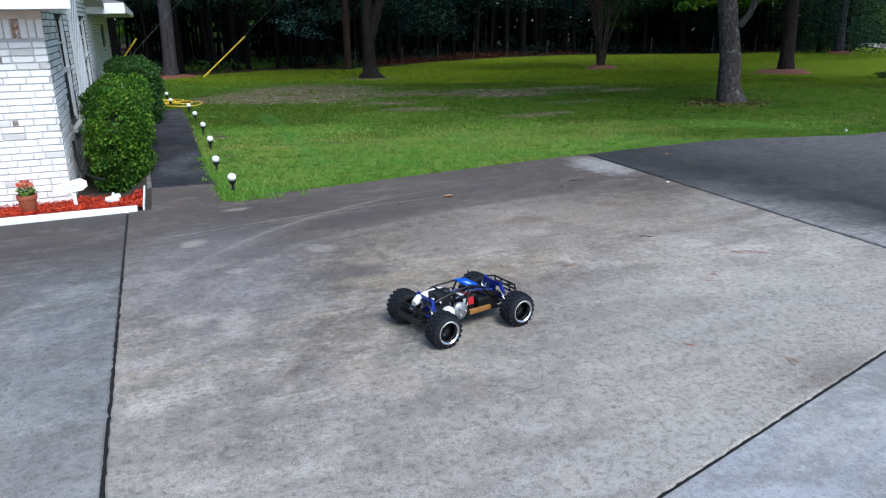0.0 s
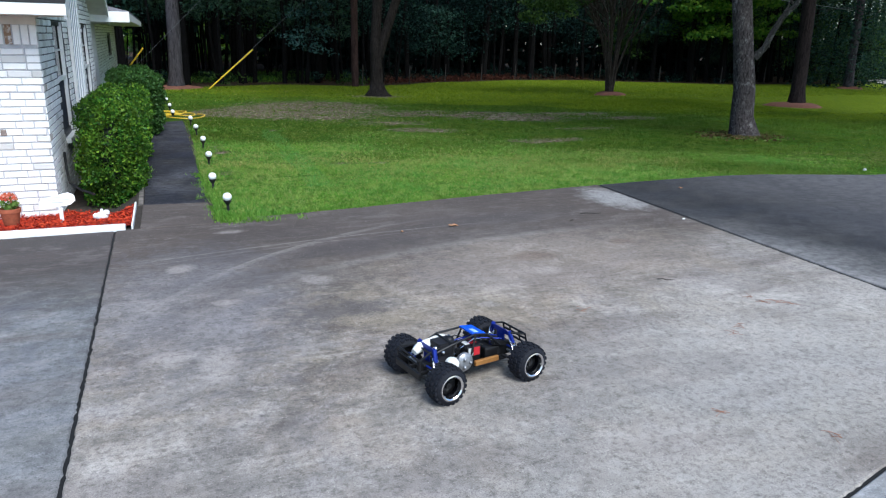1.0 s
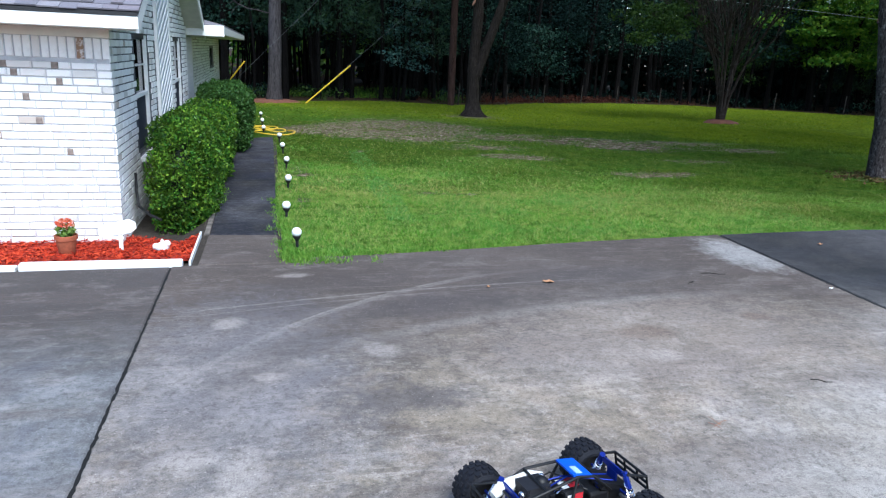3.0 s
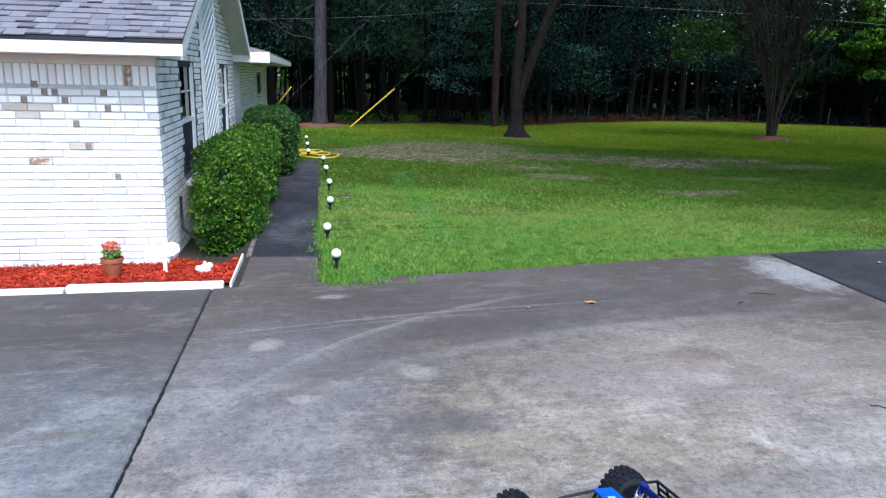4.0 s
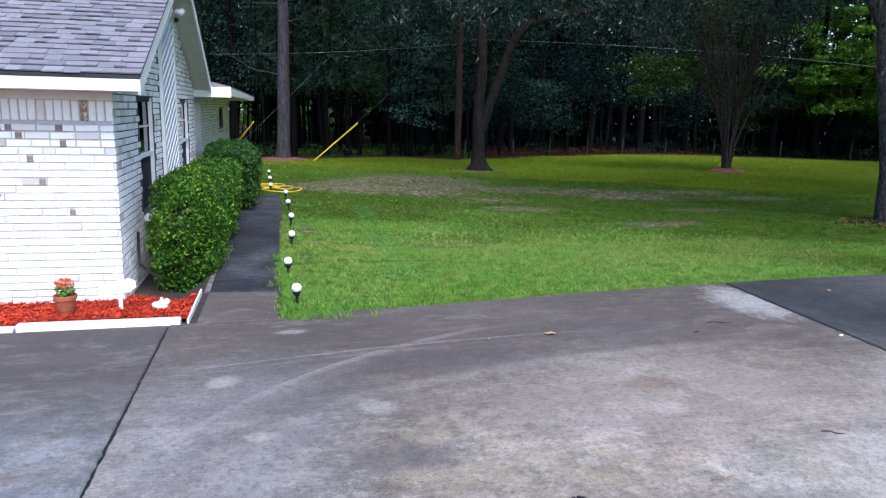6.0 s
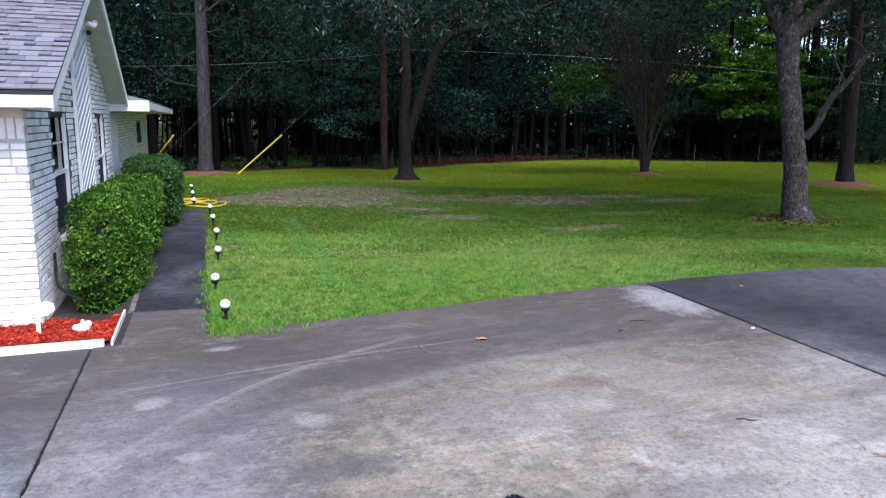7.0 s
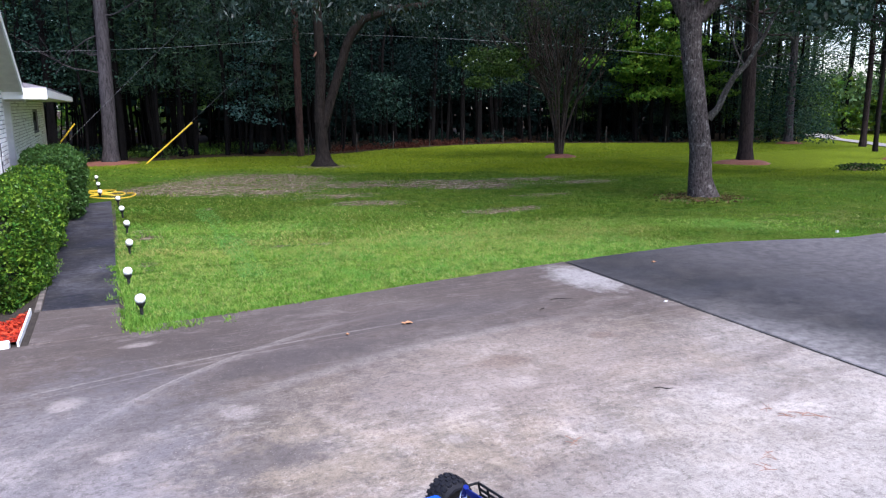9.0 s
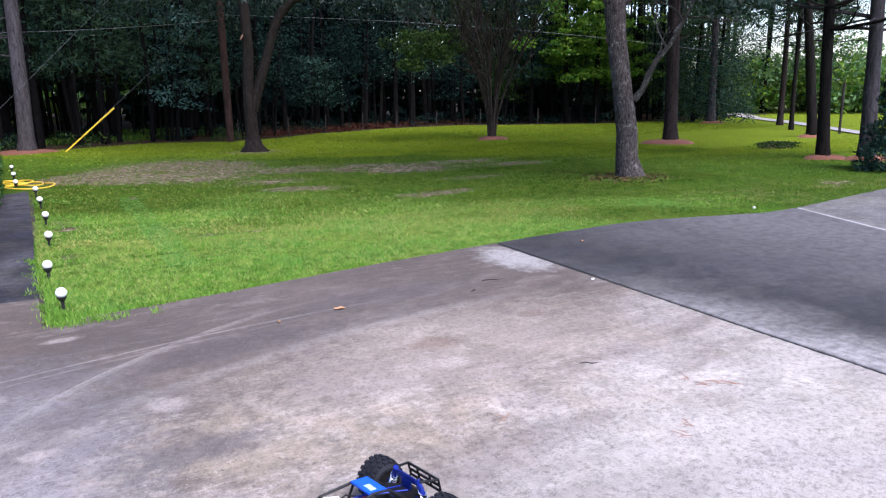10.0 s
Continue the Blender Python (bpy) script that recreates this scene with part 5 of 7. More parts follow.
        for j in range(7):
            c = (x + rng.normal() * 1.2, y + rng.normal() * 1.2, h * rng.uniform(0.1, 1.0))
            s_ = rng.uniform(0.8, 1.5)
            heap["far" if j % 3 else "bright"].append(leaves(clump(c, (s_, s_, s_ * 0.6), 60, rng, 0.35), 0.35, 0.2, rng, 0.2, 0.2))
    names = list(heap)
    kinds = [np.concatenate(heap[k]) for k in names]
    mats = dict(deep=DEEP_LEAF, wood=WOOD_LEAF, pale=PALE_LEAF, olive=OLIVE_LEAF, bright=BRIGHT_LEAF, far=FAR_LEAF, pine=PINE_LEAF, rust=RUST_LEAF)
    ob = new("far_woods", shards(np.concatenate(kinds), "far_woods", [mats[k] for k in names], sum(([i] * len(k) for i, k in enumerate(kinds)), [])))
    tagged(ob, "dense dark mixed woodland closing off the lawn", "woods", kind="stuff")
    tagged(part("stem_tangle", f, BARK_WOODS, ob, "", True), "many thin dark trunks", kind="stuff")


woods()


# ---- garden bed and path things ----
RED_MULCH = leafy("red dyed mulch", [(0.14, 0.008, 0.005), (0.28, 0.02, 0.008), (0.42, 0.036, 0.013), (0.52, 0.07, 0.028)], 0.9, 0.0)
RED_SOIL = plain("red mulch bed", (0.36, 0.026, 0.01), 0.95, 0, 0.6, 40, 0.9)
WHITE_STONE = plain("white painted edging", (0.78, 0.78, 0.76), 0.7, 0, 0.2, 12, 0.3)
TERRACOTTA = plain("terracotta", (0.34, 0.10, 0.05), 0.8, 0, 0.3, 25, 0.2)
BLACK_PLASTIC = plain("black plastic", (0.015, 0.015, 0.017), 0.45, 0, 0.2, 20, 0.05)
GLOBE = plain("milky lamp globe", (0.82, 0.83, 0.85), 0.25, 0, 0.06, 12, 0.0)
HEDGE_LEAF = leafy("hedge leaves", [(0.008, 0.036, 0.007), (0.02, 0.08, 0.011), (0.042, 0.135, 0.016), (0.085, 0.2, 0.022), (0.2, 0.33, 0.036)], 0.35, 0.3, 0.12,
                   [(7.0, (0.2, 0.32, 0.022), 0.5), (3.5, (0.006, 0.026, 0.007), 0.75)])
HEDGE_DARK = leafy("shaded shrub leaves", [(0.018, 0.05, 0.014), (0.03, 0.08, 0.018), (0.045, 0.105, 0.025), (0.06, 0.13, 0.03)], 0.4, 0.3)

bed = thing("mulch_bed", "bright red wood-chip mulch bed along the brick wall", "mulch bed")


def bed_back(x):
    """The bed's rear edge: the wall, then the hedge's foot, then the end of the rail."""
    return float(np.interp(x, (-0.75, -0.5, 0.07), (8.25, 8.2, 7.76)))


bf = Form()
nx, ny = 120, 14
bv = []
for j in range(ny + 1):
    for i in range(nx + 1):
        x = -6 + 6.07 * i / nx
        y = 6.76 + (bed_back(x) - 6.76) * j / ny
        bv.append((x, y, gz(x, y) + 0.022 + 0.02 * noise.noise(Vector((x * 4, y * 4, 0))) - bed_drop(x, y)))
bf.add(bv, [(j * (nx + 1) + i, j * (nx + 1) + i + 1, (j + 1) * (nx + 1) + i + 1, (j + 1) * (nx + 1) + i) for j in range(ny) for i in range(nx)])
part("mulch", bf, RED_SOIL, bed)
br = np.random.default_rng(9)
cx, cy = br.uniform(-3.4, 0.06, 11000), br.uniform(6.77, 8.2, 11000)
cz = np.array([gz(a, b) - bed_drop(a, b) for a, b in zip(cx, cy)]) + 0.03 + br.uniform(-0.008, 0.02, 11000)
inside = np.array([b < bed_back(a) - 0.02 for a, b in zip(cx, cy)])
chips = new("mulch_litter", shards(leaves(np.stack([cx, cy, cz], 1)[inside], 0.05, 0.016, br, 0, 0.75), "mulch_litter", RED_MULCH))
chips.parent = bed
tagged(chips, "red shredded wood chips", kind="stuff")

edging = thing("bed_edging", "white painted stone edging of the mulch bed", "edging")
for a, b, dz in ((-6, -4.05, 0), (-4.03, -2.3, 0.004), (-2.28, -1.22, -0.012), (-1.2, 0.02, 0.006)):
    e = Form()
    e.box(a, b, 6.665, 6.755, -0.16, gz((a + b) / 2, 6.7) + 0.042 + dz, 0, 0.012)
    part("edging_block", e, WHITE_STONE, edging)
e = Form()
e.box(-0.008, 0.008, 0, 1.02, -0.05, 0.04, 0, 0.003, pose(0.075, 6.70, gz(0.1, 7.2), 0, 0, -0.5))
part("edging_rail", e, WHITE_STONE, edging, "thin white rail beside the path")


def path_light(label):
    t = thing("path_light", label, "garden light", None, "path lights along the walk")
    s = Form()
    s.tube([(0, 0, -0.12), (0, 0, 0.075)], [0.012, 0.016], 8)
    part("stake", s, BLACK_PLASTIC, t, "black stake")
    c = Form()
    c.lathe([(0.018, 0.05), (0.034, 0.075), (0.04, 0.085), (0.04, 0.094), (0.03, 0.097)], 18)
    part("cup", c, BLACK_PLASTIC, t, "black cup", True)
    g = Form()
    g.ball((0, 0, 0.128), 0.046, 12, 0, (1, 1, 0.95))
    part("globe", g, GLOBE, t, "milky white globe", True)
    return t


LIGHTS = [(0.97, 7.2, 2), (0.91, 8.45, -4), (0.98, 10.3, 3), (1.01, 12.1, 1), (1.0, 14.0, -3), (0.97, 15.7, 2), (0.66, 17.3, 2), (0.62, 19.2, -2), (0.58, 21.3, 0)]
lamp = path_light("solar path light with white globe on a black stake")
for i, (x, y, tilt) in enumerate(LIGHTS):
    m = pose(x, y, gz(x, y) + 0.02, tilt, -tilt * 0.7, 40 * i)
    if i == 0:
        lamp.matrix_basis = m
    else:
        copy_thing(lamp, m)


def hedge_shrub(name, x0, x1, y0, y1, top, clumps, mat, label, seed, leaf=0.05):
    """A clipped shrub: a rounded block built of many leaf tufts over a dark core, the shade inside."""
    rng = np.random.default_rng(seed)
    t = thing(name, label, "hedge", None, "foundation hedge")
    g = gz(0, (y0 + y1) / 2) - 0.12
    w, d, h = x1 - x0, y1 - y0, top - g
    c = Form()
    # box added inside, dark as the shade between the leaves
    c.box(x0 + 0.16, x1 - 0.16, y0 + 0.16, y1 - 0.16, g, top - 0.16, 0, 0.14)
    part("inner_growth", c, plain("deep shade leaves", (0.012, 0.022, 0.009), 0.9, 0, 0.6, 18, 0.9), t, "dark core that stands for the shade inside")
    faces = [("s", w * h), ("n", w * h * 0.5), ("e", d * h), ("w", d * h * 0.4), ("t", w * d * 1.3)]
    total = sum(a for _, a in faces)
    pts = []
    for face, area in faces:
        for i in range(int(clumps * area / total)):
            u, v = rng.uniform(0, 1), rng.uniform(0.02, 1)
            x, y, z = {"s": (x0 + w * u, y0, g + h * v), "n": (x0 + w * u, y1, g + h * v), "e": (x1, y0 + d * u, g + h * v), "w": (x0, y0 + d * u, g + h * v), "t": (x0 + w * u, y0 + d * v, top)}[face]
            # swell the block into a rounded, lumpy mass with a narrower foot
            mx, my, mz = (x0 + x1) / 2, (y0 + y1) / 2, (g + top) / 2
            q = [(x - mx) / (w / 2), (y - my) / (d / 2), max(-0.75, (z - mz) / (h / 2))]
            k = sum(abs(c_) ** e for c_, e in zip(q, (2.6, 6.0, 3.2))) ** (-1 / 3.6)
            foot = 1 - 0.2 * max(0, 0.3 - (z - g) / h) / 0.3
            lump = 1.02 + 0.48 * noise.noise(Vector((x * 3.0, y * 2.4, z * 3.0 + seed))) + 0.10 * noise.noise(Vector((x * 8, y * 8, z * 8)))
            x, z = mx + q[0] * k * foot * lump * w / 2, z if z < mz else mz + q[2] * k * (0.6 + 0.4 * lump) * h / 2
            y = my + math.copysign(min(abs(q[1] * k), 1.0) * d / 2 - 0.10 * (1 - lump), q[1])
            pts.append(clump((x, y, z), (0.10, 0.10, 0.09), 44, rng, 0.3))
    new("foliage", shards(leaves(np.concatenate(pts), leaf, leaf * 0.55, rng, -0.3), "foliage", mat)).parent = t
    return t


hedge_shrub("hedge_shrub", -0.44, 0.10, 8.32, 10.5, 0.82, 1000, HEDGE_LEAF, "clipped green hedge shrub beside the path", 1, 0.04)
hedge_shrub("hedge_shrub", -0.46, 0.13, 10.45, 13.3, 0.78, 850, HEDGE_LEAF, "clipped green hedge shrub before the window", 2, 0.05)
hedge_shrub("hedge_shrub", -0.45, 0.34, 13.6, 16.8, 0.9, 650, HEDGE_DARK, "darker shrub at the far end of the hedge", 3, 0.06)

# flower pot
pot = thing("flower_pot", "terracotta pot with small red flowers on the mulch", "flower pot", pose(-0.97, 7.2, gz(-1, 7.2) - bed_drop(-1, 7.2) + 0.03))
p = Form()
p.lathe([(0.058, 0), (0.062, 0.005), (0.083, 0.135), (0.092, 0.138), (0.094, 0.175), (0.086, 0.177), (0.08, 0.155), (0.07, 0.152)], 24)
part("pot", p, TERRACOTTA, pot, "terracotta pot", True)
fr_ = np.random.default_rng(4)
fp = clump((0, 0, 0.215), (0.085, 0.085, 0.06), 260, fr_, 0.3)
new("foliage", shards(leaves(fp, 0.035, 0.022, fr_), "foliage", leafy("pot plant leaves", [(0.08, 0.16, 0.03), (0.15, 0.26, 0.05), (0.22, 0.32, 0.09)]))).parent = pot
fp = clump((0.01, 0, 0.275), (0.085, 0.085, 0.035), 90, fr_, 0.5)
fl = new("flowers", shards(leaves(fp, 0.036, 0.03, fr_), "flowers", leafy("red petals", [(0.6, 0.08, 0.05), (0.7, 0.16, 0.09), (0.75, 0.4, 0.3)])))
fl.parent = pot

# white plaque on a stake
plaque = thing("garden_plaque", "white weathered plaque leaning on a short stake", "garden sign", pose(-0.6, 7.44, gz(-0.6, 7.44) - bed_drop(-0.6, 7.44) + 0.07))
k = Form()
k.prism([(-0.16, 0.085), (0.10, 0.12), (0.15, 0.16), (0.145, 0.215), (0.09, 0.245), (-0.1, 0.2), (-0.17, 0.16)], 1, -0.012, 0.012)
plate_ob = part("plate", k, WHITE_STONE, plaque, "white plate")
plate_ob.rotation_euler = (radians(-12), 0, 0)
for i, (a, b, z) in enumerate(((-0.1, 0.05, 0.15), (-0.09, 0.1, 0.175), (-0.04, 0.08, 0.2))):
    l = Form()
    l.box(a, b, -0.0145, -0.0115, z - 0.004, z + 0.004)
    q = part("lettering_bar", l, plain("faded grey lettering", (0.5, 0.5, 0.5), 0.8), plaque, "faded bar of lettering")
    q.rotation_euler = (radians(-12), 0, 0)
k = Form()
k.box(0.0, 0.035, -0.004, 0.012, -0.06, 0.1, 0, 0.003)
part("stake", k, WHITE_STONE, plaque, "white stake")

# white ornament
orn = Form()
orn.ball((0, 0, 0.045), 0.055, 10, 0, (1.15, 0.8, 0.8))
orn.ball((0.045, 0.0, 0.075), 0.032, 8, 0)
orn.ball((-0.05, 0.0, 0.05), 0.03, 8, 0)
orn.ball((0.005, 0.0, 0.09), 0.024, 8, 0, (0.7, 0.7, 1.3))
tagged(part("garden_ornament", orn, WHITE_STONE, None, "", True), "small white stone ornament on the red mulch", "garden ornament").matrix_basis = pose(-0.215, 7.28, gz(-0.2, 7.28) - bed_drop(-0.215, 7.28) + 0.025)

# black pipe at the wall's foot and a white spigot box
pipe = Form()
pipe.tube([(XW + 0.03, 8.75, 0.35), (XW + 0.035, 8.72, 0.15), (XW + 0.06, 8.62, 0.02), (XW + 0.2, 8.4, -0.03), (XW + 0.33, 8.22, -0.04)], 0.014, 8)
tagged(part("drain_pipe", pipe, BLACK_PLASTIC, None, "", True), "thin black pipe running down the wall into the bed", "pipe")

# floodlight on the panel
fl_ = thing("floodlight", "white twin-headed floodlight high on the board panel", "floodlight", pose(XW + 0.03, 12.15, 2.98))
k = Form()
k.lathe([(0.07, 0), (0.07, 0.02), (0.03, 0.04)], 16, (0, 0, 0), 0, Matrix(((0, 0, 1), (0, 1, 0), (-1, 0, 0))))
part("base", k, TRIM, fl_)
for s in (-1, 1):
    k = Form()
    tilt = Matrix.Rotation(radians(105), 3, "Y") @ Matrix.Rotation(radians(50 * s), 3, "X")
    k.tube([(0.04, 0, 0), (0.08, 0.06 * s, 0.03)], 0.014, 8)
    k.lathe([(0.02, -0.05), (0.032, -0.035), (0.036, 0.02), (0.046, 0.06)], 14, (0.11, 0.10 * s, 0.03 + 0.02 * s), 0, tilt)
    head = part("lamp_head", k, TRIM, fl_, "", True)
k = Form()
k.ball((0.07, 0.03, -0.09), 0.035, 8)
part("sensor_eye", k, BLACK_PLASTIC, fl_, "black sensor eye")

# hose by the path's end
YELLOW = plain("yellow hose", (0.62, 0.42, 0.03), 0.5, 0, 0.2, 20, 0.1)
h = Form()
pts = []
for i in range(150):
    t = i / 149
    a = t * 26
    rr = 0.35 + 0.22 * math.sin(t * 9)
    x, y = 0.42 + 0.55 * t + rr * math.cos(a) * 0.8, 17.9 + 0.5 * math.sin(t * 5) + rr * math.sin(a) * 1.0
    pts.append((x, y, gz(x, y) + 0.035 + 0.012 * math.sin(a * 2.3)))
h.tube(pts, 0.014, 6)
tagged(part("garden_hose", h, YELLOW, None, "", True), "yellow garden hose lying in loose loops at the path's end", "hose")

# ---- utility pole, guys and wires ----
POLE_WOOD = bark("brown pole wood", (0.02, 0.012, 0.011), (0.06, 0.035, 0.03), None, 0, 6)
GUY_STEEL = plain("dull steel strand", (0.10, 0.105, 0.115), 0.6)
WIRE = plain("grey wire", (0.22, 0.235, 0.25), 0.6, 0.0)
GUARD = plain("yellow guy guard", (0.75, 0.5, 0.03), 0.45, 0, 0.15, 8, 0.05)
up = thing("utility_pole", "brown wooden utility pole beside the oak", "utility pole")
k = Form()
k.tube([(8.06, 29.6, -0.6), (8.04, 29.6, 4), (8.0, 29.6, 9)], [0.15, 0.14, 0.11], 12)
part("pole", k, POLE_WOOD, up, "", True)
k = Form()
k.box(7.1, 8.8, 29.4, 29.5, 8.3, 8.4, 0, 0.01)
part("crossarm", k, POLE_WOOD, up)


def guy(a, b, c, label):
    t = thing("guy_wire", label, "guy wire", None, "guy wires")
    k = Form()
    k.tube([a, c], 0.005, 5)
    part("wire", k, GUY_STEEL, t)
    k = Form()
    k.tube([a, b], [0.026, 0.03], 8)
    part("guard", k, GUARD, t, "yellow plastic guard")


guy((2.09, 28.6, -0.4), (3.85, 28.65, 1.12), (7.95, 29.5, 4.75), "sloping guy wire with a yellow plastic guard")
guy((-1.2, 28.5, -0.4), (0.0, 28.6, 1.12), (7.95, 29.6, 8.6), "steeper guy wire with a yellow guard behind the house")


def wire_line(a, b, sag, label):
    k = Form()
    k.tube([(a[0] + (b[0] - a[0]) * i / 16, a[1] + (b[1] - a[1]) * i / 16, a[2] + (b[2] - a[2]) * i / 16 - sag * 4 * (i / 16) * (1 - i / 16)) for i in range(17)], 0.0065, 5)
    tagged(part("overhead_wire", k, WIRE), label, "overhead wire", "overhead wires")


wire_line((8.0, 29.6, 4.5), (31.0, 25.3, 3.3), -0.3, "thin grey service wire strung across the lawn")
wire_line((31.0, 25.3, 3.3), (60, 40, 4.6), 0.3, "thin grey service wire towards the far road")
wire_line((8.0, 29.6, 4.3), (-14, 34, 4.2), 0.6, "thin grey wire running behind the pine")

# wire fence at the woods' edge
for i in range(11):
    x = 8.5 + 2.3 * i
    y = float(np.interp(x, WX, WY)) + 0.3
    k = Form()
    k.tube([(x, y - 0.4, gz(x, y) - 0.1), (x + 0.03, y - 0.4, gz(x, y) + 0.85)], [0.026, 0.022], 6)
    tagged(part("fence_post", k, TWIG), "thin grey wooden fence post at the woods' edge", "fence post", "fence posts")

# far road and what stands beside it
ROAD = concrete("pale road", (0.22, 0.215, 0.21), (0.3, 0.295, 0.29), (0.4, 0.39, 0.38), (0.2, 0.2, 0.2), 0.2).mat
low_edge = [(44, 37), (39, 30.5), (34.3, 24.8), (30.9, 20.4), (26.5, 15.3), (22.5, 10.5)]
high_edge = [(47, 37), (42, 31.5), (36.7, 26.6), (33.6, 22.4), (27.6, 15.6), (23.8, 10.4)]
k = Form()
rv = [(x, y, gz(x, y) + 0.03) for x, y in low_edge + high_edge]
n6 = len(low_edge)
k.add(rv, [(i, i + n6, i + n6 + 1, i + 1) for i in range(n6 - 1)])
k.add([(x, y, z - 0.1) for x, y, z in rv], [(i, i + 1, i + n6 + 1, i + n6) for i in range(n6 - 1)])
tagged(part("road", k, ROAD), "pale narrow road beyond the lawn", "road", kind="structure")
mound = Form()
mv = []
for j in range(7):
    for i in range(16):
        a, r = i * math.pi / 8, j / 6
        x, y = 19.5 + r * 0.6 * math.cos(a), 13.55 + r * 0.4 * math.sin(a)
        mv.append((x, y, gz(x, y) + 0.16 * (1 - r * r) - 0.02 + 0.04 * noise.noise(Vector((x * 4, y * 4, 0)))))
mound.add(mv, [(j * 16 + i, j * 16 + (i + 1) % 16, (j + 1) * 16 + (i + 1) % 16, (j + 1) * 16 + i) for j in range(6) for i in range(16)])
mnd = part("leaf_pile", mound, plain("dry leaf heap", (0.15, 0.125, 0.055), 0.95, 0, 0.6, 25, 0.9), None, "", True)
tagged(mnd, "low pile of brown leaves and twigs on the lawn", "leaf pile")
k = Form()
k.tube([(26.7, 16.1, -0.3), (26.7, 16.1, 1.75)], 0.045, 6)
tagged(part("sign_post", k, TWIG), "thin grey post near the road", "post")


# twigs sticking out of the leaf heap, and the dark evergreen by the lane
heap = random.Random(44)
tw = Form()
for i in range(60):
    a, r = heap.uniform(0, 6.28), heap.uniform(0, 0.55)
    x, y = 19.5 + r * math.cos(a), 13.55 + 0.7 * r * math.sin(a)
    z = gz(x, y) + 0.12 * (1 - r)
    tw.tube([(x, y, z), (x + heap.uniform(-0.3, 0.3), y + heap.uniform(-0.2, 0.2), z + heap.uniform(0.0, 0.16))], [0.008, 0.003], 4)
tagged(part("twig_tangle", tw, TWIG, mnd), kind="stuff")
hr = np.random.default_rng(45)
hp_ = np.stack([19.5 + hr.normal(size=900) * 0.3, 13.55 + hr.normal(size=900) * 0.2, np.full(900, gz(19, 14)) + hr.uniform(0.02, 0.17, 900)], 1)
tagged(new("loose_leaves", shards(leaves(hp_, 0.09, 0.05, hr, 0, 0.3), "loose_leaves", OLIVE_LEAF)), kind="stuff").parent = mnd


def evergreen(x, y, h, r):
    rng = random.Random(51)
    nr = np.random.default_rng(51)
    t = thing("evergreen_tree", "small dark bushy evergreen beside the lane", "evergreen tree")
    g = gz(x, y)
    f = Form()
    f.tube([(x, y, g - 0.05), (x, y, g + h * 0.5), (x + 0.03, y, g + h)], [0.06, 0.04, 0.01], 8)
    part("trunk", f, BARK_DARK, t, "", True)
    pts = []
    for i in range(150):
        z = rng.uniform(0.04, 1) ** 1.1
        rr = r * (1 - z) ** 0.7 * rng.uniform(0.5, 1.0)
        a = rng.uniform(0, 6.28)
        pts.append(clump((x + rr * math.cos(a), y + rr * math.sin(a), g + h * z), (0.17, 0.17, 0.13), 60, nr, 0.3))
    new("crown", shards(leaves(np.concatenate(pts), 0.11, 0.03, nr, 0.3), "crown", WOOD_LEAF)).parent = t


evergreen(16.05, 8.6, 2.1, 0.66)

# ---- the radio-controlled truck on the driveway ----
RUBBER = plain("black rubber", (0.005, 0.006, 0.011), 0.8, 0, 0.3, 40, 0.3)
CHROME = plain("chrome rim", (0.75, 0.75, 0.77), 0.18, 1.0, 0.05, 10, 0.0)
CAR_BLACK = plain("black nylon", (0.006, 0.006, 0.007), 0.5, 0, 0.2, 30, 0.05)
CAR_BLUE = plain("blue anodised metal", (0.006, 0.02, 0.2), 0.35, 0.4, 0.15, 20, 0.0)
ROOF_BLUE = plain("blue painted plastic", (0.012, 0.09, 0.6), 0.35, 0, 0.15, 20, 0.0)
CAR_WHITE = plain("white painted pipe", (0.75, 0.75, 0.72), 0.35, 0, 0.12, 30, 0.0)
ENGINE_GREY = plain("cast engine metal", (0.33, 0.34, 0.36), 0.45, 0.7, 0.3, 60, 0.1)
COPPER = plain("copper coloured plate", (0.42, 0.2, 0.06), 0.4, 0.5, 0.2, 30, 0.0)
CAR_RED = plain("red decal", (0.45, 0.02, 0.03), 0.45)

car = thing("toy_truck", "large radio-controlled buggy, black and blue, parked on the concrete", "toy truck", pose(1.78, 2.88, gz(1.78, 2.88), 0, 0, 12) @ Matrix.Diagonal((0.93, 0.95, 0.97, 1)))


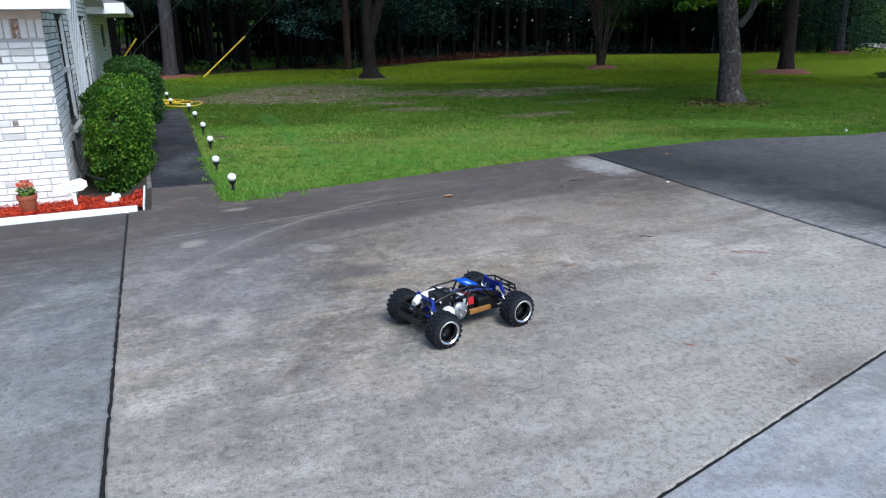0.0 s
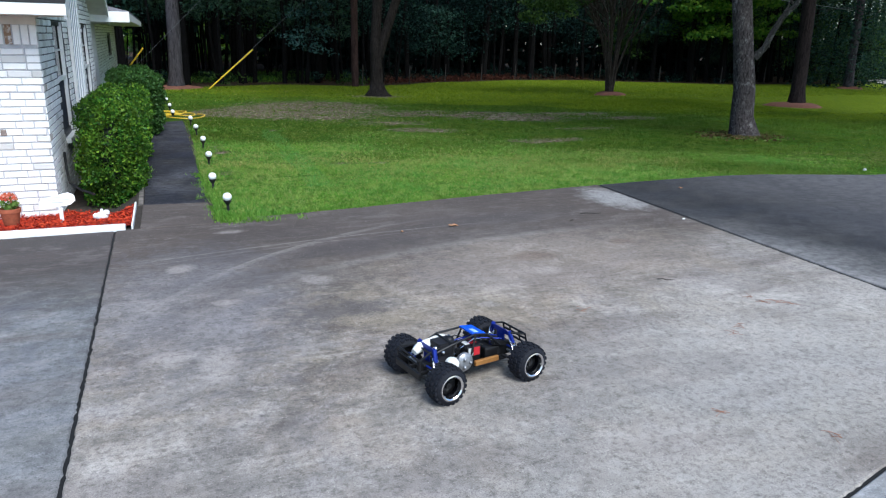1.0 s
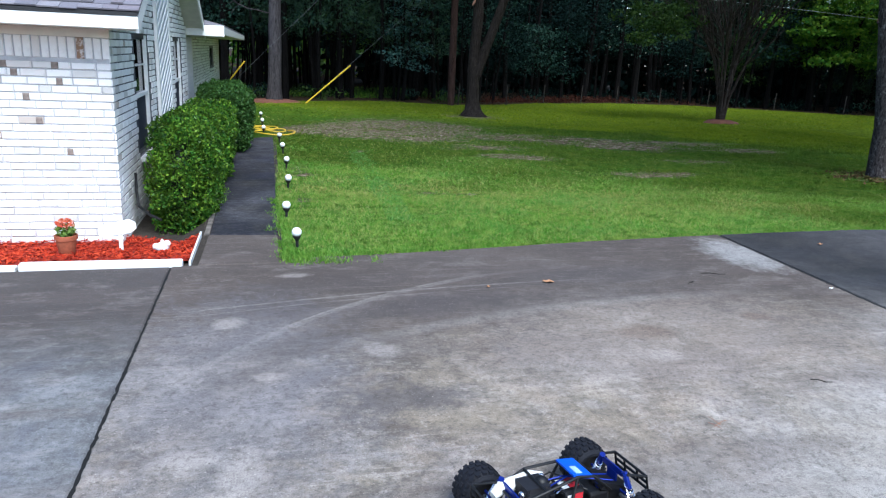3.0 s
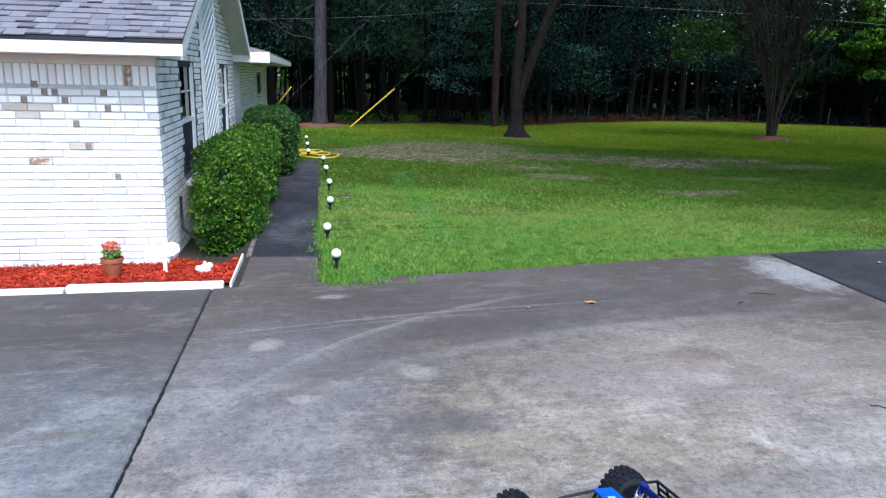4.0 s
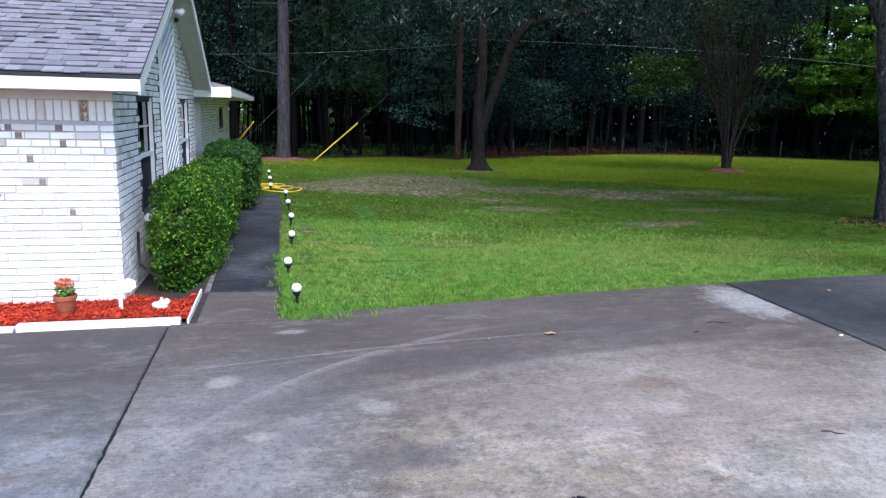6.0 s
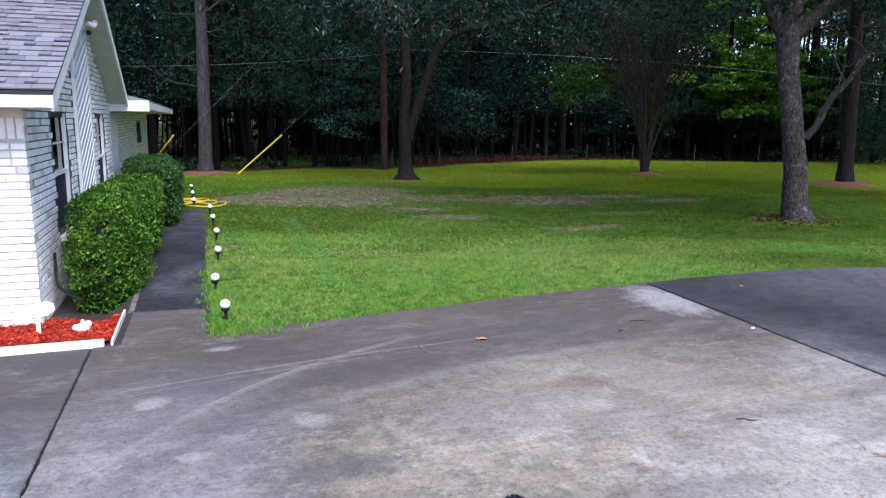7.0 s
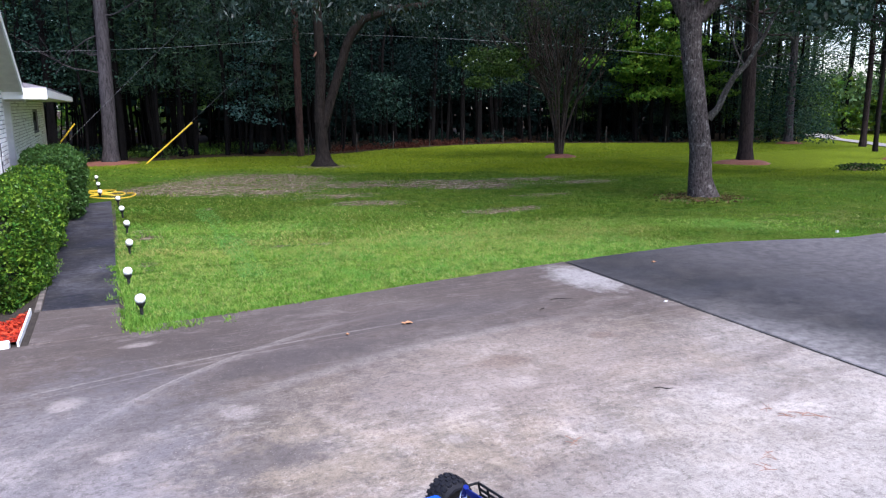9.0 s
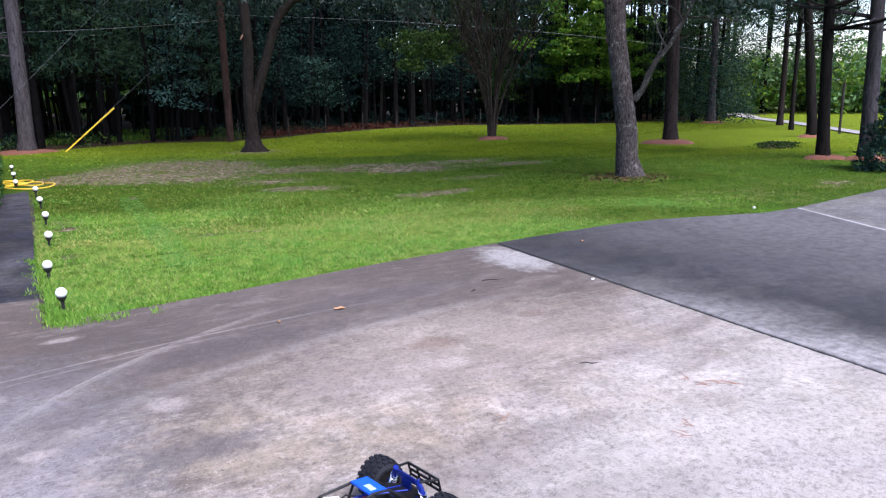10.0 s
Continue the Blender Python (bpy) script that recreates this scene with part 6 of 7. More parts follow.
def wheel(x, y, outward):
    w = new("wheel")
    w.parent = car
    turn = Matrix.Rotation(radians(-90 * outward), 3, "X")
    f = Form()
    R, W = 0.096, 0.06
    prof = [(0.062, -W), (0.074, -W), (0.086, -W * 0.86), (R, -W * 0.6), (R + 0.002, 0), (R, W * 0.6), (0.086, W * 0.86), (0.074, W), (0.062, W), (0.058, W * 0.8)]
    f.lathe(prof, 32, (x, y, 0.1), 0, turn, False)
    for row, z in enumerate((-0.040, -0.014, 0.014, 0.040)):
        for i in range(20):
            a = 2 * math.pi * (i + 0.5 * (row % 2)) / 20
            b = Matrix.Translation((x, y, 0.1)) @ turn.to_4x4() @ Matrix.Rotation(a, 4, "Z")
            rr = R + (0.001 if abs(z) < 0.03 else -0.004)
            f.box(rr - 0.006, rr + 0.0065, -0.009, 0.009, z - 0.009, z + 0.009, 0, 0, b)
    part("tyre", f, RUBBER, w, "knobbly black tyre")
    f = Form()
    f.lathe([(0.054, W * 0.55), (0.056, W * 0.96), (0.062, W * 1.05), (0.068, W * 1.02), (0.069, W * 0.85)], 32, (x, y, 0.1), 0, turn, False)
    part("rim", f, CHROME, w, "bright chrome rim ring", True)
    f = Form()
    f.lathe([(0.06, -W * 0.6), (0.055, W * 0.1), (0.02, W * 0.3), (0.016, W * 0.5), (0.001, W * 0.5)], 20, (x, y, 0.1), 0, turn)
    part("hub", f, CAR_BLACK, w, "deep black wheel dish", True)


for wx in (-0.27, 0.27):
    for wy in (-0.215, 0.215):
        wheel(wx, wy, 1 if wy > 0 else -1)


def bar(name, pts, r, mat, label="", n=7):
    f = Form()
    f.tube(pts, r, n)
    return part(name, f, mat, car, label, True)


f = Form()
f.box(-0.27, 0.26, -0.075, 0.075, 0.068, 0.078, 0, 0.003)
f.box(0.26, 0.34, -0.05, 0.05, 0.072, 0.08, 0, 0.003, Matrix.Rotation(radians(-4), 4, "Y"))
part("chassis", f, CAR_BLACK, car, "flat black chassis plate")
for s in (-1, 1):
    f = Form()
    f.box(-0.17, 0.19, 0.075 * s - 0.006, 0.075 * s + 0.006, 0.075, 0.10, 0, 0.003)
    part("side_rail", f, CAR_BLACK, car)
    for fx in (-0.27, 0.27):
        bar("lower_arm", [(fx - 0.05, 0.055 * s, 0.085), (fx, 0.16 * s, 0.075), (fx + 0.05, 0.055 * s, 0.085)], 0.008, CAR_BLACK)
        bar("upper_arm", [(fx - 0.02, 0.06 * s, 0.14), (fx, 0.155 * s, 0.125)], 0.006, CAR_BLUE, "blue link")
        bar("axle", [(fx, 0.03 * s, 0.1), (fx, 0.16 * s, 0.1)], 0.008, ENGINE_GREY)
        top = (fx - 0.02 * (1 if fx > 0 else -1), 0.07 * s, 0.225)
        foot = (fx, 0.135 * s, 0.09)
        mid = tuple(a + (b - a) * 0.45 for a, b in zip(top, foot))
        sh = bar("shock_absorber", [top, mid], 0.013, CAR_BLUE, "blue shock body")
        coil = []
        for i in range(60):
            t = i / 59
            a = t * 2 * math.pi * 6
            b = [top[j] + (foot[j] - top[j]) * (0.3 + 0.62 * t) for j in range(3)]
            coil.append((b[0] + 0.016 * math.cos(a), b[1] + 0.016 * math.sin(a) * 0.7, b[2] + 0.016 * math.sin(a) * 0.5))
        cf = Form()
        cf.tube(coil, 0.003, 5)
        sp = part("spring", cf, CHROME, sh, "silver coil spring", True)
for fx in (-0.25, 0.25):
    f = Form()
    f.prism([(-0.06, 0.198), (0.06, 0.198), (0.08, 0.212), (0.05, 0.222), (-0.05, 0.222), (-0.08, 0.212)], 0, fx - 0.004, fx + 0.004)
    f.prism([(-0.018, 0.08), (0.018, 0.08), (0.03, 0.198), (-0.03, 0.198)], 0, fx - 0.005, fx + 0.005)
    part("shock_tower", f, CAR_BLUE, car, "blue shock tower")
    f = Form()
    f.box(fx - 0.045, fx + 0.045, -0.04, 0.04, 0.075, 0.14, 0, 0.01)
    part("gearbox", f, CAR_BLACK, car)
# roll cage
for s in (-1, 1):
    y = 0.085 * s
    bar("cage_bar", [(-0.26, 0.8 * y, 0.195), (-0.14, y, 0.235), (0.02, y * 0.75, 0.25), (0.10, y * 0.75, 0.235), (0.2, y * 0.7, 0.15)], 0.006, CAR_BLACK)
    bar("cage_post", [(-0.14, y, 0.235), (-0.15, 1.05 * y, 0.10)], 0.006, CAR_BLACK)
    bar("cage_post", [(0.02, y * 0.75, 0.25), (-0.03, 1.05 * y, 0.10)], 0.006, CAR_BLACK)
    bar("cage_post", [(-0.26, 0.8 * y, 0.195), (-0.24, 0.9 * y, 0.09)], 0.006, CAR_BLACK)
bar("cage_bar", [(-0.14, -0.085, 0.235), (-0.14, 0.085, 0.235)], 0.006, CAR_BLACK)
bar("cage_bar", [(-0.26, -0.068, 0.195), (-0.26, 0.068, 0.195)], 0.006, CAR_BLACK)
f = Form()
f.prism([(0.0, 0.252), (0.085, 0.241), (0.1, 0.23), (0.1, 0.236), (0.085, 0.249), (0.0, 0.26)], 1, -0.062, 0.062)
rp = part("roof_panel", f, ROOF_BLUE, car, "bright blue roof panel")
f = Form()
f.prism([(0.02, 0.2575), (0.05, 0.2536), (0.05, 0.2556), (0.02, 0.2595)], 1, -0.05, 0.0)
part("decal", f, plain("pale blue decal", (0.35, 0.5, 0.8), 0.4), rp, "pale angular decal")
# engine and its fittings
f = Form()
f.box(-0.2, -0.1, -0.035, 0.045, 0.08, 0.17, 0, 0.01)
part("crankcase", f, plain("dark cast metal", (0.05, 0.05, 0.06), 0.5, 0.5), car, "dark cast crankcase")
f = Form()
comb = [(-0.19, 0.165)]
for i in range(7):
    z = 0.172 + i * 0.009
    comb += [(-0.19, z), (-0.205, z), (-0.205, z + 0.005), (-0.19, z + 0.005)]
f.prism(comb + [(-0.3 - x, z) for x, z in comb[::-1]], 1, -0.045, 0.045)
part("engine", f, plain("dark finned metal", (0.03, 0.03, 0.035), 0.5, 0.5), car, "dark finned engine")
f = Form()
f.lathe([(0.05, 0), (0.052, 0.02), (0.04, 0.032), (0.012, 0.036)], 20, (-0.07, -0.08, 0.125), 0, Matrix.Rotation(radians(90), 3, "X"))
for i in range(3):
    a = i * 2.1
    f.ball((-0.07 + 0.025 * math.cos(a), -0.118, 0.125 + 0.025 * math.sin(a)), 0.010, 6)
part("clutch_cover", f, ENGINE_GREY, car, "round cast cover", True)
f = Form()
f.lathe([(0.032, 0), (0.04, 0.02), (0.036, 0.04), (0.015, 0.048)], 18, (-0.165, -0.09, 0.14), 0, Matrix.Rotation(radians(90), 3, "X"))
part("pull_starter", f, CAR_WHITE, car, "white round starter cover", True)
f = Form()
f.tube([(-0.3, 0.05, 0.175), (-0.26, 0.062, 0.19), (-0.12, 0.068, 0.205), (-0.06, 0.066, 0.2)], [0.018, 0.028, 0.028, 0.014], 14)
part("exhaust_pipe", f, CAR_WHITE, car, "long white exhaust canister", True)
f = Form()
f.ball((-0.11, 0.0, 0.222), 0.03, 10, 0, (1, 1, 0.8))
part("air_filter", f, CAR_BLACK, car, "round black air filter", True)
f = Form()
f.box(-0.03, 0.07, -0.06, 0.05, 0.085, 0.185, 0, 0.014)
tank = part("fuel_tank", f, CAR_BLACK, car, "black fuel tank")
for x0, x1, mt in ((-0.02, 0.01, CAR_WHITE), (0.015, 0.055, CAR_RED)):
    f = Form()
    f.box(x0, x1, -0.0635, -0.0605, 0.13, 0.175)
    part("decal", f, mt, tank, "bright sticker")
    f = Form()
    f.box(x0, x1, -0.03, 0.03, 0.1855, 0.188)
    part("decal", f, mt, tank, "bright sticker")
f = Form()
f.box(0.0, 0.16, -0.105, -0.085, 0.085, 0.115, 0, 0.005)
part("side_guard", f, COPPER, car, "copper coloured side plate")
f = Form()
f.box(0.1, 0.2, -0.055, 0.055, 0.085, 0.15, 0, 0.012)
part("radio_box", f, CAR_BLACK, car, "black radio box")
f = Form()
f.prism([(0.15, 0.16), (0.29, 0.13), (0.31, 0.135), (0.16, 0.19)], 1, -0.06, 0.06)
part("nose_panel", f, CAR_BLACK, car, "black nose panel")
for k_, (px, py, pz, r) in enumerate(((-0.21, -0.02, 0.2, 0.015), (-0.22, 0.02, 0.18, 0.013), (-0.18, -0.05, 0.185, 0.012), (-0.09, 0.03, 0.225, 0.012))):
    f = Form()
    f.ball((px, py, pz), r, 7)
    part("fitting", f, CHROME, car, "small bright fitting", True)
# bumpers
f = Form()
f.box(-0.375, -0.36, -0.12, 0.12, 0.10, 0.135, 0, 0.004)
f.box(-0.36, -0.26, -0.06, -0.045, 0.09, 0.11, 0, 0.003)
f.box(-0.36, -0.26, 0.045, 0.06, 0.09, 0.11, 0, 0.003)
part("rear_bumper", f, CAR_BLACK, car, "black rear bumper plate")
for z in (0.175, 0.2):
    bar("bumper_bar", [(-0.365, -0.11, z), (-0.365, 0.11, z)], 0.005, CAR_BLACK)
for s in (-1, 1):
    bar("bumper_bar", [(-0.365, 0.11 * s, 0.15), (-0.365, 0.11 * s, 0.2), (-0.27, 0.07 * s, 0.215)], 0.005, CAR_BLACK)
    bar("front_hoop", [(0.29, 0.09 * s, 0.1), (0.36, 0.1 * s, 0.14), (0.345, 0.1 * s, 0.2), (0.25, 0.085 * s, 0.22)], 0.006, CAR_BLACK)
for z, x in ((0.14, 0.36), (0.17, 0.352), (0.2, 0.345)):
    bar("front_hoop", [(x, -0.1, z), (x, 0.1, z)], 0.006, CAR_BLACK)
for yy in (-0.04, 0.04):
    bar("front_hoop", [(0.36, yy, 0.14), (0.345, yy, 0.2)], 0.005, CAR_BLACK)
bar("aerial", [(0.12, 0.05, 0.15), (0.1, 0.06, 0.3)], 0.0018, CAR_BLACK, "", 5)

hose_rng = random.Random(17)
for k_ in range(7):
    a_ = (hose_rng.uniform(-0.22, -0.05), hose_rng.uniform(-0.06, 0.06), hose_rng.uniform(0.15, 0.2))
    b_ = (hose_rng.uniform(0.0, 0.22), hose_rng.uniform(-0.06, 0.06), hose_rng.uniform(0.13, 0.19))
    m_ = tuple((p + q) / 2 for p, q in zip(a_, b_))
    bar("hose", [a_, (m_[0], m_[1] + 0.02, m_[2] + 0.03), b_], 0.0035, (CAR_BLACK, CHROME, CAR_BLUE)[k_ % 3], "thin hose")
for k_ in range(8):
    f = Form()
    x_, y_ = hose_rng.uniform(-0.23, 0.2), hose_rng.uniform(-0.065, 0.065)
    f.box(x_ - 0.012, x_ + 0.012, y_ - 0.01, y_ + 0.01, 0.15, 0.165 + 0.02 * hose_rng.random(), 0, 0.003)
    part("fitting", f, (ENGINE_GREY, CHROME, CAR_BLUE, CAR_BLACK)[k_ % 4], car)

# ---- loose leaves and twigs on the concrete ----
DRY_LEAF = plain("dry leaf", (0.42, 0.22, 0.115), 0.85, 0, 0.4, 40, 0.2)


def dry_leaf(x, y, size, turn, mat=None):
    f = Form()
    out = []
    for i in range(14):
        a = 2 * math.pi * i / 14
        r = size * (0.55 + 0.45 * abs(math.cos(a * 2.5))) * (1.3 if abs(math.sin(a)) < 0.5 else 0.8)
        out.append((r * math.cos(a), r * math.sin(a), 0.006 + 0.012 * abs(math.sin(a * 1.5))))
    f.add([(0, 0, 0.004)] + out, [(0, 1 + i, 1 + (i + 1) % 14) for i in range(14)])
    tagged(part("fallen_leaf", f, mat or DRY_LEAF), "curled dry brown leaf on the concrete", "leaf", "fallen leaves").matrix_basis = pose(x, y, gz(x, y) + 0.002, 0, 0, turn)


for x, y, s, a in ((2.92, 5.88, 0.042, -20), (2.39, 5.8, 0.018, 40), (6.32, 6.79, 0.028, 10)):
    dry_leaf(x, y, s, a)
chip = Form()
chip.box(-0.018, 0.018, -0.01, 0.01, 0.0, 0.008, 0, 0.003)
tagged(part("paper_scrap", chip, WHITE_STONE), "tiny white scrap beside the concrete joint", "litter").matrix_basis = pose(5.27, 5.44, gz(5.27, 5.44), 0, 0, 20)
CAP_GREY = plain("weathered grey plastic", (0.42, 0.44, 0.45), 0.6)
cap = Form()
cap.lathe([(0.022, -0.06), (0.022, 0.008), (0.018, 0.016), (0.008, 0.019)], 14)
tagged(part("irrigation_cap", cap, CAP_GREY, None, "", True), "small pale grey plastic cap in the grass beside the driveway", "irrigation cap").matrix_basis = pose(9.95, 7.2, gz(9.95, 7.2))
NEEDLE = plain("red-brown pine needle", (0.3, 0.14, 0.09), 0.8)
needle_rng = random.Random(41)
for x, y in ((3.1, 1.75), (4.24, 3.22), (4.14, 3.25), (3.66, 2.93), (2.75, 2.1), (4.13, 3.36), (2.89, 3.5), (4.3, 3.15), (3.55, 2.85)):
    f = Form()
    for i in range(4):
        a, o = needle_rng.uniform(0, 3.1), (needle_rng.uniform(-0.03, 0.03), needle_rng.uniform(-0.03, 0.03))
        l = needle_rng.uniform(0.02, 0.05)
        f.tube([(o[0] - l * math.cos(a), o[1] - l * math.sin(a), 0.003), (o[0], o[1] + 0.006, 0.005), (o[0] + l * math.cos(a), o[1] + l * math.sin(a), 0.003)], 0.0011, 4)
    tagged(part("pine_straw", f, NEEDLE), "few red-brown pine needles on the concrete", "pine straw", "pine straw bits").matrix_basis = pose(x, y, gz(x, y))
for x, y, ln, a in ((4.49, 5.94, 0.22, -15), (3.81, 3.85, 0.12, -30), (4.14, 5.73, 0.1, 35)):
    f = Form()
    f.tube([(-ln / 2, 0, 0.004), (-ln / 6, 0.012, 0.007), (ln / 6, -0.008, 0.006), (ln / 2, 0.014, 0.004)], [0.0025, 0.003, 0.0028, 0.0015], 5)
    tagged(part("twig", f, TWIG), "short grey-brown twig lying on the concrete", "twig", "fallen twigs").matrix_basis = pose(x, y, gz(x, y), 0, 0, a)


# ---- grass ----
def grass():
    rng = np.random.default_rng(15)
    def ripple(x, y, u, v, k):
        return (np.sin(x * u + 1.7 * k + 1.3 * np.sin(y * v * 0.7 + k)) + np.sin(y * v + 2.3 * k + 1.1 * np.sin(x * u * 1.6 - k)) + np.sin((x * u * 0.6 + y * v * 0.8) * 1.7 + k)) / 3

    def field(n, x0, x1, y0, y1, h, w):
        x, y = rng.uniform(x0, x1, n), rng.uniform(y0, y1, n)
        ok = (y > np.interp(x, EX, EY) - 0.015) & ((x > 0.84) | ((y > 17.2) & (x > 0.1))) & (y < np.interp(x, WX, WY))
        x, y = x[ok], y[ok]
        bare = np.minimum(1, sum(np.exp(-((x - a) / u) ** 2 - ((y - b) / v) ** 2) for a, b, u, v in BARE))
        ok = rng.uniform(0, 1, len(x)) > np.clip(bare * (1.4 + 0.9 * ripple(x, y, 2.2, 3.6, 5.0)) - 0.12, 0, 0.92)
        x, y = x[ok], y[ok]
        tuft = ripple(x, y, 4.1, 4.7, 1.0)
        m = len(x)
        z = 0.0049 * x - 0.0115 * y + np.where((y > 9) & (y < 34), 0.02 * np.sin(x * 0.9) * np.cos(y * 0.7), 0) - 0.016
        a = rng.uniform(0, 6.28, m)
        hh = h * rng.uniform(0.5, 1.4, m) * (1 + 0.5 * tuft)
        ln = hh * rng.uniform(0.3, 1.6, m)
        b = rng.uniform(0, 6.28, m)
        ww = w * rng.uniform(0.7, 1.3, m) / 2
        p = np.stack([x, y, z], 1)
        s = np.stack([np.cos(a) * ww, np.sin(a) * ww, np.zeros(m)], 1)
        top = p + np.stack([np.cos(b) * ln, np.sin(b) * ln, hh], 1)
        return np.stack([p - s, p + s, top], 1)
    blades = np.concatenate([field(330000, 0.8, 9.5, 6.55, 10.0, 0.030, 0.0075), field(210000, 0.8, 13, 10.0, 14.5, 0.030, 0.012), field(130000, 0.3, 18, 14.5, 21, 0.032, 0.02), field(60000, 0, 30, 21, 36, 0.035, 0.035), field(90000, 9.5, 26, 6.5, 14.5, 0.03, 0.014)])
    base = blades[:, 0]
    bx, by = base[:, 0], base[:, 1]
    jit = rng.normal(size=len(base))
    wave = 0.5 * ripple(bx, by, 1.1, 1.9, 3.0)
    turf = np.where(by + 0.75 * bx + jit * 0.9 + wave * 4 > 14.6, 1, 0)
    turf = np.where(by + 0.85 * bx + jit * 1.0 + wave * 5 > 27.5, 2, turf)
    dry = np.exp(-((by + 0.22 * bx - 10.6) / 1.0) ** 2) * np.clip(0.6 + 0.8 * ripple(bx, by, 3.5, 5.0, 9.0), 0, 1)
    turf = np.where(rng.uniform(0, 1, len(base)) < np.where(bx < 6, 0.045, 0.008) + 0.36 * dry * (bx < 8), 3, turf)
    strip = np.abs(bx - (2.15 + (by - 8.0) * 0.036)) < 0.15 + 0.12 * wave
    turf = np.where(strip & (by > 8.3) & (by < 14.6) & (rng.uniform(0, 1, len(base)) < 0.28), 4, turf)
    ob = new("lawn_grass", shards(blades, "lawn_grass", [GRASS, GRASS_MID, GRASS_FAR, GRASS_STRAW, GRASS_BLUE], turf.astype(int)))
    tagged(ob, "short green lawn grass blades with yellowed tips", "grass", kind="stuff")
    # longer weeds along the path and the slab's edge
    tuft = []
    spots = [(0.86 + rng.normal() * 0.05, y) for y in np.linspace(6.75, 9.5, 34)] + [(x, float(np.interp(x, EX, EY)) + 0.02 + abs(rng.normal()) * 0.03) for x in np.linspace(0.85, 2.4, 26)] + [(0.9 + abs(rng.normal()) * 0.25, 6.66 + abs(rng.normal()) * 0.2) for _ in range(26)] + [(11.22 + r_ * math.cos(a), 11.05 + r_ * math.sin(a)) for a, r_ in zip(rng.uniform(0, 6.28, 60), rng.uniform(0.3, 0.75, 60))] + [(0.16, y) for y in np.linspace(9.4, 10.2, 5)]
    for x, y in spots:
        n = 34
        p = np.stack([x + rng.normal(size=n) * 0.04, y + rng.normal(size=n) * 0.04, np.full(n, gz(x, y) - 0.01)], 1)
        a, b = rng.uniform(0, 6.28, n), rng.uniform(0, 6.28, n)
        h_ = rng.uniform(0.02, 0.058, n)
        s = np.stack([np.cos(a), np.sin(a), np.zeros(n)], 1) * 0.006
        top = p + np.stack([np.cos(b) * h_ * 0.6, np.sin(b) * h_ * 0.6, h_], 1)
        tuft.append(np.stack([p - s, p + s, top], 1))
    ob = new("edge_weeds", shards(np.concatenate(tuft), "edge_weeds", WEED))
    tagged(ob, "taller weeds and grass tufts along the slab edges", "weeds", kind="stuff")


grass()

# ---- bricks and shingles, last ----
def brick_mesh(length, height, seed, mat, proud=0.012):
    r = random.Random(seed)
    j = lambda: r.uniform(-0.003, 0.003)
    a, b, c = length / 2, height / 2, 0.004
    v = [(-a, -b, 0), (a, -b, 0), (a, b, 0), (-a, b, 0)]
    v += [(-a + c + j(), -b + c + j(), proud + j() * 0.6), (a - c + j(), -b + c + j(), proud + j() * 0.6), (a - c + j(), b - c + j(), proud + j() * 0.6), (-a + c + j(), b - c + j(), proud + j() * 0.6)]
    return v, [(4, 5, 6, 7), (0, 1, 5, 4), (1, 2, 6, 5), (2, 3, 7, 6), (3, 0, 4, 7)]


COURSE, LONG, JOINT = 0.0715, 0.215, 0.011
SHARED = {}


def shared_brick(length, kind, upright=False, mat=BRICK):
    key = (round(length, 2), kind, upright, mat.name)
    if key not in SHARED:
        f = Form()
        h = COURSE - JOINT
        f.add(*(brick_mesh(length - 0.007, h, kind, BRICK) if not upright else brick_mesh(0.062, length - JOINT, kind, BRICK)))
        SHARED[key] = f.mesh("brick", mat)
    return SHARED[key]


# bricks that lost their whitewash: along the wall, height
WORN = [(-1.70, 0.79), (-1.42, 0.84)]
# half bricks that stand bare and dark among the painted ones
BARE_HEADERS = [(-1.74, 1.49), (-1.66, 1.42), (-1.57, 1.42), (-1.49, 1.35), (-1.15, 1.42), (-1.12, 1.28), (-1.41, 1.13), (-1.84, 1.35), (-1.08, 0.63), (-1.32, 0.92)]
FRONT_AT = Matrix(((1, 0, 0, 0), (0, 0, -1, YW + 0.012), (0, 1, 0, 0), (0, 0, 0, 1)))
GABLE_AT = Matrix(((0, 0, 1, XW - 0.012), (1, 0, 0, 0), (0, 1, 0, 0), (0, 0, 0, 1)))


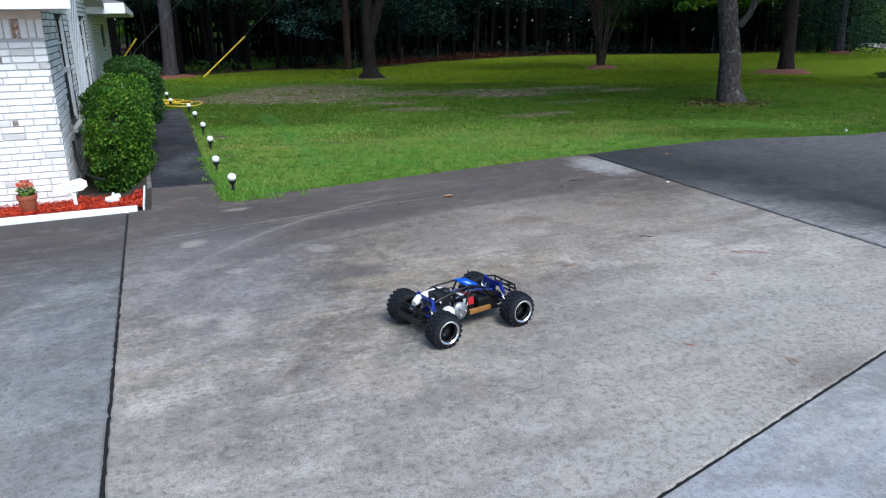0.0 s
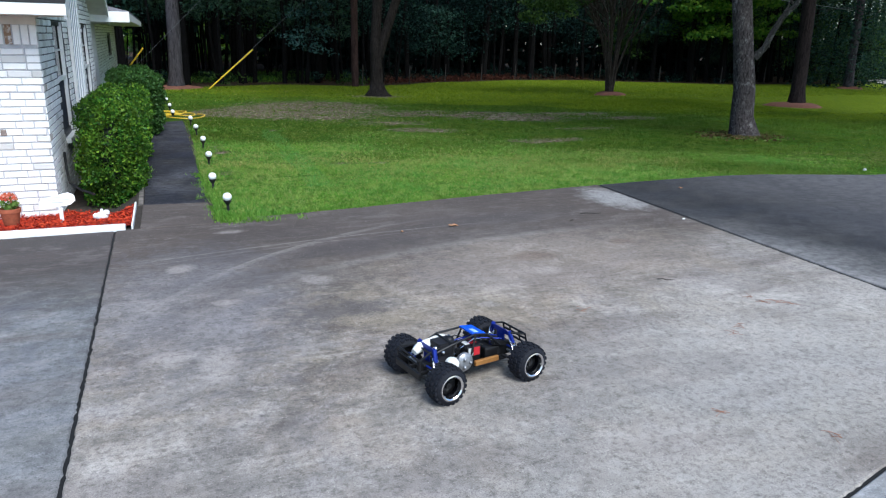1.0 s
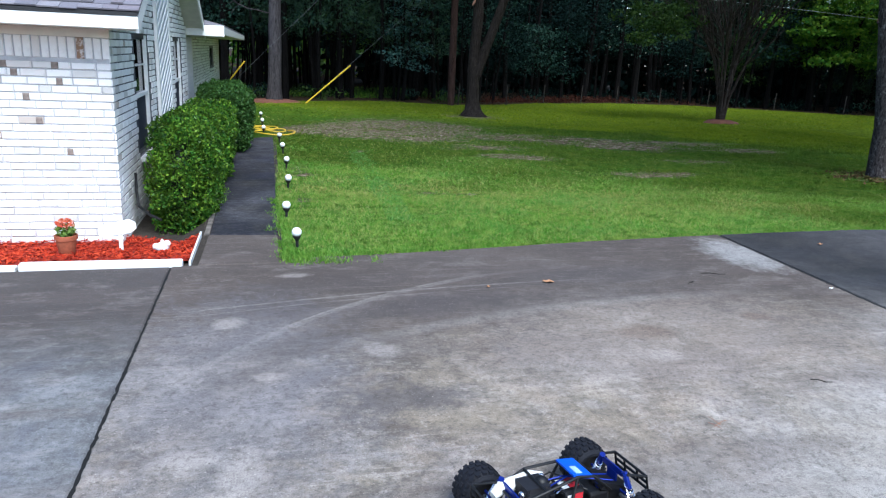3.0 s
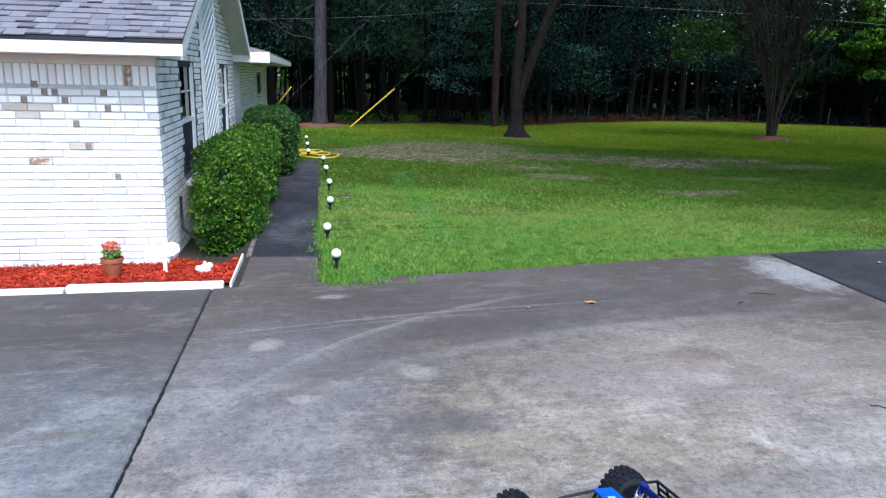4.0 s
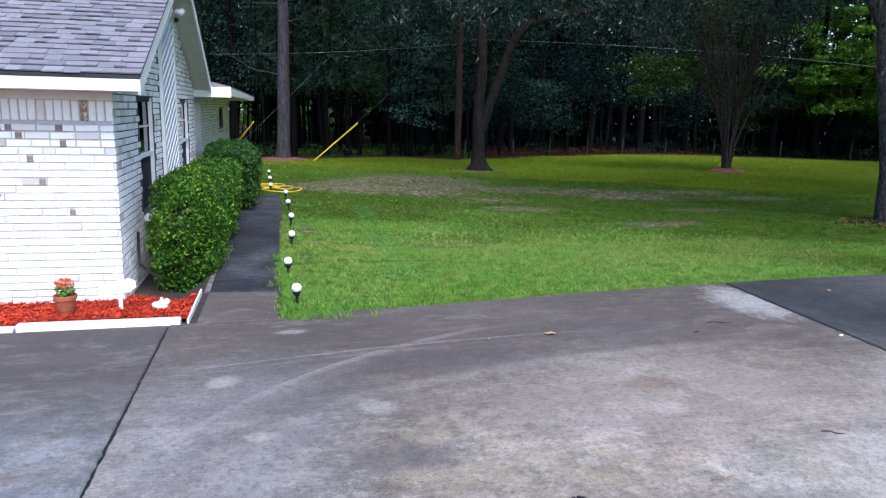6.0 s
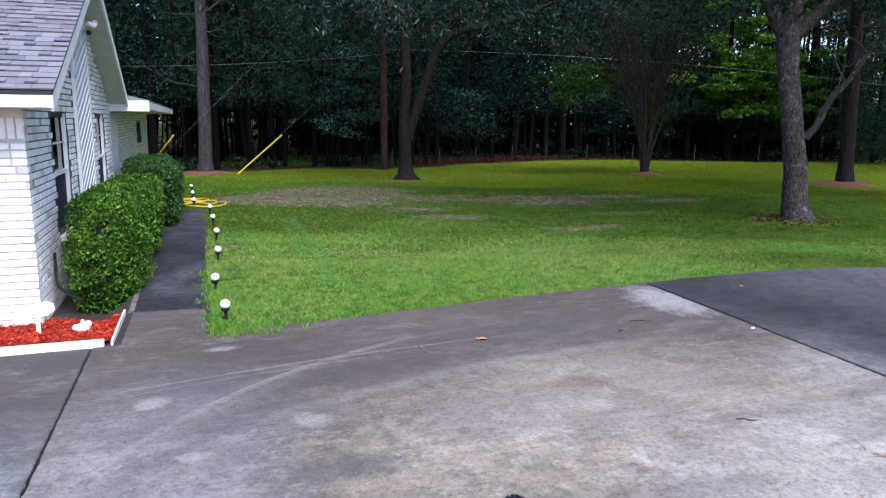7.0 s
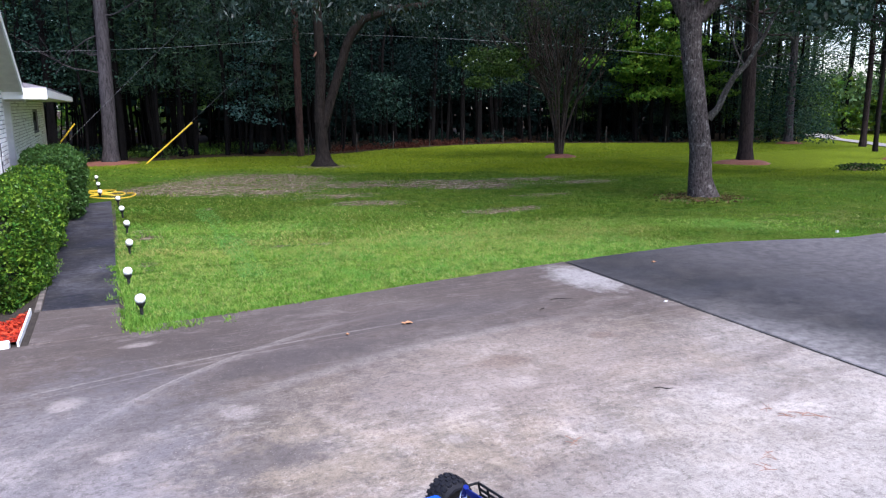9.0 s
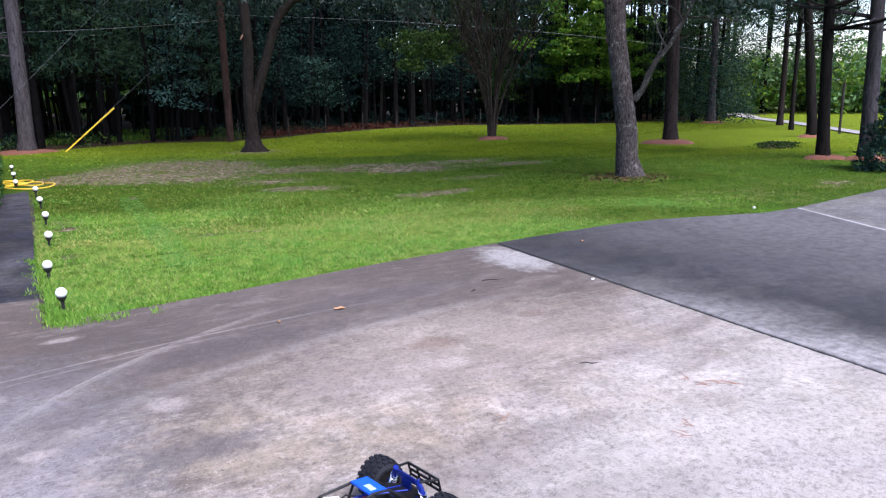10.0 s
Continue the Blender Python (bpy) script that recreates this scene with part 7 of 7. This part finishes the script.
def lay(frame_at, u0, u1, z0, z1, keep, near, limit, owner, rng, soldier=None):
    """Courses of bricks on a wall: near ones as pieces, the rest joined."""
    far = Form()
    made = 0
    rows = int((z1 - z0) / COURSE)
    for i in range(rows):
        z = z0 + (i + 0.5) * COURSE
        u = u0 - (LONG / 2 if i % 2 else 0)
        while u < u1:
            ln = LONG * rng.choice((1, 1, 1, 0.98, 0.5, 1)) if rng.random() < 0.9 else LONG * 0.75
            a, b = max(u, u0), min(u + ln, u1)
            u += ln
            if b - a < 0.04 or not keep((a + b) / 2, z, (b - a) / 2):
                continue
            q = round((b - a) * 50) / 50 if (b - a) != LONG else LONG
            m = frame_at @ Matrix.Translation(((a + b) / 2, z, rng.uniform(-0.002, 0.002))) @ Matrix.Rotation(rng.uniform(-0.008, 0.008), 4, "Z")
            if near((a + b) / 2, z) and made < limit:
                bare_brick = frame_at is FRONT_AT and any(abs(p - (a + b) / 2) < 0.09 and abs(q_ - z) < COURSE / 2 for p, q_ in WORN)
                ob = new("brick", shared_brick(b - a, rng.randint(0, 3), False, BRICK_WORN if bare_brick else BRICK))
                ob.parent, ob.matrix_basis = owner, m
                made += 1
            else:
                v, fs = brick_mesh(b - a - 0.008, COURSE - JOINT, rng.randint(0, 99), BRICK)
                far.add([m @ Vector(p) for p in v], fs)
    if soldier:
        z, u = soldier, u1
        while u > u0:
            m = frame_at @ Matrix.Translation((u - 0.036, z, rng.uniform(-0.002, 0.002)))
            if near(u, z) and made < limit + 40:
                ob = new("brick", shared_brick(0.2, rng.randint(0, 3), True, BRICK_WORN if abs(u - 0.036 + 0.96) < 0.036 else BRICK))
                ob.parent, ob.matrix_basis = owner, m
                made += 1
            else:
                v, fs = brick_mesh(0.062, 0.19, rng.randint(0, 99), BRICK)
                far.add([m @ Vector(p) for p in v], fs)
            u -= 0.073
    if far.v:
        ob = part("brickwork", far, BRICK_FAR, owner)
        tagged(ob, "whitewashed bricks farther along the wall", kind="stuff")


wall_rng = random.Random(12)
lay(FRONT_AT, -6.0, XW, -0.303, 1.49, lambda u, z, h: True, lambda u, z: u > -2.6, 290, front_wall, wall_rng, 1.61)
header = Form()
header.add(*brick_mesh(0.062, COURSE - JOINT, 5, BRICK))
header_mesh = header.mesh("brick", plain("bare dark brick", (0.27, 0.22, 0.19), 0.9, 0, 0.5, 30, 0.4))
for hu, hz in BARE_HEADERS:
    ob = new("brick", header_mesh)
    course = math.floor((hz + 0.303) / COURSE) + 0.5
    ob.parent, ob.matrix_basis = front_wall, FRONT_AT @ Matrix.Translation((hu, -0.303 + course * COURSE, 0.005))


def gable_free(u, z, h):
    for a, b in (W1, W2):
        if a - h - 0.002 < u < b + h + 0.002 and SILL - 0.09 < z < HEAD + 0.02:
            return False
    if PANEL[0] - h - 0.002 < u < PANEL[1] + h + 0.002:
        return False
    return z + 0.036 < min(rake(u - h), rake(u + h)) - 0.03


SIDE_AT = Matrix(((0, 0, 1, XP), (1, 0, 0, 0), (0, 1, 0, 0), (0, 0, 0, 1)))
lay(SIDE_AT, GABLE_N + 0.02, YP, -0.303, 1.85, lambda u, z, h: not (W3[0] - h < u < W3[1] + h and 0.86 < z < 1.64), lambda u, z: False, 0, side_wall, wall_rng)
lay(GABLE_AT, YW, GABLE_N, -0.303, 3.6, gable_free, lambda u, z: u < 10.62, 300, gable_wall, wall_rng)


def shingles():
    rng = random.Random(6)
    far = Form()
    length = math.hypot(APEX_Y - EAVE_Y, APEX_Z - EAVE_Z + 0.02)
    tilt = math.atan(PITCH)
    base = Matrix.Translation((0, EAVE_Y - 0.015, EAVE_Z + 0.012)) @ Matrix.Rotation(tilt, 4, "X")
    meshes = []
    def tab(w, seed):
        r = random.Random(seed)
        t = r.choice((0.008, 0.013, 0.018))
        e = 0.138
        d = r.choice((0.0, 0.008, 0.022, 0.034))
        v = [(0, 0 + d, 0), (w, 0 + d, 0), (w, e, 0), (0, e, 0), (0.002, d, t), (w - 0.002, d, t), (w - 0.002, e, 0.003), (0.002, e, 0.003)]
        return v, [(4, 5, 6, 7), (0, 1, 5, 4), (1, 2, 6, 5), (3, 0, 4, 7)]
    for k in range(14):
        f = Form()
        f.add(*tab((0.10, 0.14, 0.17, 0.2, 0.12)[k % 5], k))
        meshes.append(((0.10, 0.14, 0.17, 0.2, 0.12)[k % 5], f.mesh("shingle", SHINGLE)))
    made = 0
    for i in range(int(length / 0.135)):
        x = ROOF_E + 0.01
        while x > -6.5:
            k = rng.randrange(14)
            w, me = meshes[k]
            x -= w
            m = base @ Matrix.Translation((x, i * 0.135, 0.002 + 0.0005 * (k % 3)))
            if x > -2.5 and i < 20 and made < 300:
                ob = new("shingle", me)
                ob.parent, ob.matrix_basis = roof_ob, m
                made += 1
            else:
                v, fs = tab(w, k)
                far.add([m @ Vector(p) for p in v], fs)
    tagged(part("shingle_field", far, SHINGLE_FAR, roof_ob), "grey asphalt shingles farther up the roof", kind="stuff")


shingles()
